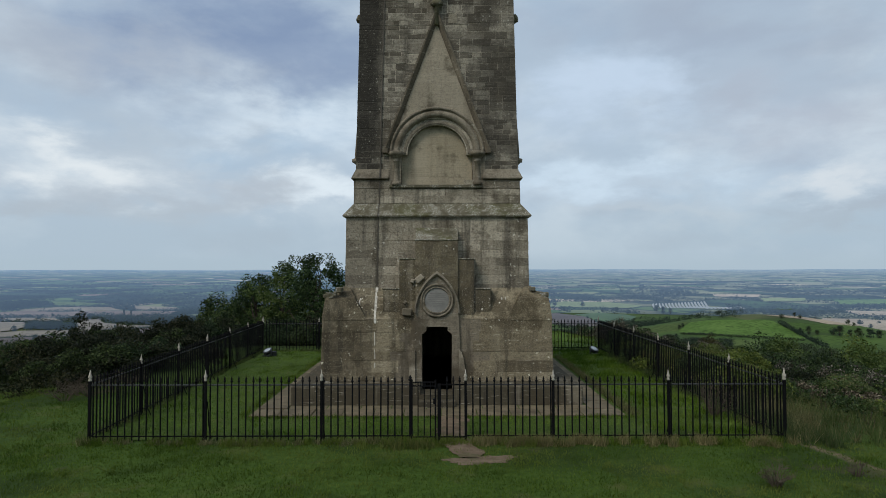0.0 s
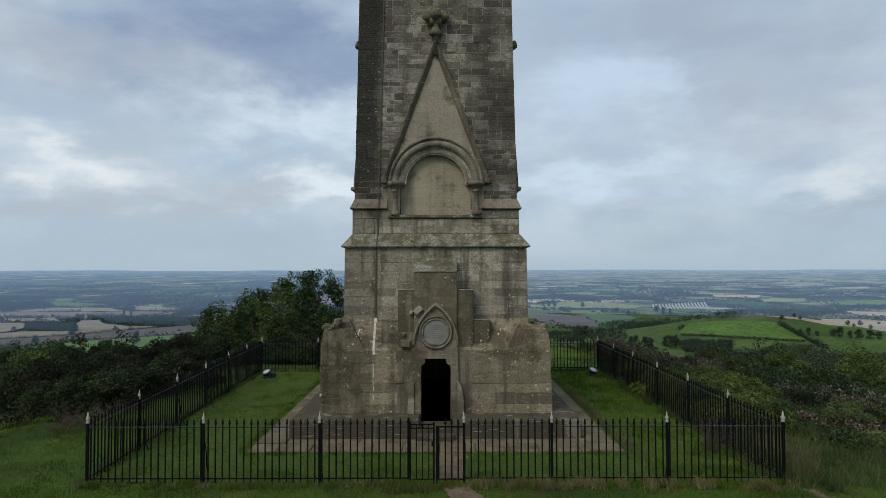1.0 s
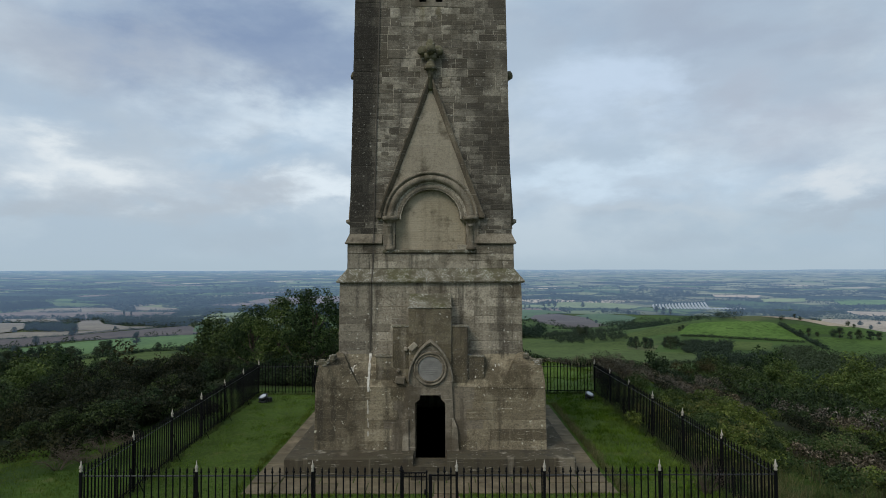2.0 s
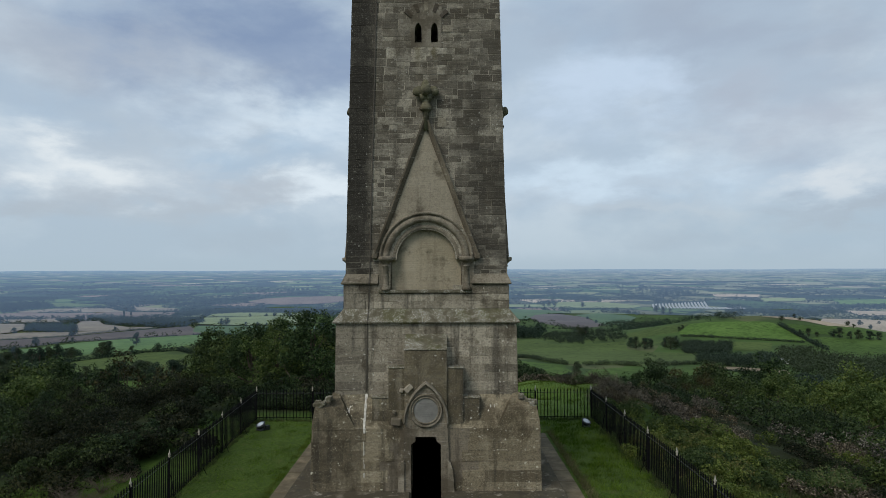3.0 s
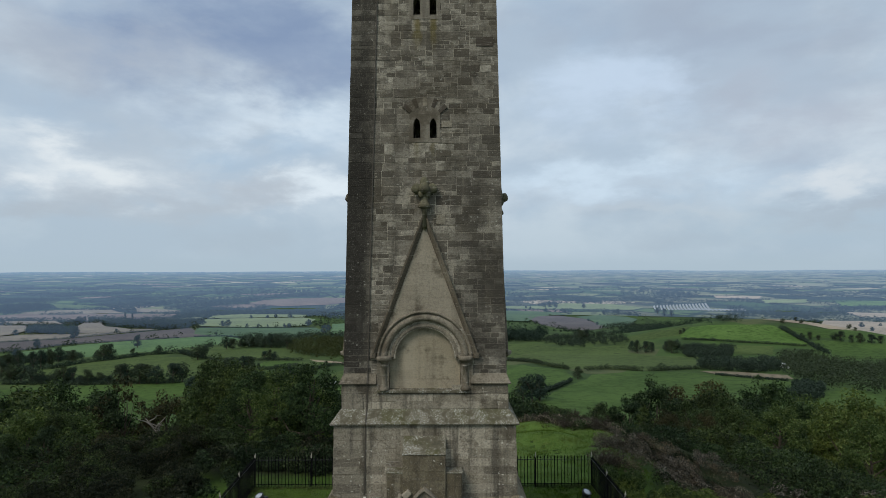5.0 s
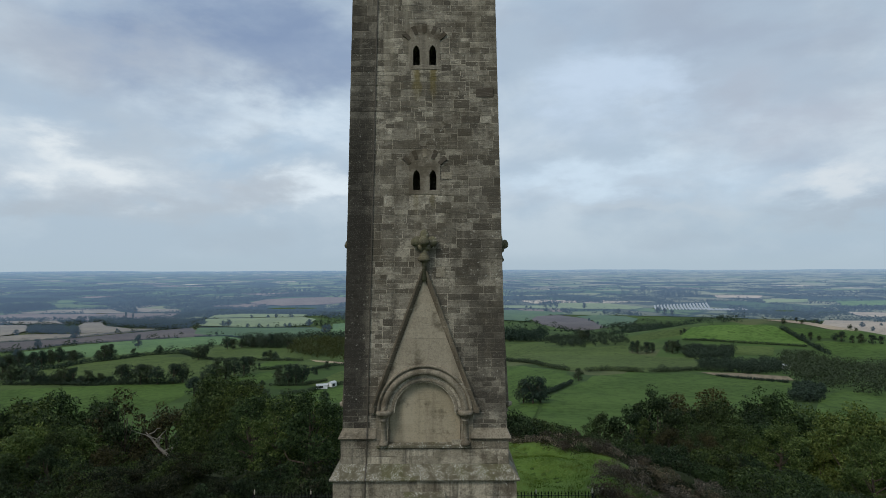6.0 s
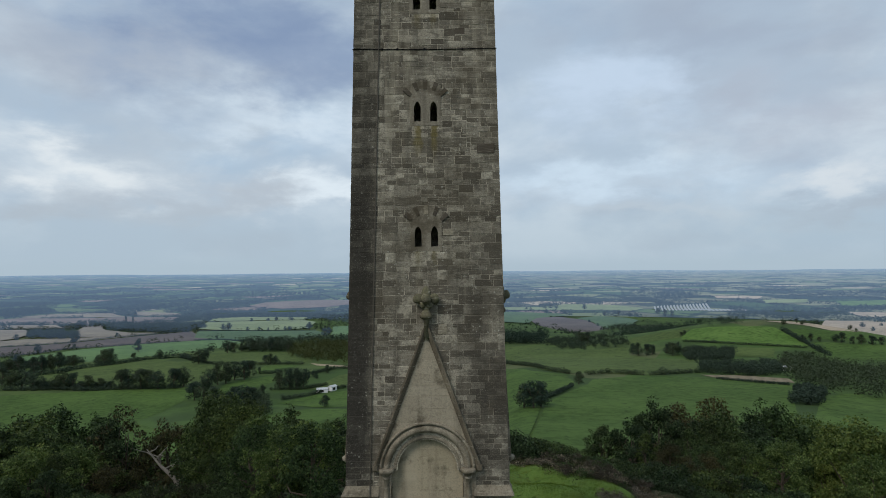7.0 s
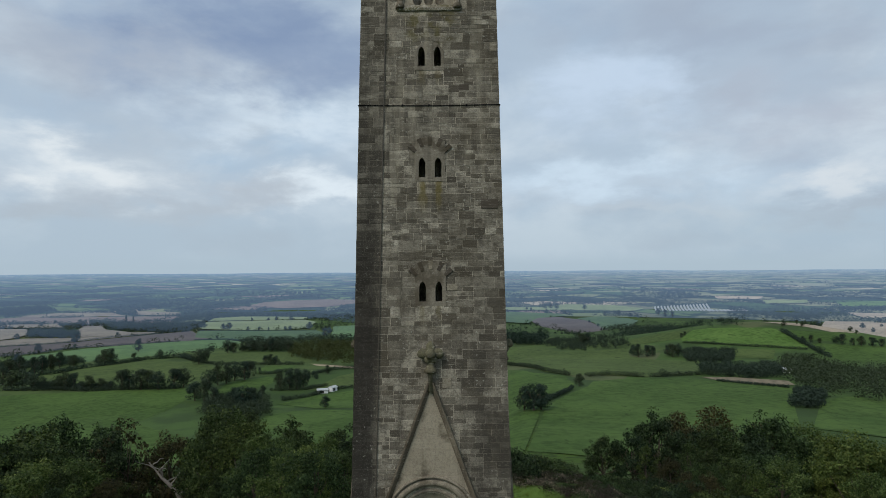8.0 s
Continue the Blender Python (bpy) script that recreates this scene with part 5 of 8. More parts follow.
def make_fence(a, b, bays, label, opening=None):
    """Railings from a to b: posts, rails, spear-headed bars. opening: (from, to) in metres left out for the gate."""
    a, b = Vector(a), Vector(b)
    length = (b - a).length
    turn = math.atan2(b.y - a.y, b.x - a.x)
    rng = random.Random(int(length * 1000 + turn * 100))
    side = thing("iron_railings", label, "fence", Matrix.Translation((a.x, a.y, 0)) @ Matrix.Rotation(turn, 4, "Z"), "railings round the tower")
    spans = [(0, length)] if not opening else [(0, opening[0]), (opening[1], length)]
    for s0, s1 in spans:
        for z, name in ((1.475, "top_rail"), (0.17, "bottom_rail")):
            ob = part(name, flat_rail(s1 - s0, z), RAIL if z > 1 else IRON, side)
            ob.location.x = s0
    where = [length * i / bays for i in range(bays + 1)]
    if opening:
        where = [w for w in where if not opening[0] - 0.2 < w < opening[1] + 0.2] + [opening[1]]
        share("bar", BAR, side, Matrix.Translation((opening[0], 0, 0.03)) @ Matrix.Diagonal((1.7, 1.7, 1.0, 1.0)))
    for w in where:
        lean = Matrix.Rotation(rng.uniform(-0.008, 0.008), 4, "Y")
        ob = share("post", POST, side, Matrix.Translation((w, 0, 0)) @ lean)
        share("post_finial", POST_TIP, ob, Matrix.Identity(4))
        if 0.5 < w < length - 0.5:
            share("stay", STAY, side, Matrix.Translation((w + 0.03, 0.03, 0)))
    n = round(length / 0.183)
    for i in range(1, n):
        w = length * i / n
        if opening and opening[0] - 0.06 < w < opening[1] + 0.06 or min(abs(w - p) for p in where) < 0.05:
            continue
        share("bar", BAR, side, Matrix.Translation((w, 0, rng.uniform(-0.006, 0.006))) @ Matrix.Rotation(rng.uniform(-0.006, 0.006), 4, "Y"))
    return side


FL, FR, BR, BL = (-8.95, -9.2), (8.95, -9.2), (8.62, 8.69), (-9.60, 8.69)
make_fence((*FL, 0), (*FR, 0), 6, "black iron railings with cream-tipped posts beside the gate", (8.25, 9.68))
make_fence((*FR, 0), (*BR, 0), 6, "long black iron railings at the scrub edge")
make_fence((*BR, 0), (*BL, 0), 6, "black iron railings behind the tower")
make_fence((*BL, 0), (*FL, 0), 6, "long black iron railings beside the brambles")


def make_gate():
    gate = thing("iron_gate", "narrow black iron gate, closed, with close vertical bars", "gate", pose(-0.68, -9.2, 0))
    for x in (0.02, 0.63):
        bm = bmesh.new()
        box(bm, x - 0.024, x + 0.024, -0.02, 0.02, 0.03, 1.60, 0.004)
        part("stile", bm, IRON, gate)
    for z in (0.14, 1.44, 1.54):
        bm = bmesh.new()
        box(bm, 0, 0.65, -0.012, 0.012, z - 0.014, z + 0.014, 0.003)
        part("rail", bm, IRON, gate)
    for i in range(1, 4):
        bm = bmesh.new()
        lathe(bm, [(0.014, 0.14), (0.014, 1.54)], 6, (0.02 + 0.16 * i, 0, 0))
        part("bar", bm, IRON, gate)
    # rings between the two top rails
    for i in range(5):
        bm = bmesh.new()
        arch_sweep(bm, [(0.034, -0.006), (0.046, -0.006), (0.046, 0.006), (0.034, 0.006)], (0.09 + 0.125 * i, 1.49), 14, 0, 2 * math.pi)
        part("ring", bm, IRON, gate)
    bm = bmesh.new()
    box(bm, 0.57, 0.64, -0.03, 0.03, 0.98, 1.12, 0.008)
    part("lock_box", bm, IRON, gate)
    fixed = thing("gate_panel", "fixed iron panel closing the gateway beside the gate", "fence", pose(0.02, -9.2, 0))
    bm = bmesh.new()
    box(bm, -0.02, 0.075, -0.04, 0.04, -0.2, 1.50, 0.008)
    part("post", bm, IRON, fixed)
    for z in (0.14, 1.475):
        bm = bmesh.new()
        box(bm, 0.04, 0.70, -0.01, 0.01, z - 0.02, z + 0.02, 0.003)
        part("rail", bm, IRON, fixed)
    for i in range(1, 4):
        share("bar", BAR, fixed, pose(0.06 + 0.165 * i, 0, 0))


make_gate()


def make_floodlight(x, y, face):
    lamp = thing("floodlight", "black ground floodlight with a pale glass front, tilted towards the tower", "lamp", pose(x, y, 0, 0, 0, face), "floodlights")
    bm = bmesh.new()
    box(bm, -0.22, 0.22, -0.18, 0.18, 0.0, 0.07, 0.015)
    part("base", bm, LAMP_BODY, lamp)
    for s in (-1, 1):
        bm = bmesh.new()
        box(bm, s * 0.27 - 0.012, s * 0.27 + 0.012, -0.04, 0.04, 0.05, 0.30, 0.004)
        part("bracket", bm, LAMP_BODY, lamp)
    tilt = Matrix.Translation((0, 0, 0.26)) @ Matrix.Rotation(radians(-62), 4, "X")
    bm = bmesh.new()
    lathe(bm, [(0.10, -0.14), (0.16, -0.12), (0.225, -0.02), (0.245, 0.08), (0.235, 0.08)], 18)
    bmesh.ops.transform(bm, matrix=tilt @ Matrix.Rotation(radians(90), 4, "X"), verts=bm.verts[:])
    part("housing", bm, LAMP_BODY, lamp, "", True)
    bm = bmesh.new()
    lathe(bm, [(0.17, 0.075), (0.185, 0.086), (0.10, 0.094), (0.01, 0.097)], 18)
    bmesh.ops.transform(bm, matrix=tilt @ Matrix.Rotation(radians(90), 4, "X"), verts=bm.verts[:])
    part("lens", bm, GLASS, lamp, "pale reflective glass", True)
    bm = bmesh.new()
    box(bm, 0.08, 0.3, 0.12, 0.34, 0.0, 0.26, 0.02)
    part("control_box", bm, LAMP_BODY, lamp)


make_floodlight(-8.75, 6.6, -38)
make_floodlight(7.95, 7.0, 38)
# ---- plants ----
def leaf_cloud(points, normals, size, rng, spread_out=1.3, narrow=0.62, droop=0.0):
    """Vertices and faces of one small pointed leaf at each point."""
    n = len(points)
    d = rng.normal(size=(n, 3))
    d = spread_out * d + normals
    d /= np.linalg.norm(d, axis=1)[:, None] + 1e-9
    t = rng.normal(size=(n, 3))
    t -= (t * d).sum(1)[:, None] * d
    t /= np.linalg.norm(t, axis=1)[:, None] + 1e-9
    t[:, 2] -= droop
    b = np.cross(d, t)
    s = (size * rng.uniform(0.6, 1.4, n))[:, None]
    v = np.stack([points - t * s * 0.9 + b * s * narrow * 0.9, points - t * s * 0.5 - b * s * narrow, points + t * s * 1.1 + d * s * 0.15], 1).reshape(-1, 3)
    f = np.arange(3 * n).reshape(-1, 3)
    return v, f


def leaf_mesh(name, v, f, material):
    me = bpy.data.meshes.new(name)
    me.vertices.add(len(v))
    me.vertices.foreach_set("co", v.astype(np.float32).reshape(-1))
    me.loops.add(len(f) * 3)
    me.loops.foreach_set("vertex_index", f.astype(np.int32).reshape(-1))
    me.polygons.add(len(f))
    me.polygons.foreach_set("loop_start", np.arange(len(f), dtype=np.int32) * 3)
    me.materials.append(material)
    me.update(calc_edges=True)
    return me


def crown_points(rng, clumps, leaves, shell=0.5):
    """Leaf places on the outsides of a set of clumps (x, y, z, radius, flatness)."""
    c = np.array(clumps)
    w = c[:, 3] ** 2
    pick = rng.choice(len(c), leaves, p=w / w.sum())
    d = rng.normal(size=(leaves, 3))
    d /= np.linalg.norm(d, axis=1)[:, None]
    r = c[pick, 3] * (shell + (1.08 - shell) * rng.random(leaves) ** 0.6)
    p = c[pick, :3] + d * r[:, None] * np.stack([np.ones(leaves), np.ones(leaves), c[pick, 4]], 1)
    return p, d


def tree_kind(name, seed, tall, wide, leaf, leaves, size, label, trunk=0.25, low=0.25, clumps=42, bare=0.0, category="tree"):
    """A broad-leaved tree standing at the origin: trunk with limbs, and a crown of leaf clumps."""
    rng = np.random.default_rng(seed)
    ob = thing(name, label, category)
    bm = bmesh.new()
    top = tall * 0.82
    lean = rng.uniform(-0.06, 0.06, 2) * tall
    spine = [(lean[0] * k ** 2, lean[1] * k ** 2, top * k - 0.4) for k in np.linspace(0, 1, 7)]
    tube(bm, spine, [trunk * (1.15 - k) for k in np.linspace(0, 1, 7)], 8)
    cl = []
    lobes = 15
    turn = rng.uniform(0, 6.28)
    for i in range(lobes):
        k = low + (0.90 - low) * ((i + rng.random()) / lobes) ** 0.85
        a = turn + i * 2.4 + rng.normal() * 0.3
        belly = math.sin(math.pi * min(1, (k - low) / (1 - low) * 0.78 + 0.20)) ** 0.7
        r = wide * belly * rng.uniform(0.45, 0.85) * (1.0 if i < lobes - 2 else 0.3)
        h = tall * k
        p = (r * math.cos(a), r * math.sin(a), h)
        big = wide * rng.uniform(0.24, 0.42)
        # each limb carries a lobe of small clumps with gaps between them
        for _ in range(max(4, clumps // lobes)):
            d = rng.normal(size=3)
            d[2] = d[2] * 0.75 + 0.25
            d *= rng.uniform(0.45, 1.1) / np.linalg.norm(d)
            cl.append((p[0] + big * d[0], p[1] + big * d[1], min(tall, p[2] + big * d[2]), wide * rng.uniform(0.08, 0.18), rng.uniform(0.6, 0.95)))
        s = spine[1 + int(min(4, k * 4))]
        mid = ((s[0] + p[0]) / 2 + rng.normal() * 0.1 * wide, (s[1] + p[1]) / 2, (s[2] + p[2]) / 2 - 0.03 * tall)
        tube(bm, [s, mid, p], [trunk * 0.38, trunk * 0.22, trunk * 0.06], 5)
    part("trunk", bm, BARK, ob)
    p, d = crown_points(rng, cl, leaves, 0.6)
    # sprays of leaves stray past the clumps, and the crown as a whole faces outwards
    p += rng.normal(size=p.shape) * (0.03 * wide * rng.random(len(p)) ** 2)[:, None]
    thin = rng.random(len(p)) > bare
    out = (p - np.array((0, 0, tall * 0.45))) / np.array((wide, wide, tall * 0.5))
    d = 0.8 * d + 0.7 * out
    d[:, 2] += 0.3
    v, f = leaf_cloud(p[thin], d[thin], size, rng, 1.0)
    crown = new("crown", leaf_mesh("crown", v, f, LEAF[leaf]))
    crown.parent = ob
    return ob


def bush_kind(name, seed, wide, tall, leaf, leaves, size, label, clumps=16, category="bush", stems=9):
    """A thicket: short stems and a low uneven dome of leaf clumps."""
    rng = np.random.default_rng(seed)
    ob = thing(name, label, category)
    cl = []
    bm = bmesh.new()
    for i in range(clumps):
        a, r = rng.uniform(0, 2 * math.pi), wide * math.sqrt(rng.random()) * 0.8
        h = tall * (1 - 0.55 * (r / wide) ** 2) * rng.uniform(0.5, 0.92)
        rad = min(h, wide * rng.uniform(0.25, 0.45))
        cl.append((r * math.cos(a), r * math.sin(a), max(0.15, h - rad * 0.4), rad, rng.uniform(0.6, 0.9)))
        if i < stems:
            tube(bm, [(0.3 * r * math.cos(a), 0.3 * r * math.sin(a), -0.3), (0.7 * r * math.cos(a), 0.7 * r * math.sin(a), h * 0.5), (r * math.cos(a) * 1.05, r * math.sin(a) * 1.05, h * 1.12)], [0.03, 0.022, 0.006], 5)
    part("stems", bm, BARK, ob)
    p, d = crown_points(rng, cl, leaves, 0.7)
    keep = p[:, 2] > -0.3
    d[:, 2] += 0.4
    v, f = leaf_cloud(p[keep], d[keep], size, rng, 0.8)
    crown = new("foliage", leaf_mesh("foliage", v, f, LEAF[leaf]))
    crown.parent = ob
    return ob


def inside(x, y, poly):
    hit = False
    for (x0, y0), (x1, y1) in zip(poly, poly[1:] + poly[:1]):
        if (y0 > y) != (y1 > y) and x < (x1 - x0) * (y - y0) / (y1 - y0) + x0:
            hit = not hit
    return hit


def in_outline(x, y, poly):
    """Which of the points lie in the outline."""
    hit = np.zeros(len(x), bool)
    for (x0, y0), (x1, y1) in zip(poly, poly[1:] + poly[:1]):
        if y0 != y1:
            hit ^= ((y0 > y) != (y1 > y)) & (x < (x1 - x0) * (y - y0) / (y1 - y0) + x0)
    return hit


def scrub(outline, tall, bump, leaves, size, kinds, words, seed, name="thicket", spread_out=0.65):
    """A continuous thicket: many low domes run together, leaves all over and through them."""
    rng = np.random.default_rng(seed)
    xs, ys = [p[0] for p in outline], [p[1] for p in outline]
    area = (max(xs) - min(xs)) * (max(ys) - min(ys))
    n = int(area / (bump * bump) * 0.85)
    cx, cy = rng.uniform(min(xs), max(xs), n), rng.uniform(min(ys), max(ys), n)
    ok = in_outline(cx, cy, outline)
    cx, cy = cx[ok], cy[ok]
    r = bump * rng.uniform(0.55, 1.35, len(cx))
    h = tall * rng.uniform(0.35, 1.25, len(cx)) * np.where(rng.random(len(cx)) < 0.15, 1.45, 1)
    sort = rng.integers(0, len(kinds), len(cx))
    # small lobes on each dome, so that its outline is broken
    lobes = 11
    la, lk = rng.uniform(0, 2 * math.pi, (len(cx), lobes)), np.sqrt(rng.random((len(cx), lobes))) * 0.75
    lx, ly = cx[:, None] + r[:, None] * lk * np.cos(la), cy[:, None] + r[:, None] * lk * np.sin(la)
    lz = h[:, None] * np.sqrt(1 - lk ** 2) * rng.uniform(0.6, 1.0, (len(cx), lobes))
    lr = r[:, None] * rng.uniform(0.16, 0.36, (len(cx), lobes))
    pick = rng.choice(len(cx), leaves, p=r * r / (r * r).sum())
    lobe = rng.integers(0, lobes, leaves)
    d = rng.normal(size=(leaves, 3))
    d[:, 2] = np.abs(d[:, 2]) * np.where(rng.random(leaves) < 0.25, -1, 1)
    d /= np.linalg.norm(d, axis=1)[:, None]
    k = lr[pick, lobe] * (0.6 + 0.45 * rng.random(leaves) ** 0.5)
    x, y = lx[pick, lobe] + d[:, 0] * k, ly[pick, lobe] + d[:, 1] * k
    up = np.maximum(lz[pick, lobe] - 0.35 * lr[pick, lobe] + d[:, 2] * k * 0.9, 0.02)
    p = np.stack([x, y, ground_z(x, y) + up], 1)
    for i, leaf in enumerate(kinds):
        use = sort[pick] == i
        v, f = leaf_cloud(p[use], d[use], size, rng, spread_out)
        if len(v):
            tagged(new(name, leaf_mesh(name, v, f, LEAF[leaf])), words, "thicket", kind="stuff")


KINDS = {}


def plant(kind, x, y, size=1.0, turn=0.0, sink=0.15, tall=1.0):
    """Sets a plant on the ground; the first of a kind is the model itself."""
    z = float(ground_z(x, y)) - sink * size
    ob, used = KINDS[kind]
    m = pose(x, y, z, 0, 0, turn)
    if not used:
        KINDS[kind] = (ob, True)
        new_one = ob
        ob.matrix_basis = m
    else:
        new_one = copy_thing(ob, m)
    new_one.scale = (size, size, size * tall)
    return new_one


def kind(key, ob):
    KINDS[key] = (ob, False)


kind("ash", tree_kind("tree", 1, 8.0, 3.2, "dark", 10500, 0.105, "dense dark green broad-leaved tree on the scarp", 0.24, 0.10, 200))
kind("oak", tree_kind("tree", 2, 9.0, 4.2, "mid", 11000, 0.118, "full green broad-leaved tree on the scarp", 0.30, 0.12, 210))
kind("lime", tree_kind("tree", 3, 8.0, 3.6, "bright", 10500, 0.108, "yellow-green broad-leaved tree on the scarp", 0.22, 0.10, 200))
kind("rust", tree_kind("tree", 4, 8.0, 3.8, "rust", 10500, 0.108, "autumn-brown broad-leaved tree on the scarp", 0.24, 0.12, 200))
kind("beech", tree_kind("tree", 6, 18.0, 7.2, "rust", 11500, 0.215, "tall autumn-tinged beech on the lower slope", 0.4, 0.12, 260))
kind("tall_lime", tree_kind("tree", 7, 16.0, 6.4, "bright", 11500, 0.200, "tall yellow-green tree on the lower slope", 0.4, 0.10, 260))
kind("tall_ash", tree_kind("tree", 8, 15.0, 5.6, "dark", 11500, 0.185, "tall dark green tree on the lower slope", 0.4, 0.10, 240))
kind("tall_oak", tree_kind("tree", 16, 15.0, 6.2, "mid", 11500, 0.195, "tall green tree on the lower slope", 0.4, 0.10, 240))
kind("slim", tree_kind("tree", 17, 14.0, 2.8, "mid", 4200, 0.150, "slim feathery green tree standing above the others", 0.2, 0.15, 150))
kind("thin", tree_kind("tree", 5, 7.0, 2.2, "rust", 1800, 0.10, "nearly bare slender tree with few leaves", 0.10, 0.25, 60, 0.3))
kind("bramble", bush_kind("bramble_bush", 11, 1.7, 1.5, "bramble", 5500, 0.07, "dense dark bramble thicket beside the railings", 30))
kind("shrub", bush_kind("bush", 12, 1.6, 1.9, "dark", 5500, 0.072, "dense dark green bush on the slope", 26))
kind("green", bush_kind("bush", 13, 1.6, 1.6, "mid", 5500, 0.072, "leafy mid-green bush on the slope", 26))
kind("yellow", bush_kind("bush", 14, 1.4, 1.5, "bright", 5000, 0.068, "leafy yellow-green bush on the slope", 24))
kind("seedy", bush_kind("weed_thicket", 15, 1.4, 1.2, "seed", 4000, 0.052, "grey-purple thicket of seeding weeds", 26))
# ---- the scarp round the hilltop ----
def scatter(rows, seed):
    """Plants rows of (kind, x, y, size, tall)."""
    rng = random.Random(seed)
    for k, x, y, s, tall in rows:
        plant(k, x, y, s, rng.uniform(0, 360), 0.15, tall)


# trees behind the railings and down the western slope
scatter((("oak", -8.3, 16.8, 0.70, 1.0), ("lime", -11.0, 18.5, 0.68, 1.0), ("oak", -14.0, 22.5, 0.66, 1.0), ("lime", -10.5, 25, 0.8, 1.0),
         ("tall_oak", -26, 48, 0.72, 1.12), ("tall_ash", -25.0, 55, 0.88, 1.0), ("tall_oak", -29.0, 58, 0.92, 1.0), ("oak", -22, 44, 1.0, 1.1), ("lime", -19, 40, 1.0, 1.0),
         ("tall_ash", -56, 66, 0.95, 1.15), ("tall_ash", -62, 64, 1.0, 1.15), ("tall_ash", -49, 67, 0.95, 1.1), ("rust", -43, 56, 1.0, 0.9), ("thin", -46, 66, 2.2, 1.15)), 1)
# eastern slope
scatter((("thin", 33, 95, 1.6, 1.0), ("thin", 39, 93, 1.5, 1.0), ("thin", 43, 92, 1.4, 1.0), ("ash", 28, 84, 1.2, 1.1),
         ("beech", 52, 113, 1.05, 1.0), ("beech", 61, 115, 1.2, 1.0), ("beech", 71, 112, 1.1, 1.0),
         ("tall_lime", 69, 90, 1.0, 1.0), ("tall_lime", 77, 88, 1.2, 1.0), ("tall_lime", 86, 92, 1.25, 1.0), ("tall_ash", 97, 100, 1.1, 1.0), ("tall_lime", 62, 76, 0.8, 1.0), ("tall_lime", 72, 72, 0.85, 1.0),
         ("shrub", 8.0, 41, 1.8, 1.1), ("shrub", 10.5, 42.5, 1.5, 1.1), ("green", 13, 43, 1.5, 1.1), ("shrub", 5, 44, 1.6, 1.1)), 2)


def off_view_of_dead_tree(x, y):
    """Keeps a strip clear in which the dead tree shows between the others."""
    k = (y + 25.6) / 89
    return not (0.3 < k < 1.02 and abs(x - 0.6 + 39.5 * k) < 4.0 + 2.0 * k)


TALL = {"bramble": 1.5, "seedy": 1.2, "ash": 8, "oak": 9, "lime": 8, "rust": 8, "beech": 18, "tall_lime": 16, "tall_ash": 15, "tall_oak": 15, "slim": 14, "shrub": 1.9, "green": 1.6, "yellow": 1.5}


def belt(kinds, n, area, sizes, seed, gap=1.2, keep=None, under=None, bushes=("shrub", "green")):
    """Plants at random over an area (x0, x1, y0, y1), none nearer to the next than gap. under: slope of the line that tree tops reach; where it lies low, bushes stand instead."""
    rng = random.Random(seed)
    done = []
    for _ in range(n * 14):
        if len(done) >= n:
            break
        x, y = rng.uniform(area[0], area[1]), rng.uniform(area[2], area[3])
        if keep and not keep(x, y) or not off_view_of_dead_tree(x, y) or any(math.hypot(x - a, y - b) < gap for a, b in done):
            continue
        done.append((x, y))
        k, size, tall = rng.choice(kinds), rng.uniform(*sizes), rng.uniform(0.85, 1.15)
        if under:
            room = 4.4 - under * (y + 26) * rng.uniform(0.97, 1.22) - float(ground_z(x, y))
            if room < 0.42 * TALL[k]:
                k = rng.choice(bushes)
            size = min(sizes[1] if TALL[k] > 2 else 2.1, room / (TALL[k] * tall))
            if size < 0.3:
                continue
        plant(k, x, y, size, rng.uniform(0, 360), 0.15, tall)


# brambles beside the western railings
scrub([(-11.0, 12), (-10.8, 5), (-12.3, -0.6), (-15, -1.8), (-19, -1.5), (-22, 6), (-24, 16), (-18, 20), (-13, 15)], 1.5, 1.5, 95000, 0.054, ("bramble", "bramble", "bramble", "dark"), "dense dark bramble thicket along the railings", 51, "bramble_thicket")
scrub([(-13, 14), (-5, 11), (-4, 13.5), (-12, 18), (-22, 24), (-34, 22)], 1.7, 1.5, 22000, 0.075, ("dark", "bramble", "mid"), "dark scrub behind the railings", 52, "scrub")
scrub([(-19, -1.5), (-34, 3), (-44, 14), (-70, 45), (-60, 70), (-20, 50), (-8, 30), (-16, 22), (-24, 16)], 1.6, 2.2, 55000, 0.085, ("dark", "bramble", "bramble", "mid"), "mixed scrub under the western trees", 53, "scrub")
scrub([(-10.3, 9), (-10.1, 1), (-12.4, -1.2), (-15, -1.5), (-16, 3), (-14, 11)], 1.15, 1.1, 30000, 0.06, ("bramble", "dark", "bramble"), "dark brambles leaning on the railings", 60, "bramble_thicket")
# wood on the western slope
belt(("tall_ash", "oak", "tall_oak", "ash", "lime", "rust"), 34, (-92, -8, 40, 84), (0.6, 1.6), 3, 7.0, lambda x, y: -0.85 * (y + 26) < x and y > 0.2 * -x + 24 and not (-42 < x < -29 and y < 62), 0.10)
belt(("ash", "oak", "rust", "ash", "ash"), 26, (-62, -16, 8, 46), (0.5, 1.1), 34, 5.0, lambda x, y: -0.95 * (y + 26) < x and not (-38 < x < -28 and y > 30) and x < -16 - 0.5 * max(0, 16 - y), 0.108)
belt(("shrub", "green"), 12, (-13.5, -5, 11.5, 15.5), (0.6, 0.9), 13, 1.4)
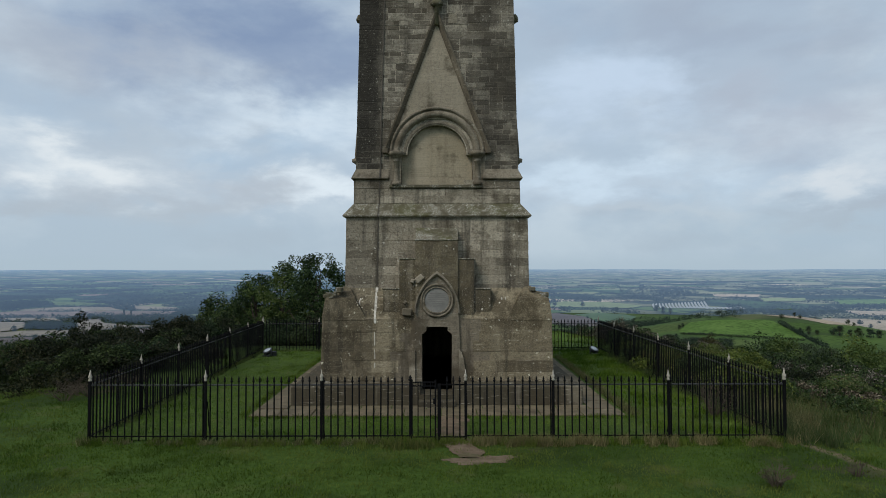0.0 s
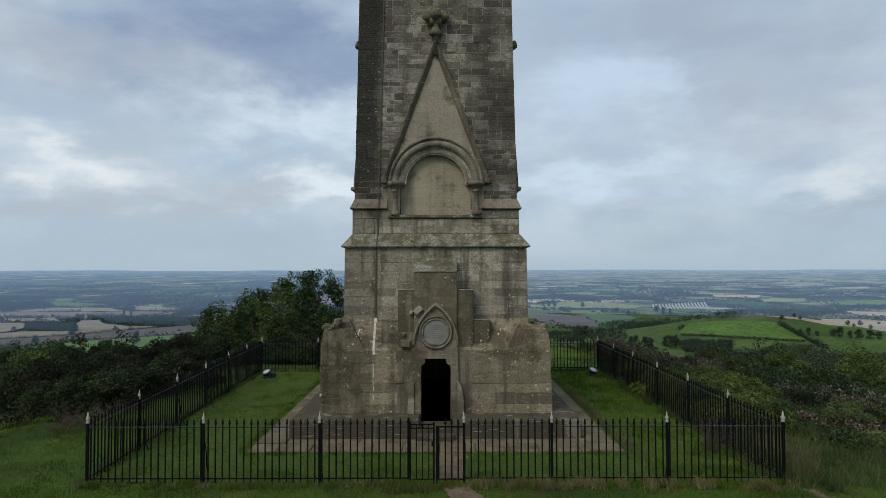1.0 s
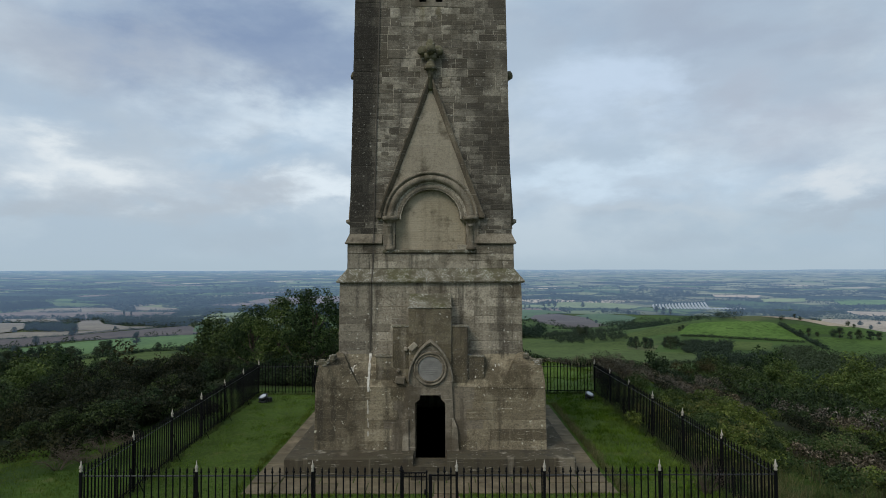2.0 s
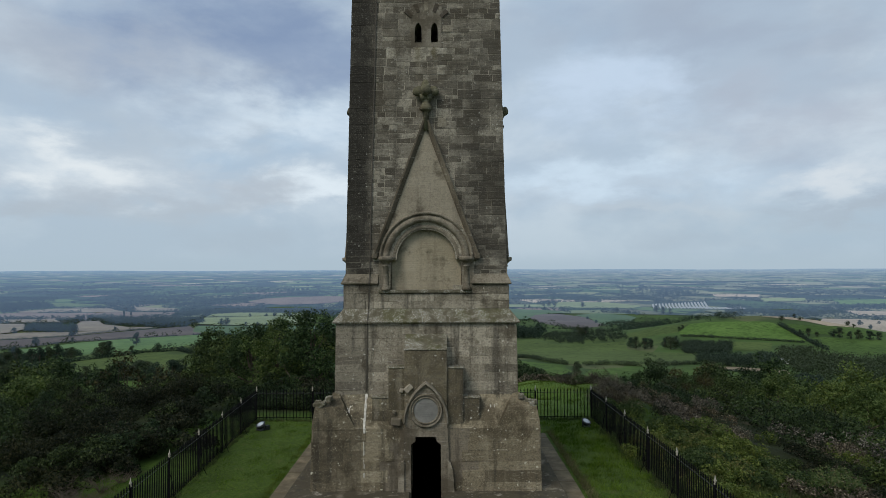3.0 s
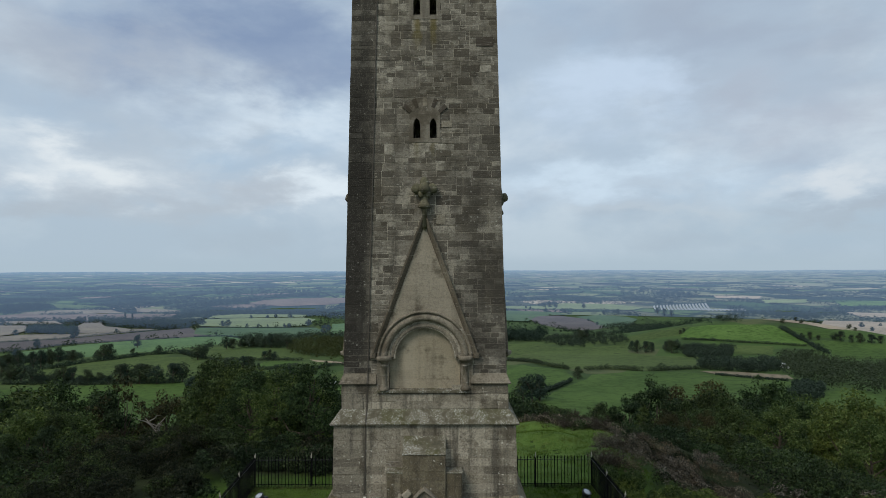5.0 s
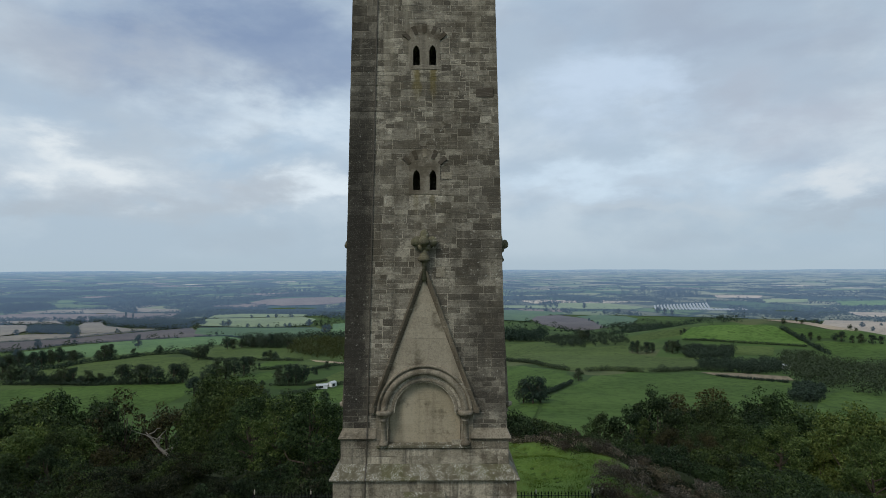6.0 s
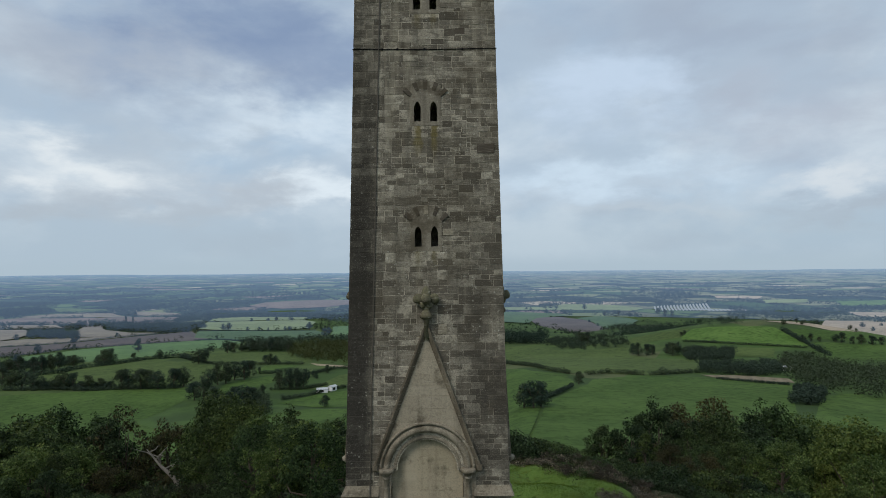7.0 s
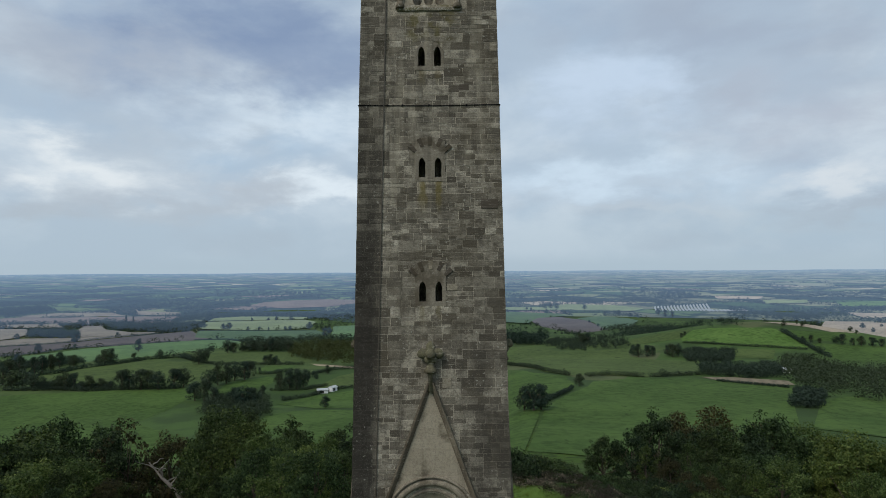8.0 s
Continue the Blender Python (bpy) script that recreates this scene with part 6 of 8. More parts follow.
# rank growth beside the eastern railings
scrub([(9.2, 10.4), (10.2, 10.2), (12.3, 8.2), (16.3, 9.2), (18.5, 6), (15.5, 1), (12, -3), (10.2, -5.5), (9.3, 0)], 0.8, 1.2, 80000, 0.05, ("mid", "bright", "grass", "bright", "mid"), "tangled green brambles beside the railings", 54, "bramble_thicket")
scrub([(9.6, 12.8), (11, 17), (12.8, 21.5), (17.5, 25.5), (18.5, 19), (19.2, 14), (16.5, 9.8), (14.2, 9.3), (12.3, 8.5), (10.2, 10.6)], 0.95, 1.1, 60000, 0.042, ("seed", "seed", "bramble", "seed", "dead"), "grey-purple thicket of seeding weeds", 55, "weed_thicket")
scrub([(10.5, 25), (13, 22.5), (18, 28.5), (16, 37), (8, 42), (4, 40), (8, 31)], 0.9, 1.2, 32000, 0.055, ("seed", "bramble", "mid", "dead"), "brown weeds behind the grassy knoll", 61, "weed_thicket")
scrub([(12, -5.5), (19, -9), (25, -6), (24, 8), (20, 13), (18.5, 6), (15.5, 0.5), (12.2, -3.4)], 1.0, 1.3, 80000, 0.052, ("seed", "mid", "grass", "bramble", "mid", "bright", "bramble"), "rank weeds and brambles down the slope", 56, "weed_thicket")
scrub([(25, -8), (40, -4), (44, 14), (32, 18), (20, 13), (24, 8)], 1.4, 1.8, 44000, 0.07, ("bramble", "mid", "dark", "seed"), "darker scrub farther down the slope", 62, "scrub")
scrub([(19, 24), (21, 10), (30, 8), (50, 24), (46, 44), (30, 46), (12, 38)], 1.4, 2.2, 40000, 0.075, ("dark", "bramble", "mid"), "mixed green bushes down the eastern slope", 57, "scrub")
scrub([(3, 42), (16, 39), (30, 46), (46, 46), (52, 60), (40, 80), (8, 64)], 1.6, 2.4, 30000, 0.09, ("dark", "bramble", "rust"), "mixed green scrub low on the eastern slope", 59, "scrub")
scrub([(50, 24), (70, 40), (80, 66), (56, 62), (46, 44)], 1.6, 2.6, 20000, 0.11, ("dark", "bramble", "mid"), "mixed green scrub on the steep slope", 58, "scrub")
SLOPE = [(20, 13), (30, 9), (50, 22), (66, 42), (60, 62), (40, 70), (22, 52), (14, 38), (19, 28)]


def on_slope(x, y):
    return inside(x, y, SLOPE)


belt(("shrub", "green", "shrub", "bramble", "shrub", "yellow"), 84, (14, 66, 9, 70), (0.9, 1.7), 5, 2.6, on_slope)
belt(("shrub", "green"), 9, (3, 22, 41, 50), (1.0, 1.5), 16, 2.4)
belt(("green", "yellow", "seedy"), 16, (18, 32, -8, 12), (0.7, 1.2), 17, 2.6, lambda x, y: x > 18 + 0.2 * (y + 8))
# trees down the eastern slope
belt(("rust", "ash", "oak", "ash", "slim", "rust", "lime"), 18, (22, 62, 32, 62), (0.5, 1.1), 21, 5.6, lambda x, y: 0.36 * (y + 26) < x < 0.50 * (y + 26), 0.108)
belt(("tall_ash", "beech", "tall_ash", "tall_oak", "slim", "tall_ash"), 20, (26, 96, 60, 108), (0.4, 1.15), 22, 7.5, lambda x, y: 0.30 * (y + 26) < x < 0.51 * (y + 26), 0.112)
belt(("tall_lime", "lime", "tall_lime", "tall_oak"), 15, (34, 96, 40, 108), (0.4, 1.15), 23, 7.0, lambda x, y: 0.52 * (y + 26) < x < 0.85 * (y + 26), 0.108)
# ---- grass, dead wood and other small growth ----
def blades(n, place, tall, wide, leaf, words, seed, name, lean=0.35):
    """Grass blades as narrow triangles standing on the ground; place(rng, n) gives x and y."""
    rng = np.random.default_rng(seed)
    x, y = place(rng, n)
    n = len(x)
    z = ground_z(x, y)
    a = rng.uniform(0, 2 * math.pi, n)
    h = tall * rng.uniform(0.5, 1.4, n)
    w = wide * rng.uniform(0.6, 1.4, n)
    base = np.stack([x, y, z], 1)
    side = np.stack([np.cos(a), np.sin(a), np.zeros(n)], 1) * w[:, None]
    tip = np.stack([rng.normal(size=n) * lean * h, rng.normal(size=n) * lean * h, h], 1)
    v = np.stack([base - side, base + side, base + tip], 1).reshape(-1, 3)
    f = np.arange(3 * n).reshape(-1, 3)
    tagged(new(name, leaf_mesh(name, v, f, LEAF[leaf])), words, "grass", kind="stuff")


def clumped(x0, x1, y0, y1, spread_by, per):
    def place(rng, n):
        m = max(1, n // per)
        cx, cy = rng.uniform(x0, x1, m), rng.uniform(y0, y1, m)
        return np.repeat(cx, per) + rng.normal(size=m * per) * spread_by, np.repeat(cy, per) + rng.normal(size=m * per) * spread_by
    return place


def off_paving(x, y):
    return ~((np.abs(x) < 5.75) & (y > -6.5) & (y < 5.8)) & ~((np.abs(x - 0.46) < 0.42) & (y < -6) & (y > -10)) & (((x - 1.0) / 0.66) ** 2 + ((y + 10.62) / 0.36) ** 2 > 1) & ~((np.abs(x - 0.72) < 0.34) & (y <= -9.9) & (y > -10.5))


def lawn_place(x0, x1, y0, y1):
    def place(rng, n):
        x, y = rng.uniform(x0, x1, n), rng.uniform(y0, y1, n)
        k = off_paving(x, y)
        return x[k], y[k]
    return place


TRACK = ((9.0, -9.0), (9.35, -10.4), (9.6, -12.2), (9.4, -14.5))


def off_track(place):
    """Leaves the trodden path beside the railings bare."""
    def kept(rng, n):
        x, y = place(rng, n)
        line = np.interp(-y, [-q[1] for q in TRACK], [q[0] for q in TRACK])
        ok = (np.abs(x - line) > 0.14 * rng.random(len(x)) ** 1.5) | (y > -9.2)
        return x[ok], y[ok]
    return kept


def along(points, spread_by, per):
    """Tufts along a line."""
    def place(rng, n):
        m = max(1, n // per)
        k = rng.integers(0, len(points) - 1, m)
        t = rng.random(m)
        p = np.array(points)
        c = p[k] * (1 - t)[:, None] + p[k + 1] * t[:, None] + rng.normal(size=(m, 2)) * spread_by
        x = np.repeat(c[:, 0], per) + rng.normal(size=m * per) * 0.07
        y = np.repeat(c[:, 1], per) + rng.normal(size=m * per) * 0.07
        ok = off_paving(x, y)
        return x[ok], y[ok]
    return place


blades(90000, off_track(lawn_place(-16, 16, -15.5, -9.3)), 0.042, 0.009, "lawn", "short rough grass before the railings", 61, "grass")
blades(60000, lawn_place(-9, 9, -9.2, 8.7), 0.06, 0.009, "inner", "short mown grass inside the railings", 62, "grass")
blades(16000, off_track(clumped(-16, 16, -15, -9.6, 0.14, 40)), 0.075, 0.009, "lawn", "darker grass tussocks before the railings", 63, "grass")
blades(3600, along([(-9.2, -9.3), (-1, -9.3)], 0.10, 60), 0.13, 0.008, "straw", "long pale grass under the railings", 64, "grass")
blades(6500, along([(0.9, -9.4), (4.2, -9.4), (9.2, -9.45)], 0.12, 90), 0.20, 0.008, "straw", "long dry grass under the railings", 65, "grass")
blades(1300, along([(-1.3, -9.6), (0.0, -9.55)], 0.20, 50), 0.18, 0.008, "grass", "dry tussock beside the gate", 66, "grass")
blades(16000, along([(-9.1, -9), (-9.6, 8.5), (8.6, 8.6), (8.9, -9)], 0.12, 24), 0.17, 0.008, "grass", "uncut grass along the railings", 67, "grass")
blades(9000, along([(-5.9, -6.6), (-5.85, 5.9), (5.75, 5.9), (5.8, -6.6), (-5.9, -6.6)], 0.06, 20), 0.12, 0.008, "lawn", "grass creeping over the paving edge", 68, "grass")
blades(22000, off_track(clumped(9.6, 20, -9.5, 0, 0.16, 30)), 0.30, 0.009, "grass", "rank grass beside the trodden path", 69, "grass")
blades(3000, clumped(12.5, 24, -8, 2, 0.14, 22), 0.5, 0.008, "dead", "dead standing stalks on the slope", 70, "dead_stalks", 0.15)
blades(34000, lawn_place(-24, -9.2, -13, -1.0), 0.045, 0.010, "lawn", "short grass beside the brambles", 77, "grass")
blades(16000, clumped(-26, -9.6, -13, -1.5, 0.18, 30), 0.10, 0.009, "lawn", "uneven grass beside the brambles", 71, "grass")
blades(30000, clumped(0, 14, 9, 34, 0.25, 30), 0.14, 0.012, "lawn", "tussocky grass on the knoll", 72, "grass")
blades(9000, along([(-4.9, -5.05), (4.9, -5.05)], 0.05, 20), 0.10, 0.008, "lawn", "moss and grass at the tower foot", 73, "grass")


BRUSH = plain("grey_brown_brushwood", (0.085, 0.068, 0.05), 0.9, 0.0, 0.4, 6, 0.1, 0.6)


blades(8000, clumped(-9.0, 9.0, -9.5, -9.15, 0.10, 110), 0.16, 0.008, "lawn", "pale tufts of long grass at the foot of the railings", 74, "grass", 0.5)


def off_flags(place):
    """Keeps tussocks off the paving."""
    def kept(rng, n):
        x, y = place(rng, n)
        ok = off_paving(x, y)
        return x[ok], y[ok]
    return kept


blades(26000, off_flags(clumped(-9, 8.6, -9, 8.5, 0.16, 34)), 0.11, 0.009, "inner", "uneven tussocks in the lawn inside the railings", 75, "grass", 0.6)
blades(14000, off_flags(clumped(5.9, 8.7, -8.6, 8.4, 0.13, 46)), 0.16, 0.010, "inner", "long uneven grass beside the eastern railings", 85, "grass", 0.5)
blades(7000, along([(5.85, -6.4), (5.85, 0), (5.8, 5.8)], 0.10, 26), 0.17, 0.007, "straw", "dry grass along the paving edge", 86, "grass")
blades(12000, along([(9.4, -9.4), (9.45, -4), (9.2, 2), (9.1, 7)], 0.35, 34), 0.32, 0.009, "grass", "long yellowing grass outside the eastern railings", 87, "grass")
blades(3500, along([(9.9, -9.0), (10.4, -5), (10.2, 0)], 0.45, 16), 0.42, 0.007, "straw", "dry flower stalks outside the eastern railings", 88, "dead_stalks")
blades(5000, off_flags(clumped(-9, 8.6, -9, 8.5, 0.22, 40)), 0.10, 0.008, "grass", "paler grass in the lawn inside the railings", 76, "grass", 0.6)


def dead_bush(x, y, tall, wide, stems, material, label, name, seed, base=0.0):
    """A bundle of branching bare twigs."""
    rng = random.Random(seed)
    ob = thing(name, label, "dead bush", pose(x, y, float(ground_z(x, y)) + base))
    for i in range(stems):
        bm = bmesh.new()
        a, k = rng.uniform(0, 6.28), rng.uniform(0.3, 1.0)
        tip = Vector((wide * k * math.cos(a), wide * k * math.sin(a), tall * rng.uniform(0.25, 1.0)))
        mid = tip * 0.5 + Vector((rng.gauss(0, 0.08) * wide, rng.gauss(0, 0.08) * wide, 0.12 * tall))
        tube(bm, [(0.04 * math.cos(a), 0.04 * math.sin(a), -0.05), mid, tip], [0.010, 0.007, 0.003], 4)
        for _ in range(4):
            t = rng.uniform(0.4, 0.95)
            p = mid.lerp(tip, t)
            q = p + Vector((rng.gauss(0, 0.2) * wide, rng.gauss(0, 0.2) * wide, rng.uniform(0.05, 0.3) * tall))
            tube(bm, [p, q], [0.005, 0.002], 4)
        part("stem", bm, material, ob)


dead_bush(6.95, -12.5, 0.44, 0.40, 34, BRUSH, "small bare grey dead bush in the grass", "dead_bush", 1)
dead_bush(9.0, -11.9, 0.35, 0.25, 16, BARK, "low dark clump of dead stems", "dead_bush", 2)
dead_bush(8.3, -6.5, 1.1, 0.7, 36, BARK, "dark dead shrub inside the railings", "dead_bush", 3)
for i, (x, y) in enumerate(((-12.7, -4.0), (-12.3, -3.2), (-12.1, -2.2), (-13.4, -2.3), (-11.9, -1.2), (-13.0, -3.0))):
    dead_bush(x, y, 0.55, 0.8, 24, BRUSH, "heap of cut dead branches beside the brambles", "brushwood", 10 + i)


def dead_tree(x, y, tall):
    """A leaning dead tree with bleached crooked limbs."""
    rng = random.Random(77)
    ob = thing("dead_tree", "leaning dead tree with bleached crooked bare limbs", "dead tree", pose(x, y, float(ground_z(x, y)) - 0.3))
    bm = bmesh.new()
    trunk = [(0, 0, 0), (0.2, 0, tall * 0.3), (-0.6, -0.3, tall * 0.52), (-2.6, -0.4, tall * 0.72), (-4.6, -0.2, tall * 0.95)]
    tube(bm, trunk, [0.42, 0.36, 0.30, 0.2, 0.05], 9)
    part("trunk", bm, DEAD_WOOD, ob)
    for i in range(9):
        bm = bmesh.new()
        k = rng.uniform(1.6, 3.9)
        a, b = Vector(trunk[int(k)]), Vector(trunk[int(k) + 1])
        p = a.lerp(b, k % 1)
        pts = [p]
        d = Vector((rng.uniform(-0.9, 0.6), rng.uniform(-0.5, 0.5), rng.uniform(0.2, 0.9)))
        for _ in range(4):
            pts.append(pts[-1] + d * rng.uniform(0.5, 0.9))
            d = d + Vector((rng.gauss(0, 0.45), rng.gauss(0, 0.4), rng.gauss(0, 0.3)))
        tube(bm, pts, [0.13, 0.10, 0.075, 0.045, 0.015], 6)
        part("limb", bm, DEAD_WOOD, ob)


dead_tree(-36.5, 63, 9.5)
# ---- the vale: fields, hedges, trees, woods ----
HAZE_FROM = 2150


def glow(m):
    """Haze put into a material as a bluish emission, growing with the distance."""
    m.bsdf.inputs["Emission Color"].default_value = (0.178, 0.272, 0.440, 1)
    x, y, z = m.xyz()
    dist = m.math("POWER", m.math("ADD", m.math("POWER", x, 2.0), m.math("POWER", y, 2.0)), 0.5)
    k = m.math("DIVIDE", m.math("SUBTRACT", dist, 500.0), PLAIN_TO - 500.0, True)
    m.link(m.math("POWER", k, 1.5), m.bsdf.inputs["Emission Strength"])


def hazy(name, tone):
    """Material of the distance, with haze painted in as a glow, more the farther it lies."""
    m = Mat(name, 1.0, spec=0.0)
    if tone is None:
        col = m.ramp(m.node("ShaderNodeNewGeometry").outputs["Random Per Island"], ((0.0, (0.020, 0.031, 0.021)), (1.0, (0.042, 0.060, 0.036))))
    else:
        uv = m.node("ShaderNodeUVMap")
        uv.uv_map = "true_place"
        mp = m.node("ShaderNodeMapping")
        mp.inputs[2].default_value, mp.inputs[3].default_value = (0, 0, 0.2), (10000 / 260, 10000 / 300, 1)
        m.link(uv.outputs[0], mp.inputs[0])
        cells = []
        for feature in ("F1", "DISTANCE_TO_EDGE"):
            v = m.node("ShaderNodeTexVoronoi")
            v.voronoi_dimensions, v.feature = "2D", feature
            v.inputs["Scale"].default_value = 1.0
            m.link(mp.outputs[0], v.inputs["Vector"])
            cells.append(v)
        hue = m.node("ShaderNodeSeparateColor")
        m.link(cells[0].outputs["Color"], hue.inputs[0])
        col = m.ramp(hue.outputs[0], ((0.0, (0.022, 0.036, 0.026)), (0.24, (0.045, 0.078, 0.032)), (0.48, (0.085, 0.125, 0.045)), (0.62, (0.03, 0.05, 0.03)), (0.74, (0.15, 0.165, 0.08)), (0.84, (0.06, 0.09, 0.04)), (0.91, (0.17, 0.13, 0.10)), (0.96, (0.36, 0.30, 0.21))))
        col.node.color_ramp.interpolation = "CONSTANT"
        # fields paler towards the east: sunlit haze there is put into their colour
        east_light = m.math("MULTIPLY", m.span(m.xyz()[0], -600.0, 1800.0), m.span(hue.outputs[1], 0.40, 0.45, 0.0, 0.85))
        col = m.mix(east_light, col, (0.20, 0.20, 0.12))
        # hedges along the field edges and woods across them
        col = m.mix(m.span(cells[1].outputs["Distance"], 0.07, 0.03, 0.0, 0.75), col, (0.02, 0.034, 0.024))
        trees = m.noise(14.0, 7.0, (1.0, 0.8, 1), rough=0.7, vec=uv.outputs[0])
        col = m.mix(m.span(trees, 0.545, 0.58, 0.0, 0.85), col, (0.02, 0.034, 0.026))
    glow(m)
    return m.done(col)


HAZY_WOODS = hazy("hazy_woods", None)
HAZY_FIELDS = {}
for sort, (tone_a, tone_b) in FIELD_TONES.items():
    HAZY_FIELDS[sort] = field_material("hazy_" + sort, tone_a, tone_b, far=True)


FIELD_WORDS = {"pasture": "green grazed pasture field", "bright": "bright sunlit green pasture field", "meadow": "dull green meadow field", "ley": "yellow-green grass field", "stubble": "brown harvested stubble field", "plough": "brown ploughed field", "dark_plough": "dark brown ploughed field", "straw": "pale straw-coloured harvested field"}
FIELD_COUNT, OUTLINES = [0], []


def field(sort, outline):
    """A field as a thin sheet that follows the ground."""
    bm = bmesh.new()
    f = bm.faces.new([bm.verts.new((x, y, 0)) for x, y in outline])
    bmesh.ops.triangulate(bm, faces=[f])
    for _ in range(5):
        es = [e for e in bm.edges if e.calc_length() > 26]
        if not es:
            break
        bmesh.ops.subdivide_edges(bm, edges=es, cuts=1, use_grid_fill=True)
        bmesh.ops.triangulate(bm, faces=bm.faces[:])
    FIELD_COUNT[0] += 1
    OUTLINES.append(outline)
    for v in bm.verts:
        v.co.z = float(ground_z(v.co.x, v.co.y)) + 0.20 + 4.8 * float(smooth(1500, 2150, math.hypot(v.co.x, v.co.y))) + 0.006 * FIELD_COUNT[0]
    far = sum(math.hypot(x, y) for x, y in outline) / len(outline) > 1400
    ob = new("field", finish(bm, "field", HAZY_FIELDS[sort] if far else FIELDS[sort], True))
    tagged(ob, FIELD_WORDS[sort] + " in the vale", "field", kind="structure")


def hedge(line, tall, wide):
    """A hedgerow: leaf clumps along a line, uneven in height."""
    rng = np.random.default_rng(int(abs(line[0][0]) * 7 + abs(line[-1][1])))
    cl = []
    for (x0, y0), (x1, y1) in zip(line, line[1:]):
        n = max(2, int(math.hypot(x1 - x0, y1 - y0) / (wide * 0.55)))
        for i in range(n):
            k = (i + rng.uniform(-0.3, 0.3)) / n
            x, y = x0 + k * (x1 - x0) + rng.normal() * wide * 0.12, y0 + k * (y1 - y0) + rng.normal() * wide * 0.12
            h = tall * rng.uniform(0.6, 1.05) * (1.5 if rng.random() < 0.06 else 1)
            cl.append((x, y, float(ground_z(x, y)) + 1.0 + h * 0.35, h * 0.62, 0.95))
    p, d = crown_points(rng, cl, min(8000, len(cl) * 60), 0.6)
    d[:, 2] += 0.4
    v, f = leaf_cloud(p, d, max(0.4, tall * 0.11), rng, 0.5, 0.8)
    far = math.hypot(*line[0]) > 1300
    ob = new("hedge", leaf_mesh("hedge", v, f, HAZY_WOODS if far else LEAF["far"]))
    tagged(ob, "dark green field hedge between pastures", "hedge", kind="stuff")


def far_tree_kind(seed, shape, leaf):
    """A field tree one metre tall, to be scaled."""
    rng = np.random.default_rng(seed)
    ob = thing("tree", "dark round-headed tree standing in the fields" if shape == "round" else "tall narrow poplar by a wood", "tree")
    bm = bmesh.new()
    tube(bm, [(0, 0, -0.08), (0.01, 0, 0.25), (0.0, 0.01, 0.6)], [0.035, 0.025, 0.012], 6)
    for i in range(5):
        a = rng.uniform(0, 6.28)
        tube(bm, [(0, 0, 0.25), (0.14 * math.cos(a), 0.14 * math.sin(a), 0.5), (0.25 * math.cos(a), 0.25 * math.sin(a), 0.66)], [0.014, 0.01, 0.004], 5)
    part("trunk", bm, BARK, ob)
    cl = []
    for i in range(26):
        a = rng.uniform(0, 6.28)
        k = rng.random()
        if shape == "round":
            r = 0.36 * math.sin(math.pi * (0.22 + 0.7 * k)) * rng.uniform(0.3, 1.0)
            cl.append((r * math.cos(a), r * math.sin(a), 0.14 + 0.74 * k, rng.uniform(0.10, 0.17), 0.85))
        else:
            r = 0.06 * rng.random()
            cl.append((r * math.cos(a), r * math.sin(a), 0.15 + 0.78 * k, rng.uniform(0.05, 0.09), 1.4))
    p, d = crown_points(rng, cl, 1300, 0.6)
    d[:, 2] += 0.4
    v, f = leaf_cloud(p, d, 0.030, rng, 0.5, 0.75)
    crown = new("crown", leaf_mesh("crown", v, f, leaf))
    crown.parent = ob
    return ob


for i in range(3):
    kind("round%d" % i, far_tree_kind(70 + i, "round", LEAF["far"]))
    kind("hazy_round%d" % i, far_tree_kind(75 + i, "round", HAZY_WOODS))
kind("poplar", far_tree_kind(80, "poplar", HAZY_WOODS))
TREE_RNG = random.Random(17)


def field_tree(sort, x, y, tall):
    key = "round%d" % TREE_RNG.randrange(3) if sort == "round" else sort
    if sort == "round" and math.hypot(x, y) > 1300:
        key = "hazy_" + key
    ob = plant(key, x, y, tall * 1.08, TREE_RNG.uniform(0, 360), -0.02, 1.0)
    wide = TREE_RNG.uniform(0.85, 1.15)
    ob.scale = (tall * 1.08 * wide, tall * 1.08 * wide, tall * 1.08)


def wood(outline, tall, n, leaf):
    """A wood: n crowns crowded over an outline, in one mesh."""
    rng = np.random.default_rng(int(abs(outline[0][0]) + abs(outline[0][1])))
    xs, ys = [p[0] for p in outline], [p[1] for p in outline]
    cl = []
    tries = 0
    while len(cl) < n * 5 and tries < n * 60:
        tries += 1
        x, y = rng.uniform(min(xs), max(xs)), rng.uniform(min(ys), max(ys))
        if not inside(x, y, outline):
            continue
        h = tall * rng.uniform(0.7, 1.1)
        z = float(ground_z(x, y)) + (0.5 if math.hypot(x, y) < HAZE_FROM - 60 else 4.0)
        r = h * rng.uniform(0.30, 0.46)
        for k in range(5):
            a = rng.uniform(0, 6.28)
            cl.append((x + 0.7 * r * math.cos(a), y + 0.7 * r * math.sin(a), z + h * rng.uniform(0.2, 0.8), r * rng.uniform(0.55, 0.9), 0.95))
    p, d = crown_points(rng, cl, min(20000, len(cl) * 34), 0.7)
    d[:, 2] += 0.4
    v, f = leaf_cloud(p, d, max(0.6, tall * 0.056), rng, 0.5, 0.8)
    far = math.hypot(*outline[0]) > 1300
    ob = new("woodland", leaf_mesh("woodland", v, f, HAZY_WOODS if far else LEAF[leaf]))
    tagged(ob, "dense dark green wood on the vale floor", "wood", kind="stuff")


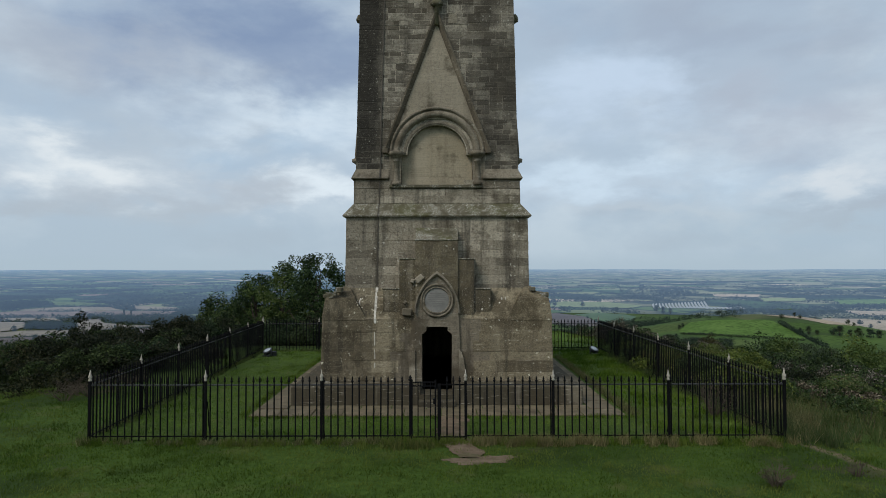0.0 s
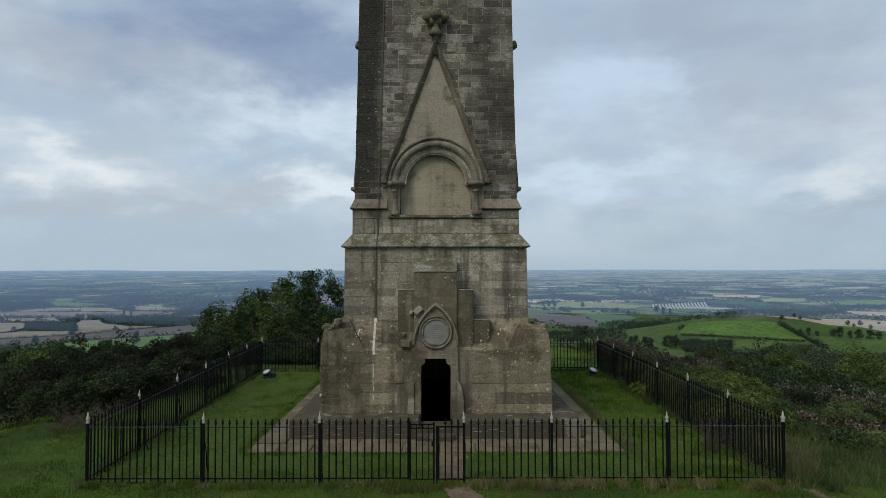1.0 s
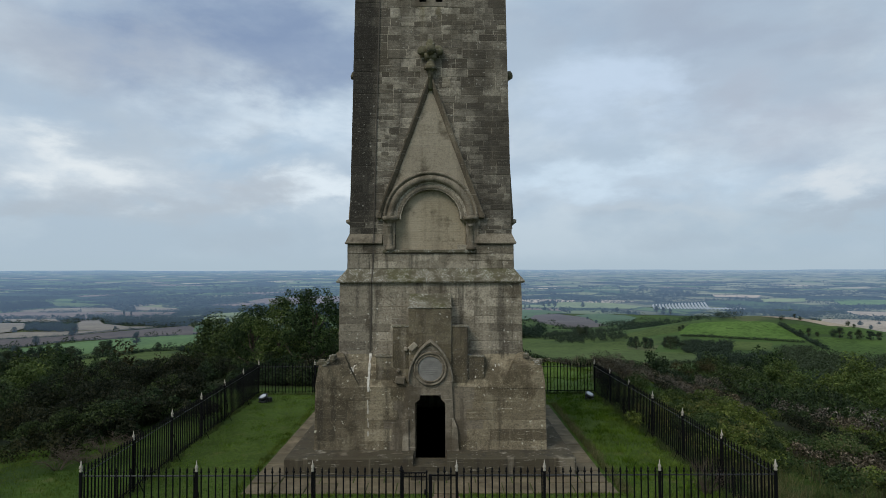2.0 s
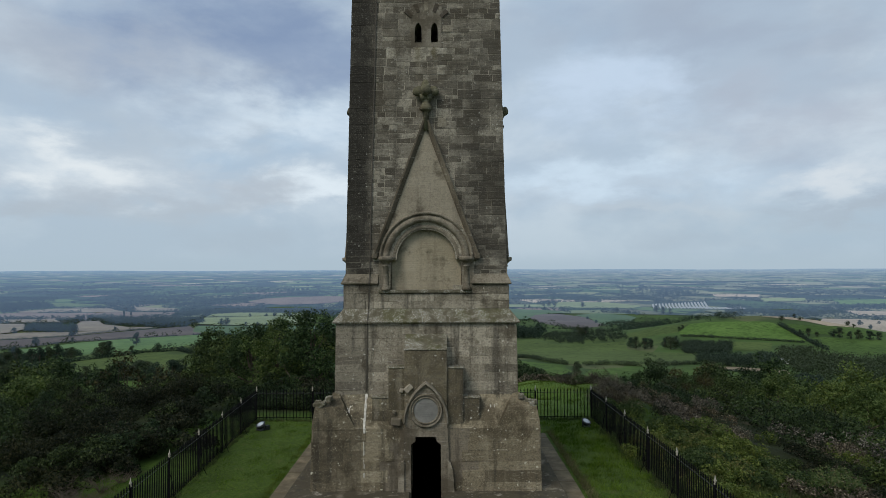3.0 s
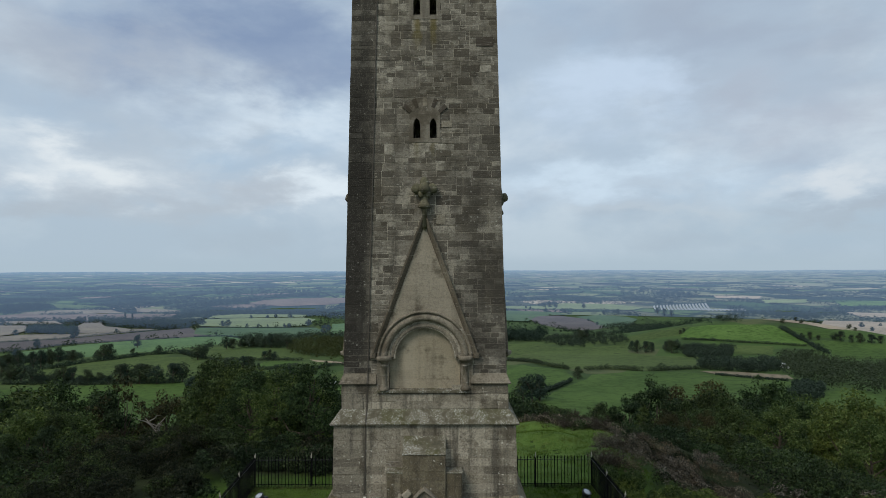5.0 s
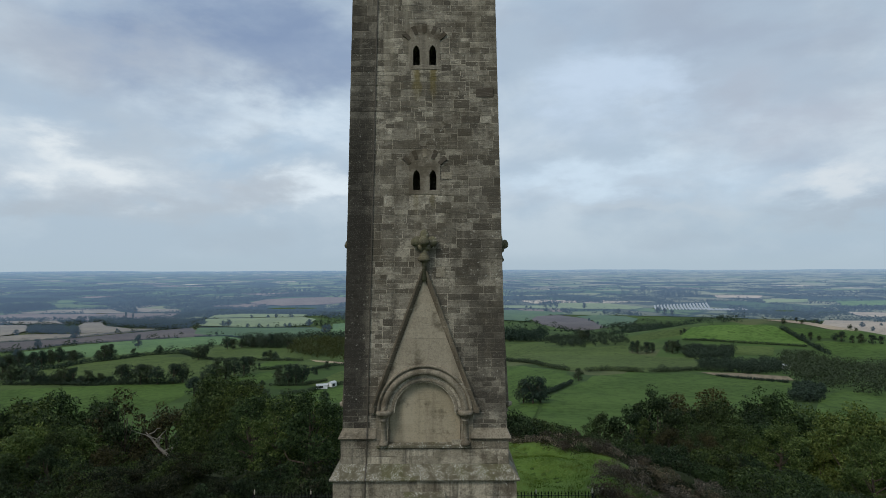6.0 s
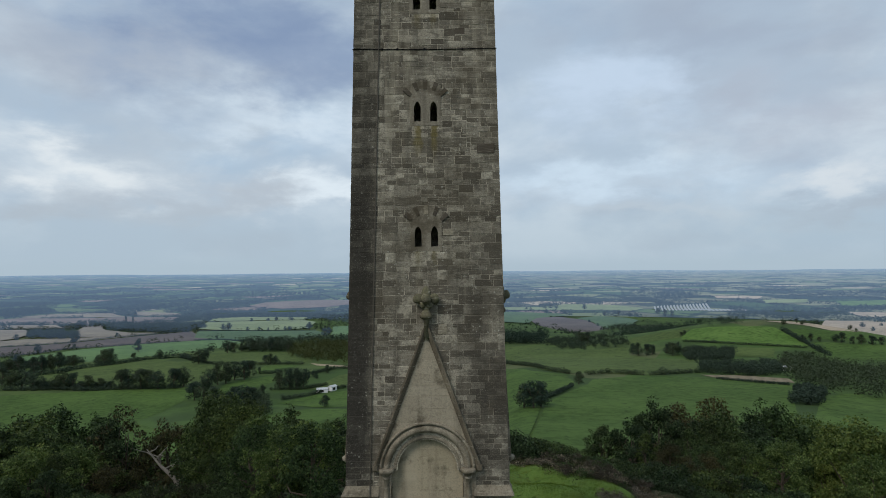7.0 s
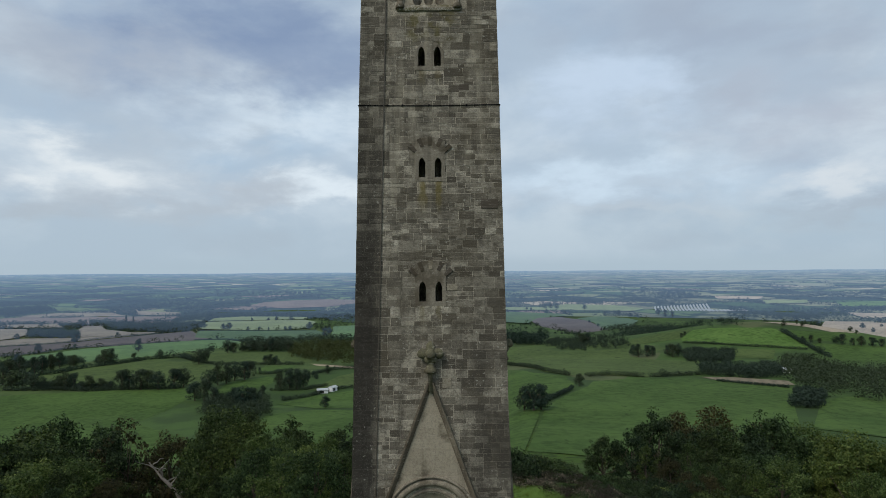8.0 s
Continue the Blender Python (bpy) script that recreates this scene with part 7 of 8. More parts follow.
# fields of the vale
field("pasture", [(-551, 701), (-543, 744), (-507, 753), (-480, 754), (-442, 761), (-416, 766), (-348, 772), (-329, 787), (-301, 735), (-298, 658), (-294, 575), (-171, 446), (-182, 355), (-299, 369)])
field("meadow", [(-614, 903), (-597, 944), (-580, 990), (-553, 1026), (-527, 1069), (-514, 1084), (-449, 1047), (-378, 988), (-348, 941), (-313, 813), (-334, 791), (-420, 774), (-474, 779), (-518, 804)])
field("bright", [(-825, 1166), (-787, 1214), (-754, 1293), (-695, 1365), (-616, 1446), (-565, 1487), (-526, 1493), (-467, 1436), (-467, 1305), (-506, 1238), (-524, 1176), (-563, 1143), (-591, 1097), (-632, 1081), (-684, 1085), (-753, 1098)])
field("dark_plough", [(-973, 1284), (-955, 1326), (-898, 1351), (-841, 1401), (-796, 1485), (-728, 1607), (-682, 1675), (-633, 1590), (-549, 1557), (-542, 1517), (-608, 1458), (-682, 1390), (-721, 1343), (-784, 1304), (-817, 1226), (-854, 1183), (-884, 1165)])
field("stubble", [(-1064, 1407), (-1032, 1435), (-994, 1476), (-916, 1482), (-882, 1493), (-824, 1539), (-749, 1620), (-803, 1500), (-847, 1411), (-905, 1361), (-962, 1336), (-994, 1313)])
field("stubble", [(-1330, 1764), (-1171, 1743), (-1060, 1571), (-1035, 1496), (-1041, 1448), (-1073, 1420)])
field("stubble", [(-995, 1673), (-1055, 1819), (-1013, 1833), (-929, 1701), (-826, 1628), (-747, 1634), (-824, 1539), (-883, 1506), (-929, 1568)])
field("plough", [(-1567, 2082), (-1528, 2135), (-1468, 2191), (-1267, 2224), (-1130, 2234), (-937, 2212), (-892, 2104), (-1006, 2022), (-1163, 2039), (-1089, 1924), (-1141, 1908), (-1302, 1968), (-1403, 1958), (-1447, 1921)])
field("stubble", [(-1505, 2186), (-1424, 2281), (-1251, 2347), (-1134, 2263), (-1285, 2256), (-1468, 2191)])
field("stubble", [(-1416, 1879), (-1373, 1916), (-1198, 1916), (-1097, 1785), (-1197, 1783), (-1287, 1795), (-1344, 1783)])
field("meadow", [(-1502, 2389), (-1308, 2413), (-1266, 2376), (-1400, 2310), (-1448, 2319)])
field("stubble", [(-1190, 2397), (-1020, 2408), (-962, 2271), (-1154, 2324)])
field("ley", [(-688, 1737), (-748, 1951), (-660, 1982), (-554, 1989), (-446, 1995), (-396, 1927), (-386, 1761), (-449, 1722), (-556, 1712), (-638, 1722)])
field("ley", [(-756, 1995), (-782, 2118), (-728, 2187), (-604, 2170), (-465, 2122), (-451, 2018), (-560, 2012), (-668, 2004)])
field("pasture", [(-619, 1536), (-667, 1676), (-596, 1694), (-349, 1695), (-314, 1632), (-312, 1547), (-358, 1475), (-436, 1462), (-476, 1463), (-530, 1504), (-575, 1513)])
field("bright", [(-279, 1524), (-318, 1783), (-242, 1823), (-186, 1506), (-254, 1500)])
field("plough", [(-818, 2605), (-772, 2695), (-665, 2756), (-522, 2799), (-369, 2795), (-359, 2723), (-489, 2620), (-666, 2565), (-739, 2578)])
field("meadow", [(-485, 1133), (-450, 1178), (-401, 1195), (-339, 1210), (-292, 1197), (-268, 1118), (-240, 1110), (-223, 1038), (-230, 1016), (-266, 1012), (-312, 1010), (-377, 1010), (-422, 1052), (-458, 1093)])
field("pasture", [(-285, 925), (-286, 983), (-254, 999), (-234, 994), (-240, 942), (-256, 905), (-274, 898)])
field("pasture", [(-285, 757), (-287, 805), (-272, 851), (-248, 878), (-230, 840), (-234, 800), (-246, 766), (-266, 743)])
field("meadow", [(-194, 803), (-213, 921), (-203, 952), (-186, 845)])
field("meadow", [(-177, 779), (-164, 824), (-153, 894), (-119, 955), (-103, 817), (-138, 800), (-158, 772)])
field("pasture", [(-188, 682), (-155, 738), (-140, 750), (-100, 795), (-82, 646), (-135, 641)])
field("pasture", [(-154, 421), (-169, 518), (-175, 593), (-155, 625), (-109, 629), (-78, 617), (-54, 422), (-79, 366)])
field("straw", [(-222, 1023), (-142, 990), (-139, 972), (-207, 997)])
field("pasture", [(68, 733), (84, 578), (108, 533), (106, 486), (97, 454), (80, 420), (65, 388), (33, 232), (21, 207)])
field("pasture", [(65, 375), (86, 421), (113, 469), (125, 501), (166, 526), (186, 527), (218, 521), (244, 502), (274, 479), (279, 468), (236, 399), (184, 298), (111, 241), (58, 220), (34, 231)])
field("meadow", [(96, 1046), (144, 945), (171, 858), (211, 863), (262, 872), (241, 788), (259, 743), (306, 723), (244, 578), (214, 549), (178, 534), (142, 551), (115, 547), (95, 579), (78, 848)])
field("bright", [(346, 891), (380, 935), (401, 932), (433, 910), (482, 890), (481, 865), (478, 798), (466, 785), (435, 801), (399, 820), (367, 853), (341, 867)])
field("meadow", [(269, 902), (287, 941), (323, 957), (366, 954), (381, 944), (346, 891), (309, 891), (284, 891)])
field("pasture", [(483, 807), (502, 814), (533, 804), (612, 810), (532, 701), (494, 704), (466, 700), (477, 761)])
field("pasture", [(492, 879), (531, 875), (573, 879), (1024, 1372), (651, 862), (545, 822), (488, 829), (489, 851)])
field("straw", [(492, 941), (538, 947), (1112, 1805), (1194, 1781), (1264, 1698), (1036, 1388), (609, 895), (558, 879), (539, 903), (514, 918)])
field("dark_plough", [(273, 2001), (380, 2033), (438, 1886), (432, 1722), (425, 1575), (338, 1395), (288, 1337), (265, 1410), (255, 1595)])
field("pasture", [(423, 1975), (511, 2041), (581, 1961), (591, 1878), (494, 1664), (408, 1567), (442, 1827)])
field("pasture", [(210, 2315), (320, 2270), (410, 2195), (407, 2081), (300, 1993), (247, 1806), (170, 1863)])
field("ley", [(237, 2606), (411, 2585), (515, 2632), (693, 2583), (802, 2484), (711, 2332), (553, 2382), (223, 2450)])
field("straw", [(1161, 2685), (1338, 2602), (1296, 2543), (1152, 2610)])
field("bright", [(1505, 2379), (1714, 2310), (1640, 2209), (1470, 2291)])
field("ley", [(1292, 2513), (1447, 2465), (1407, 2396), (1266, 2440)])
field("straw", [(1421, 2183), (1561, 2102), (1451, 1954), (1313, 1933)])
field("pasture", [(246, 387), (283, 429), (305, 438), (325, 420), (232, 292), (199, 314)])
field("stubble", [(230, 537), (260, 536), (297, 517), (288, 490), (255, 496), (235, 515)])
field("meadow", [(384, 804), (428, 786), (398, 733), (359, 748)])
# hedges between them
hedge([(-572, 785), (-523, 777), (-494, 777), (-444, 764), (-418, 770), (-336, 779)], 5.9, 4.8)
hedge([(-614, 903), (-589, 930), (-580, 990), (-553, 1026), (-529, 1094), (-480, 1122), (-427, 1053)], 7.5, 6.0)
hedge([(-674, 1704), (-596, 1694), (-473, 1694), (-349, 1695)], 3.6, 2.9)
hedge([(-593, 1472), (-526, 1493), (-472, 1451)], 3.2, 2.5)
hedge([(-737, 1993), (-611, 1997), (-446, 1995)], 3.8, 3.1)
hedge([(-1387, 1935), (-1287, 1945), (-1198, 1916)], 4.7, 3.7)
hedge([(-955, 1326), (-898, 1351), (-847, 1411), (-809, 1510), (-735, 1622)], 3.9, 3.1)
hedge([(-854, 1183), (-810, 1216), (-784, 1304), (-721, 1343), (-616, 1446)], 3.5, 2.8)
hedge([(-218, 768), (-176, 775), (-154, 811)], 4.6, 3.7)
hedge([(-203, 894), (-190, 912), (-172, 956), (-131, 979)], 4.5, 3.6)
hedge([(-187, 704), (-161, 733), (-141, 778), (-109, 807)], 4.4, 3.5)
hedge([(-274, 898), (-254, 900), (-231, 943)], 5.3, 4.3)
hedge([(-480, 1122), (-419, 1043), (-375, 1002), (-310, 1002), (-228, 1009)], 5.1, 4.1)
hedge([(76, 827), (96, 585), (114, 542)], 3.8, 3.0)
hedge([(129, 538), (153, 551), (178, 534)], 3.8, 3.0)
hedge([(186, 535), (213, 545), (237, 555), (263, 544)], 4.5, 3.6)
hedge([(98, 454), (80, 418), (62, 384)], 2.9, 2.5)
hedge([(339, 861), (397, 816), (468, 781)], 3.4, 2.7)
hedge([(484, 871), (479, 801), (467, 734)], 6.1, 4.9)
hedge([(232, 507), (252, 489), (275, 473)], 2.1, 2.5)
# single trees and groups in the fields
field_tree("poplar", -1003, 1956, 26.0)
field_tree("poplar", -958, 1911, 25.5)
field_tree("round", -1286, 1810, 16.2)
field_tree("round", -1254, 1943, 12.7)
field_tree("round", -1229, 1958, 14.8)
field_tree("round", -1209, 1857, 14.2)
field_tree("round", -1178, 2321, 21.4)
field_tree("round", -1140, 2291, 23.4)
field_tree("round", -1127, 1828, 13.8)
field_tree("round", -1093, 1885, 19.9)
field_tree("round", -1081, 1841, 23.5)
field_tree("round", -1080, 1902, 18.0)
field_tree("round", -1057, 1781, 19.0)
field_tree("round", -1014, 1467, 14.7)
field_tree("round", -840, 1410, 26.0)
field_tree("round", -835, 1390, 13.4)
field_tree("round", -819, 1550, 9.7)
field_tree("round", -807, 1224, 20.3)
field_tree("round", -785, 1312, 8.5)
field_tree("round", -749, 1077, 17.0)
field_tree("round", -667, 963, 26.0)
field_tree("round", -664, 1088, 11.8)
field_tree("round", -650, 913, 26.0)
field_tree("round", -629, 1003, 26.0)
field_tree("round", -624, 951, 26.0)
field_tree("round", -621, 928, 26.0)
field_tree("round", -617, 961, 26.0)
field_tree("round", -615, 1726, 18.5)
field_tree("round", -613, 822, 26.0)
field_tree("round", -613, 1236, 25.5)
field_tree("round", -613, 1976, 15.2)
field_tree("round", -611, 1012, 19.8)
field_tree("round", -602, 833, 26.0)
field_tree("round", -599, 1723, 21.8)
field_tree("round", -586, 1042, 16.6)
field_tree("round", -565, 1022, 26.0)
field_tree("round", -563, 1990, 13.3)
field_tree("round", -561, 791, 26.0)
field_tree("round", -561, 1035, 26.0)
field_tree("round", -556, 1516, 7.4)
field_tree("round", -551, 797, 26.0)
field_tree("round", -549, 1089, 13.6)
field_tree("round", -542, 1712, 11.6)
field_tree("round", -541, 2009, 15.3)
field_tree("round", -528, 785, 19.5)
field_tree("round", -516, 783, 17.6)
field_tree("round", -513, 1109, 17.0)
field_tree("round", -511, 1713, 11.5)
field_tree("round", -497, 781, 18.2)
field_tree("round", -497, 2024, 17.2)
field_tree("round", -488, 1723, 8.2)
field_tree("round", -485, 780, 24.1)
field_tree("round", -474, 779, 21.4)
field_tree("round", -459, 773, 11.8)
field_tree("round", -452, 776, 18.5)
field_tree("round", -441, 1723, 11.5)
field_tree("round", -440, 783, 13.5)
field_tree("round", -426, 1719, 13.0)
field_tree("round", -424, 774, 9.9)
field_tree("round", -420, 1196, 25.9)
field_tree("round", -409, 773, 26.0)
field_tree("round", -409, 1195, 21.1)
field_tree("round", -404, 1011, 26.0)
field_tree("round", -403, 780, 24.8)
field_tree("round", -403, 1035, 24.8)
field_tree("round", -399, 1216, 16.6)
field_tree("round", -395, 1226, 14.3)
field_tree("round", -384, 772, 26.0)
field_tree("round", -379, 780, 24.5)
field_tree("round", -377, 1224, 21.4)
field_tree("round", -375, 1731, 21.2)
field_tree("round", -362, 772, 24.1)
field_tree("round", -354, 1223, 18.9)
field_tree("round", -345, 779, 26.0)
field_tree("round", -340, 1221, 25.9)
field_tree("round", -336, 787, 26.0)
field_tree("round", -329, 1220, 26.0)
field_tree("round", -303, 1198, 23.0)
field_tree("round", -298, 772, 26.0)
field_tree("round", -298, 804, 26.0)
field_tree("round", -297, 1541, 21.7)
field_tree("round", -297, 1599, 18.0)
field_tree("round", -294, 1011, 14.8)
field_tree("round", -290, 813, 26.0)
field_tree("round", -288, 702, 21.6)
field_tree("round", -288, 841, 26.0)
field_tree("round", -285, 1011, 16.7)
field_tree("round", -277, 871, 24.0)
field_tree("round", -277, 1011, 14.7)
field_tree("round", -275, 696, 24.9)
field_tree("round", -275, 842, 26.0)
field_tree("round", -275, 915, 8.1)
field_tree("round", -255, 672, 20.5)
field_tree("round", -231, 669, 20.3)
field_tree("round", -228, 730, 10.2)
field_tree("round", -220, 738, 11.7)
field_tree("round", -214, 645, 26.0)
field_tree("round", -209, 657, 22.4)
field_tree("round", -209, 776, 21.3)
field_tree("round", -197, 777, 24.3)
field_tree("round", -188, 778, 26.0)
field_tree("round", -185, 870, 10.1)
field_tree("round", -183, 795, 24.7)
field_tree("round", -179, 860, 8.3)
field_tree("round", -174, 915, 12.3)
field_tree("round", -127, 648, 12.7)
field_tree("round", -101, 745, 7.2)
field_tree("round", 50, 365, 14.6)
field_tree("round", 55, 359, 17.3)
field_tree("round", 60, 362, 15.2)
field_tree("round", 107, 472, 9.8)
field_tree("round", 212, 938, 19.7)
field_tree("round", 223, 947, 18.2)
field_tree("round", 248, 798, 14.1)
field_tree("round", 251, 785, 16.3)
field_tree("round", 261, 782, 15.5)
field_tree("round", 271, 790, 12.5)
field_tree("round", 288, 785, 13.3)
field_tree("round", 291, 773, 17.0)
field_tree("round", 299, 776, 17.1)
field_tree("round", 302, 761, 12.3)
field_tree("round", 331, 2475, 13.7)
field_tree("round", 343, 2437, 13.5)
field_tree("round", 349, 897, 7.2)
field_tree("round", 357, 904, 7.2)
field_tree("round", 416, 2543, 21.2)
field_tree("round", 421, 1688, 9.6)
field_tree("round", 430, 1826, 10.3)
field_tree("round", 439, 2543, 26.0)
field_tree("round", 441, 2254, 14.7)
field_tree("round", 462, 2539, 23.6)
field_tree("round", 482, 818, 8.8)
field_tree("round", 493, 818, 10.6)
field_tree("round", 502, 814, 7.1)
field_tree("round", 504, 904, 7.7)
field_tree("round", 525, 815, 10.8)
field_tree("round", 529, 809, 14.4)
field_tree("round", 534, 909, 6.8)
field_tree("round", 538, 931, 7.0)
field_tree("round", 539, 802, 10.8)
field_tree("round", 551, 803, 12.7)
field_tree("round", 551, 2122, 16.1)
field_tree("round", 558, 2455, 23.0)
field_tree("round", 565, 802, 12.7)
field_tree("round", 577, 803, 11.0)
field_tree("round", 598, 2118, 20.2)
field_tree("round", 601, 889, 6.0)
field_tree("round", 608, 913, 8.1)
field_tree("round", 619, 2058, 15.8)
field_tree("round", 734, 2054, 26.0)
field_tree("round", 751, 2171, 23.1)
field_tree("round", 758, 2054, 20.0)
field_tree("round", 1030, 1481, 13.2)
field_tree("round", 1031, 1704, 14.6)
field_tree("round", 1075, 1586, 15.8)
field_tree("round", 1144, 1616, 10.9)
# woods
wood([(-1018, 1508), (-875, 1469), (-929, 1568), (-1073, 1606)], 18.9, 96, "far")
wood([(-926, 1703), (-853, 1681), (-741, 1637), (-725, 1670), (-786, 1810), (-928, 1864), (-997, 1851)], 21.5, 206, "far")
wood([(-1596, 2121), (-1520, 2180), (-1448, 2285), (-1491, 2354), (-1585, 2273), (-1654, 2198)], 21.8, 132, "far")
wood([(-748, 1651), (-678, 1629), (-687, 1789), (-757, 1951), (-830, 1874)], 14.6, 300, "far")
wood([(-400, 1227), (-289, 1187), (-325, 1335), (-424, 1338)], 14.8, 169, "far")
wood([(-278, 1119), (-227, 1045), (-172, 1007), (-134, 998), (-168, 1306), (-279, 1351), (-319, 1310)], 17.0, 300, "farmid")
wood([(-831, 1917), (-773, 2091), (-665, 2178), (-710, 2327), (-832, 2253), (-913, 2109)], 13.4, 300, "far")
wood([(-674, 2208), (-543, 2248), (-328, 1944), (-244, 1843), (-282, 2129), (-465, 2269), (-721, 2362)], 12.0, 300, "far")
wood([(-250, 613), (-183, 566), (-168, 588), (-205, 697), (-270, 715)], 11.5, 178, "far")
wood([(96, 1101), (159, 973), (176, 1079), (106, 1220)], 20.2, 64, "far")
wood([(157, 946), (181, 869), (213, 869), (263, 877), (282, 940), (265, 1046), (216, 1043), (183, 1075)], 8.3, 300, "far")
wood([(260, 972), (290, 967), (330, 953), (390, 948), (435, 913), (470, 900), (476, 919), (717, 1765), (436, 1423)], 12.2, 300, "far")
wood([(229, 538), (258, 532), (301, 528), (349, 630), (264, 622)], 10.0, 211, "far")
wood([(284, 710), (339, 708), (375, 784), (323, 810)], 7.9, 238, "far")
wood([(359, 648), (308, 531), (274, 461), (278, 421), (322, 415), (471, 619), (422, 632), (434, 713), (406, 731)], 12.5, 420, "far")
wood([(898, 1950), (1039, 1852), (1232, 1890), (1339, 2055), (1202, 2146), (992, 2158)], 15.5, 300, "far")
wood([(239, 2630), (413, 2597), (615, 2652), (655, 2825), (292, 2921)], 12.0, 300, "far")
wood([(783, 2734), (1100, 2658), (1171, 2829), (845, 2950)], 13.0, 300, "far")
wood([(-1385, 2514), (-1133, 2565), (-1143, 2701), (-1244, 2820), (-1510, 2789)], 12.8, 300, "far")
wood([(-1017, 2759), (-691, 2866), (-736, 3054), (-1104, 2997)], 13.4, 300, "far")
wood([(-1741, 2315), (-1501, 2404), (-1533, 2493), (-1801, 2395)], 12.9, 300, "far")
wood([(-1067, 2467), (-810, 2579), (-862, 2668), (-1129, 2611)], 12.3, 300, "far")
wood([(226, 384), (244, 382), (278, 436), (265, 447)], 7.8, 54, "far")
wood([(-528, 785), (-420, 774), (-429, 790), (-543, 808)], 8.3, 83, "far")
wood([(-707, 975), (-634, 1018), (-614, 1049), (-637, 1090), (-778, 1076)], 10.0, 300, "far")


def on_plain(x, y):
    """Where a true place on the plain is built, and the scale there."""
    r = np.hypot(x, y)
    k = built_range(r) / np.maximum(r, 1.0)
    return x * k, y * k, k


SOLAR_GROUND = [(640, 1850), (980, 1850), (1130, 2520), (740, 2560)]


def far_country():
    """Hedgerows, copses and lone trees of the far vale, too many to count, as small leaf clumps."""
    rng = np.random.default_rng(99)
    near, far = [], []
    for _ in range(1150):
        d = 1300 * (17000 / 1300) ** rng.random()
        a = rng.uniform(-0.76, 0.76)
        x, y = d * math.sin(a), d * math.cos(a)
        if d < HAZE_FROM and rng.random() < 0.6:
            continue
        turn = rng.choice((0.15, 1.65)) + rng.normal() * 0.3
        wooded = rng.random() > 0.88
        length, rows = (rng.uniform(150, 700), 1) if not wooded else (rng.uniform(150, 800), int(rng.integers(3, 7)))
        step = 12 + d * 0.0022
        for r in range(rows):
            for i in range(int(length / step)):
                u = (i + rng.uniform(-0.4, 0.4)) * step - length / 2
                w = r * 1.5 * step + rng.normal() * 3
                px, py = x + u * math.cos(turn) - w * math.sin(turn), y + u * math.sin(turn) + w * math.cos(turn)
                bx, by, k = (float(v) for v in on_plain(px, py))
                if math.hypot(bx, by) < 2900 and any(inside(bx, by, o) for o in OUTLINES + [SOLAR_GROUND]):
                    continue
                h = rng.uniform(4, 7) if rows == 1 and rng.random() < 0.75 else rng.uniform(9, 16)
                c = (bx, by, float(ground_z(bx, by)) + (1.5 + h * 0.45) * k, max(h * 0.62, step * 0.4) * k, 0.8 if step < 20 else 0.5)
                (near if math.hypot(bx, by) < HAZE_FROM else far).append(c)
    for group, name, mat, words, n, size in ((near, "far_hedgerows", LEAF["far"], "countless hedgerows and copses of the vale", 20, 1.7), (far, "hazy_hedgerows", HAZY_WOODS, "hazy hedgerows and copses near the skyline", 9, 2.5)):
        p, d = crown_points(rng, group, len(group) * n, 0.7)
        d[:, 2] += 0.8
        v, f = leaf_cloud(p, d, size, rng, 0.5, 0.9)
        tagged(new(name, leaf_mesh(name, v, f, mat)), words, "woodland", kind="stuff")


far_country()


def backdrop():
    """The hazy distance: the flat plain running out to the skyline, with true distances kept in its UV map."""
    rs, angles = np.linspace(HAZE_FROM, PLAIN_TO - 10, 60), np.linspace(-1.0, 1.0, 160)
    r, a = np.meshgrid(rs, angles, indexing="ij")
    x, y = r * np.sin(a), r * np.cos(a)
    swell = smooth(3900, 4840, r) * (2.2 * np.sin(a * 9 + 0.6) + 1.8 * np.sin(a * 23 + 1.0) + 0.9 * np.sin(a * 61))
    z = ground_z(x, y) + 1.2 + swell + 3.0 * smooth(3300, 3700, r)
    stretch = true_range(r) / np.where(r < PLAIN_FROM, PLAIN_FROM, r) * np.where(r < PLAIN_FROM, r / PLAIN_FROM, 1.0)
    true = np.stack([x, y], -1) * (np.where(r < PLAIN_FROM, 1.0, stretch) / 10000)[..., None]
    n, m = r.shape
    i = (np.arange(n - 1)[:, None] * m + np.arange(m - 1)[None, :]).reshape(-1)
    me = bpy.data.meshes.new("backdrop")
    me.from_pydata(np.stack([x, y, z], -1).reshape(-1, 3).tolist(), [], np.stack([i, i + 1, i + 1 + m, i + m], 1).tolist())
    uv = me.uv_layers.new(name="true_place")
    corner = np.zeros(len(me.loops), np.int32)
    me.loops.foreach_get("vertex_index", corner)
    uv.data.foreach_set("uv", true.reshape(-1, 2)[corner].astype(np.float32).reshape(-1))
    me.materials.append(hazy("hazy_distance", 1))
    me.polygons.foreach_set("use_smooth", [True] * len(me.polygons))
    tagged(new("backdrop", me), "hazy blue-green plain of fields running to the skyline", "distance", kind="structure")


backdrop()


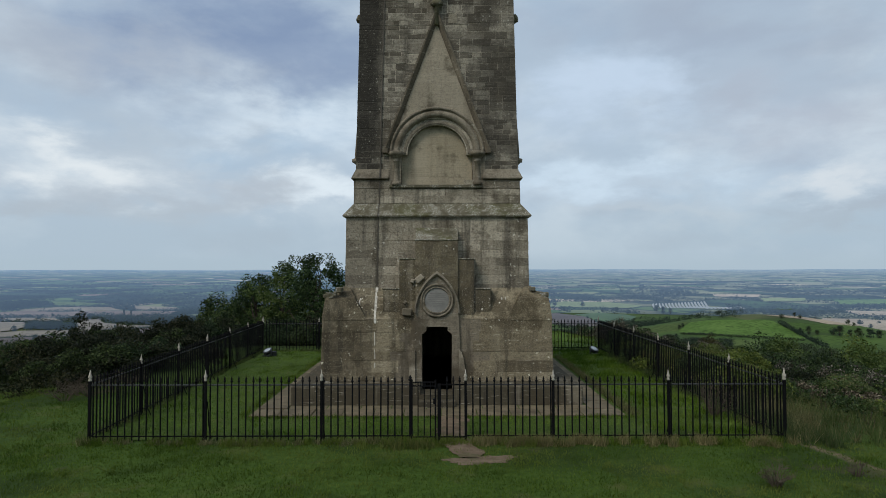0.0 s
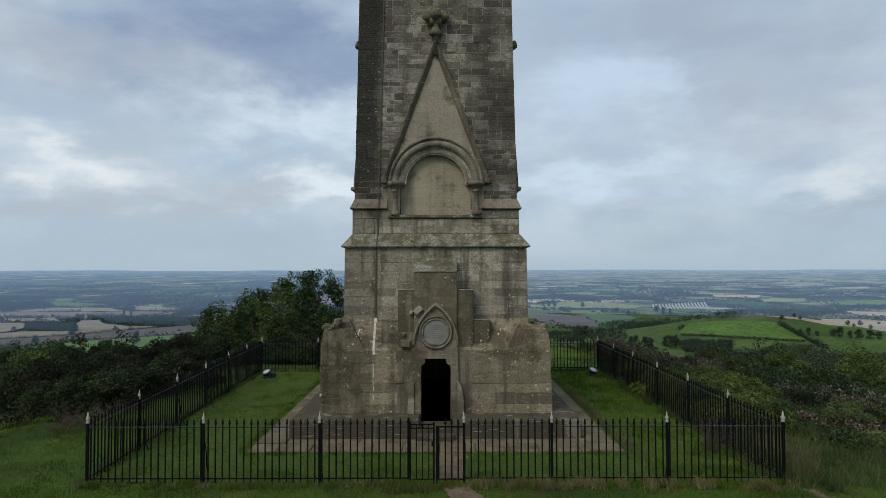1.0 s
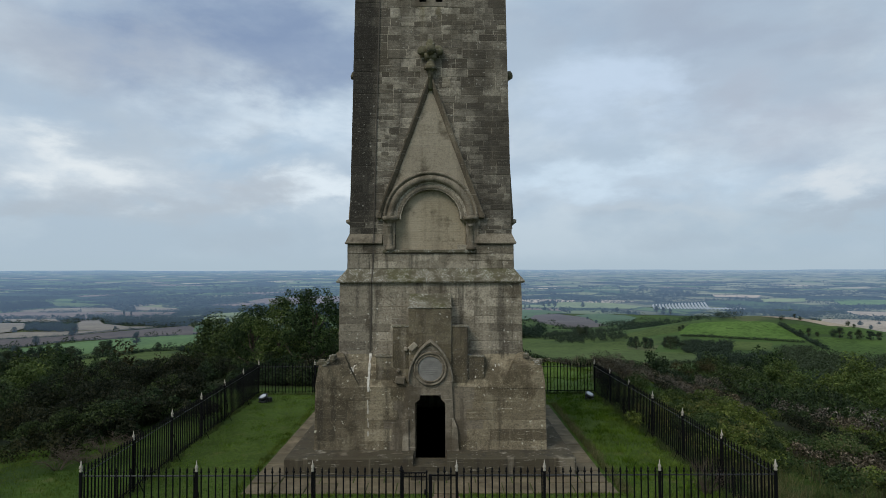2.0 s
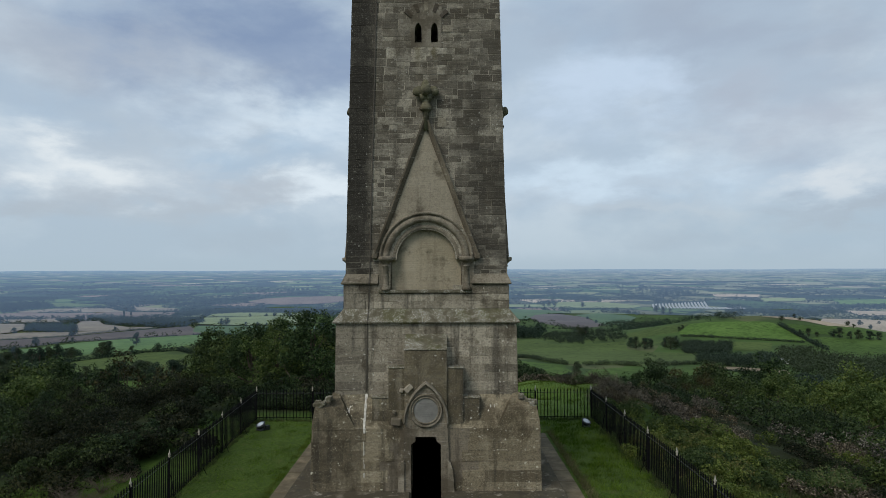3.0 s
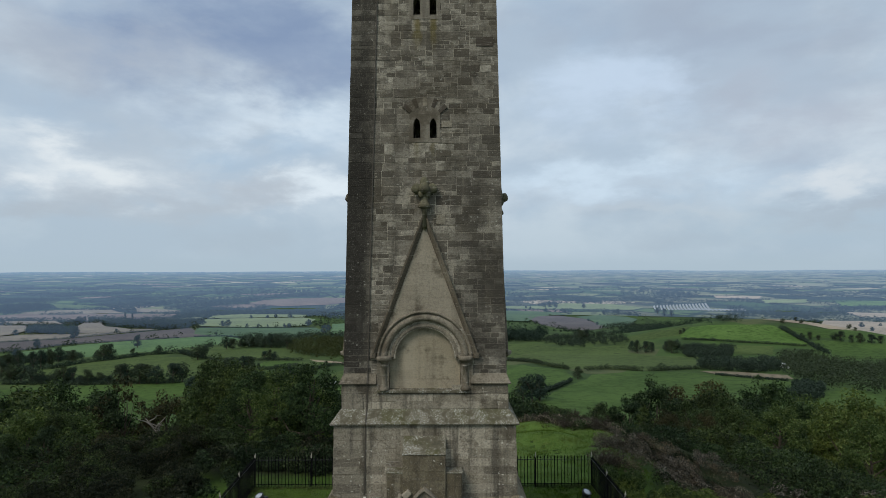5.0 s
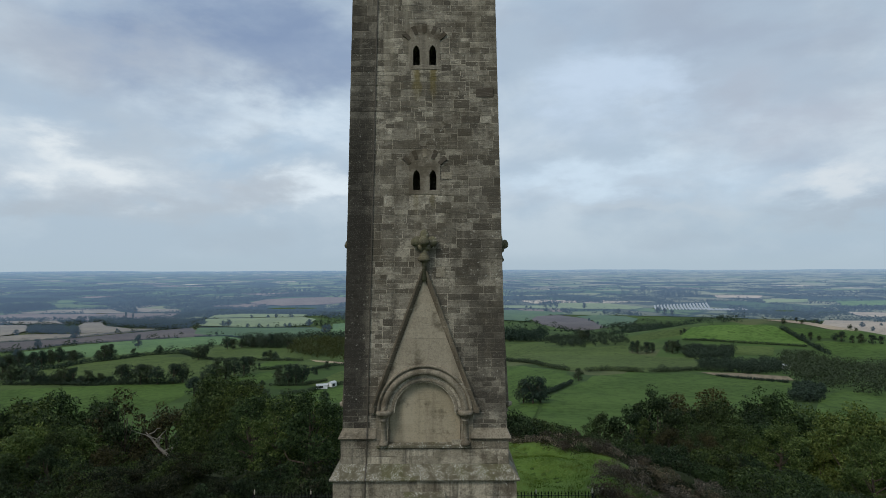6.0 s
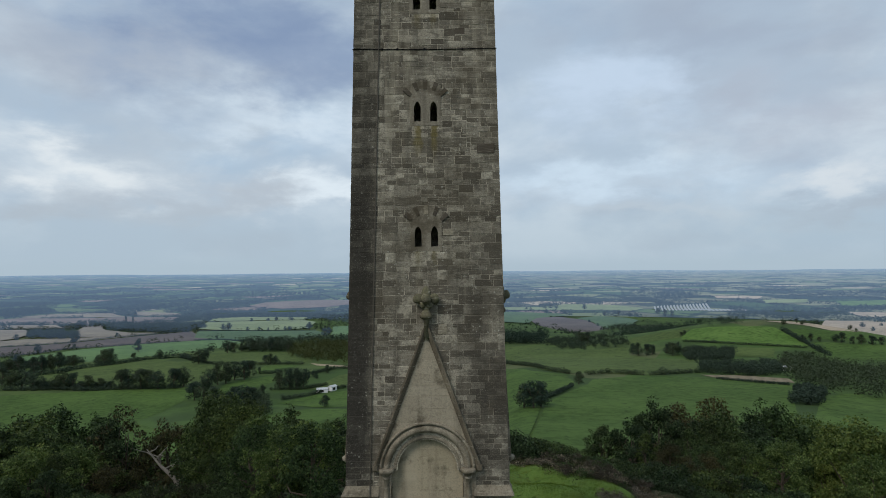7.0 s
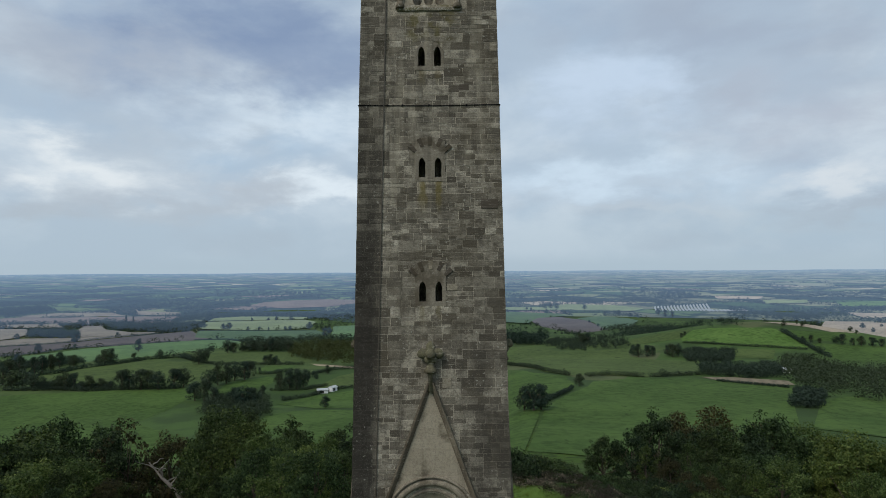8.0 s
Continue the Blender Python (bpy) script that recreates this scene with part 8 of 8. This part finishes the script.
def barn(x, y, turn, length, wide, tall, label, roof):
    """A farm shed: walls, a ridged roof with overhang, and a wide door."""
    z = float(ground_z(x, y)) + 0.9
    ob = thing("barn", label, "barn", pose(x, y, z, 0, 0, turn))
    bm = bmesh.new()
    box(bm, -length / 2, length / 2, -wide / 2, wide / 2, -2, tall)
    part("wall", bm, WHITE_PAINT, ob)
    bm = bmesh.new()
    for s in (-1, 1):
        v = [bm.verts.new(p) for p in ((-length / 2 - 0.5, s * (wide / 2 + 0.6), tall - 0.2), (length / 2 + 0.5, s * (wide / 2 + 0.6), tall - 0.2), (length / 2 + 0.5, 0, tall + wide * 0.24), (-length / 2 - 0.5, 0, tall + wide * 0.24))]
        t = [bm.verts.new(q.co + Vector((0, 0, 0.25))) for q in v]
        bm.faces.new(v)
        bm.faces.new(t[::-1])
        for i in range(4):
            bm.faces.new((v[i], v[(i + 1) % 4], t[(i + 1) % 4], t[i]))
    part("roof", bm, roof, ob)
    for s in (-1, 1):
        bm = bmesh.new()
        slab(bm, [(-wide / 2, tall - 0.1), (wide / 2, tall - 0.1), (0, tall + wide * 0.23)], -0.1, 0.1)
        bmesh.ops.transform(bm, matrix=Matrix.Translation((s * length / 2, 0, 0)) @ Matrix.Rotation(math.pi / 2, 4, "Z"), verts=bm.verts[:])
        part("gable_end", bm, WHITE_PAINT, ob)
    # solid panel for the doorway, the shade inside painted as a dark colour
    bm = bmesh.new()
    box(bm, -length * 0.3, length * 0.1, -wide / 2 - 0.15, -wide / 2 + 0.1, 0, tall * 0.8)
    part("door", bm, DARK, ob)


TIN = plain("weathered_white_sheeting", (0.40, 0.41, 0.42), 0.5, 0.0, 0.1, 0.4)
barn(-151, 757, 18, 13, 7, 3.2, "white-walled farm shed with a pale sheet roof", TIN)
barn(-141, 772, 60, 10, 7, 4, "larger pale farm shed behind the hedge", TIN)
barn(341, 600, -25, 9, 5, 2.6, "long white shed beside a dark plantation", TIN)


def solar_farm():
    """Rows of tilted panels running away from the hill."""
    for cx, cy, n, deep, gap in ((800, 2330, 17, 190, 13), (985, 2290, 10, 90, 15)):
        farm = thing("solar_array", "rows of tilted pale grey solar panels in a field", "solar panels", group="solar farm")
        for i in range(n):
            bm = bmesh.new()
            x = cx + i * gap
            rows = []
            for k in range(9):
                y = cy + deep * k / 8
                z = float(ground_z(x, y)) + 4.0
                s = x + 0.30 * (y - cy)
                rows.append([bm.verts.new(p) for p in ((s - 3, y, z), (s + 3, y, z + 3.4), (s + 3, y, z + 3.2), (s - 3, y, z - 0.2))])
            for a, b in zip(rows, rows[1:]):
                for q in range(4):
                    bm.faces.new((a[q], a[(q + 1) % 4], b[(q + 1) % 4], b[q]))
            bm.faces.new(rows[0])
            bm.faces.new(rows[-1][::-1])
            part("panel", bm, SOLAR, farm)


solar_farm()
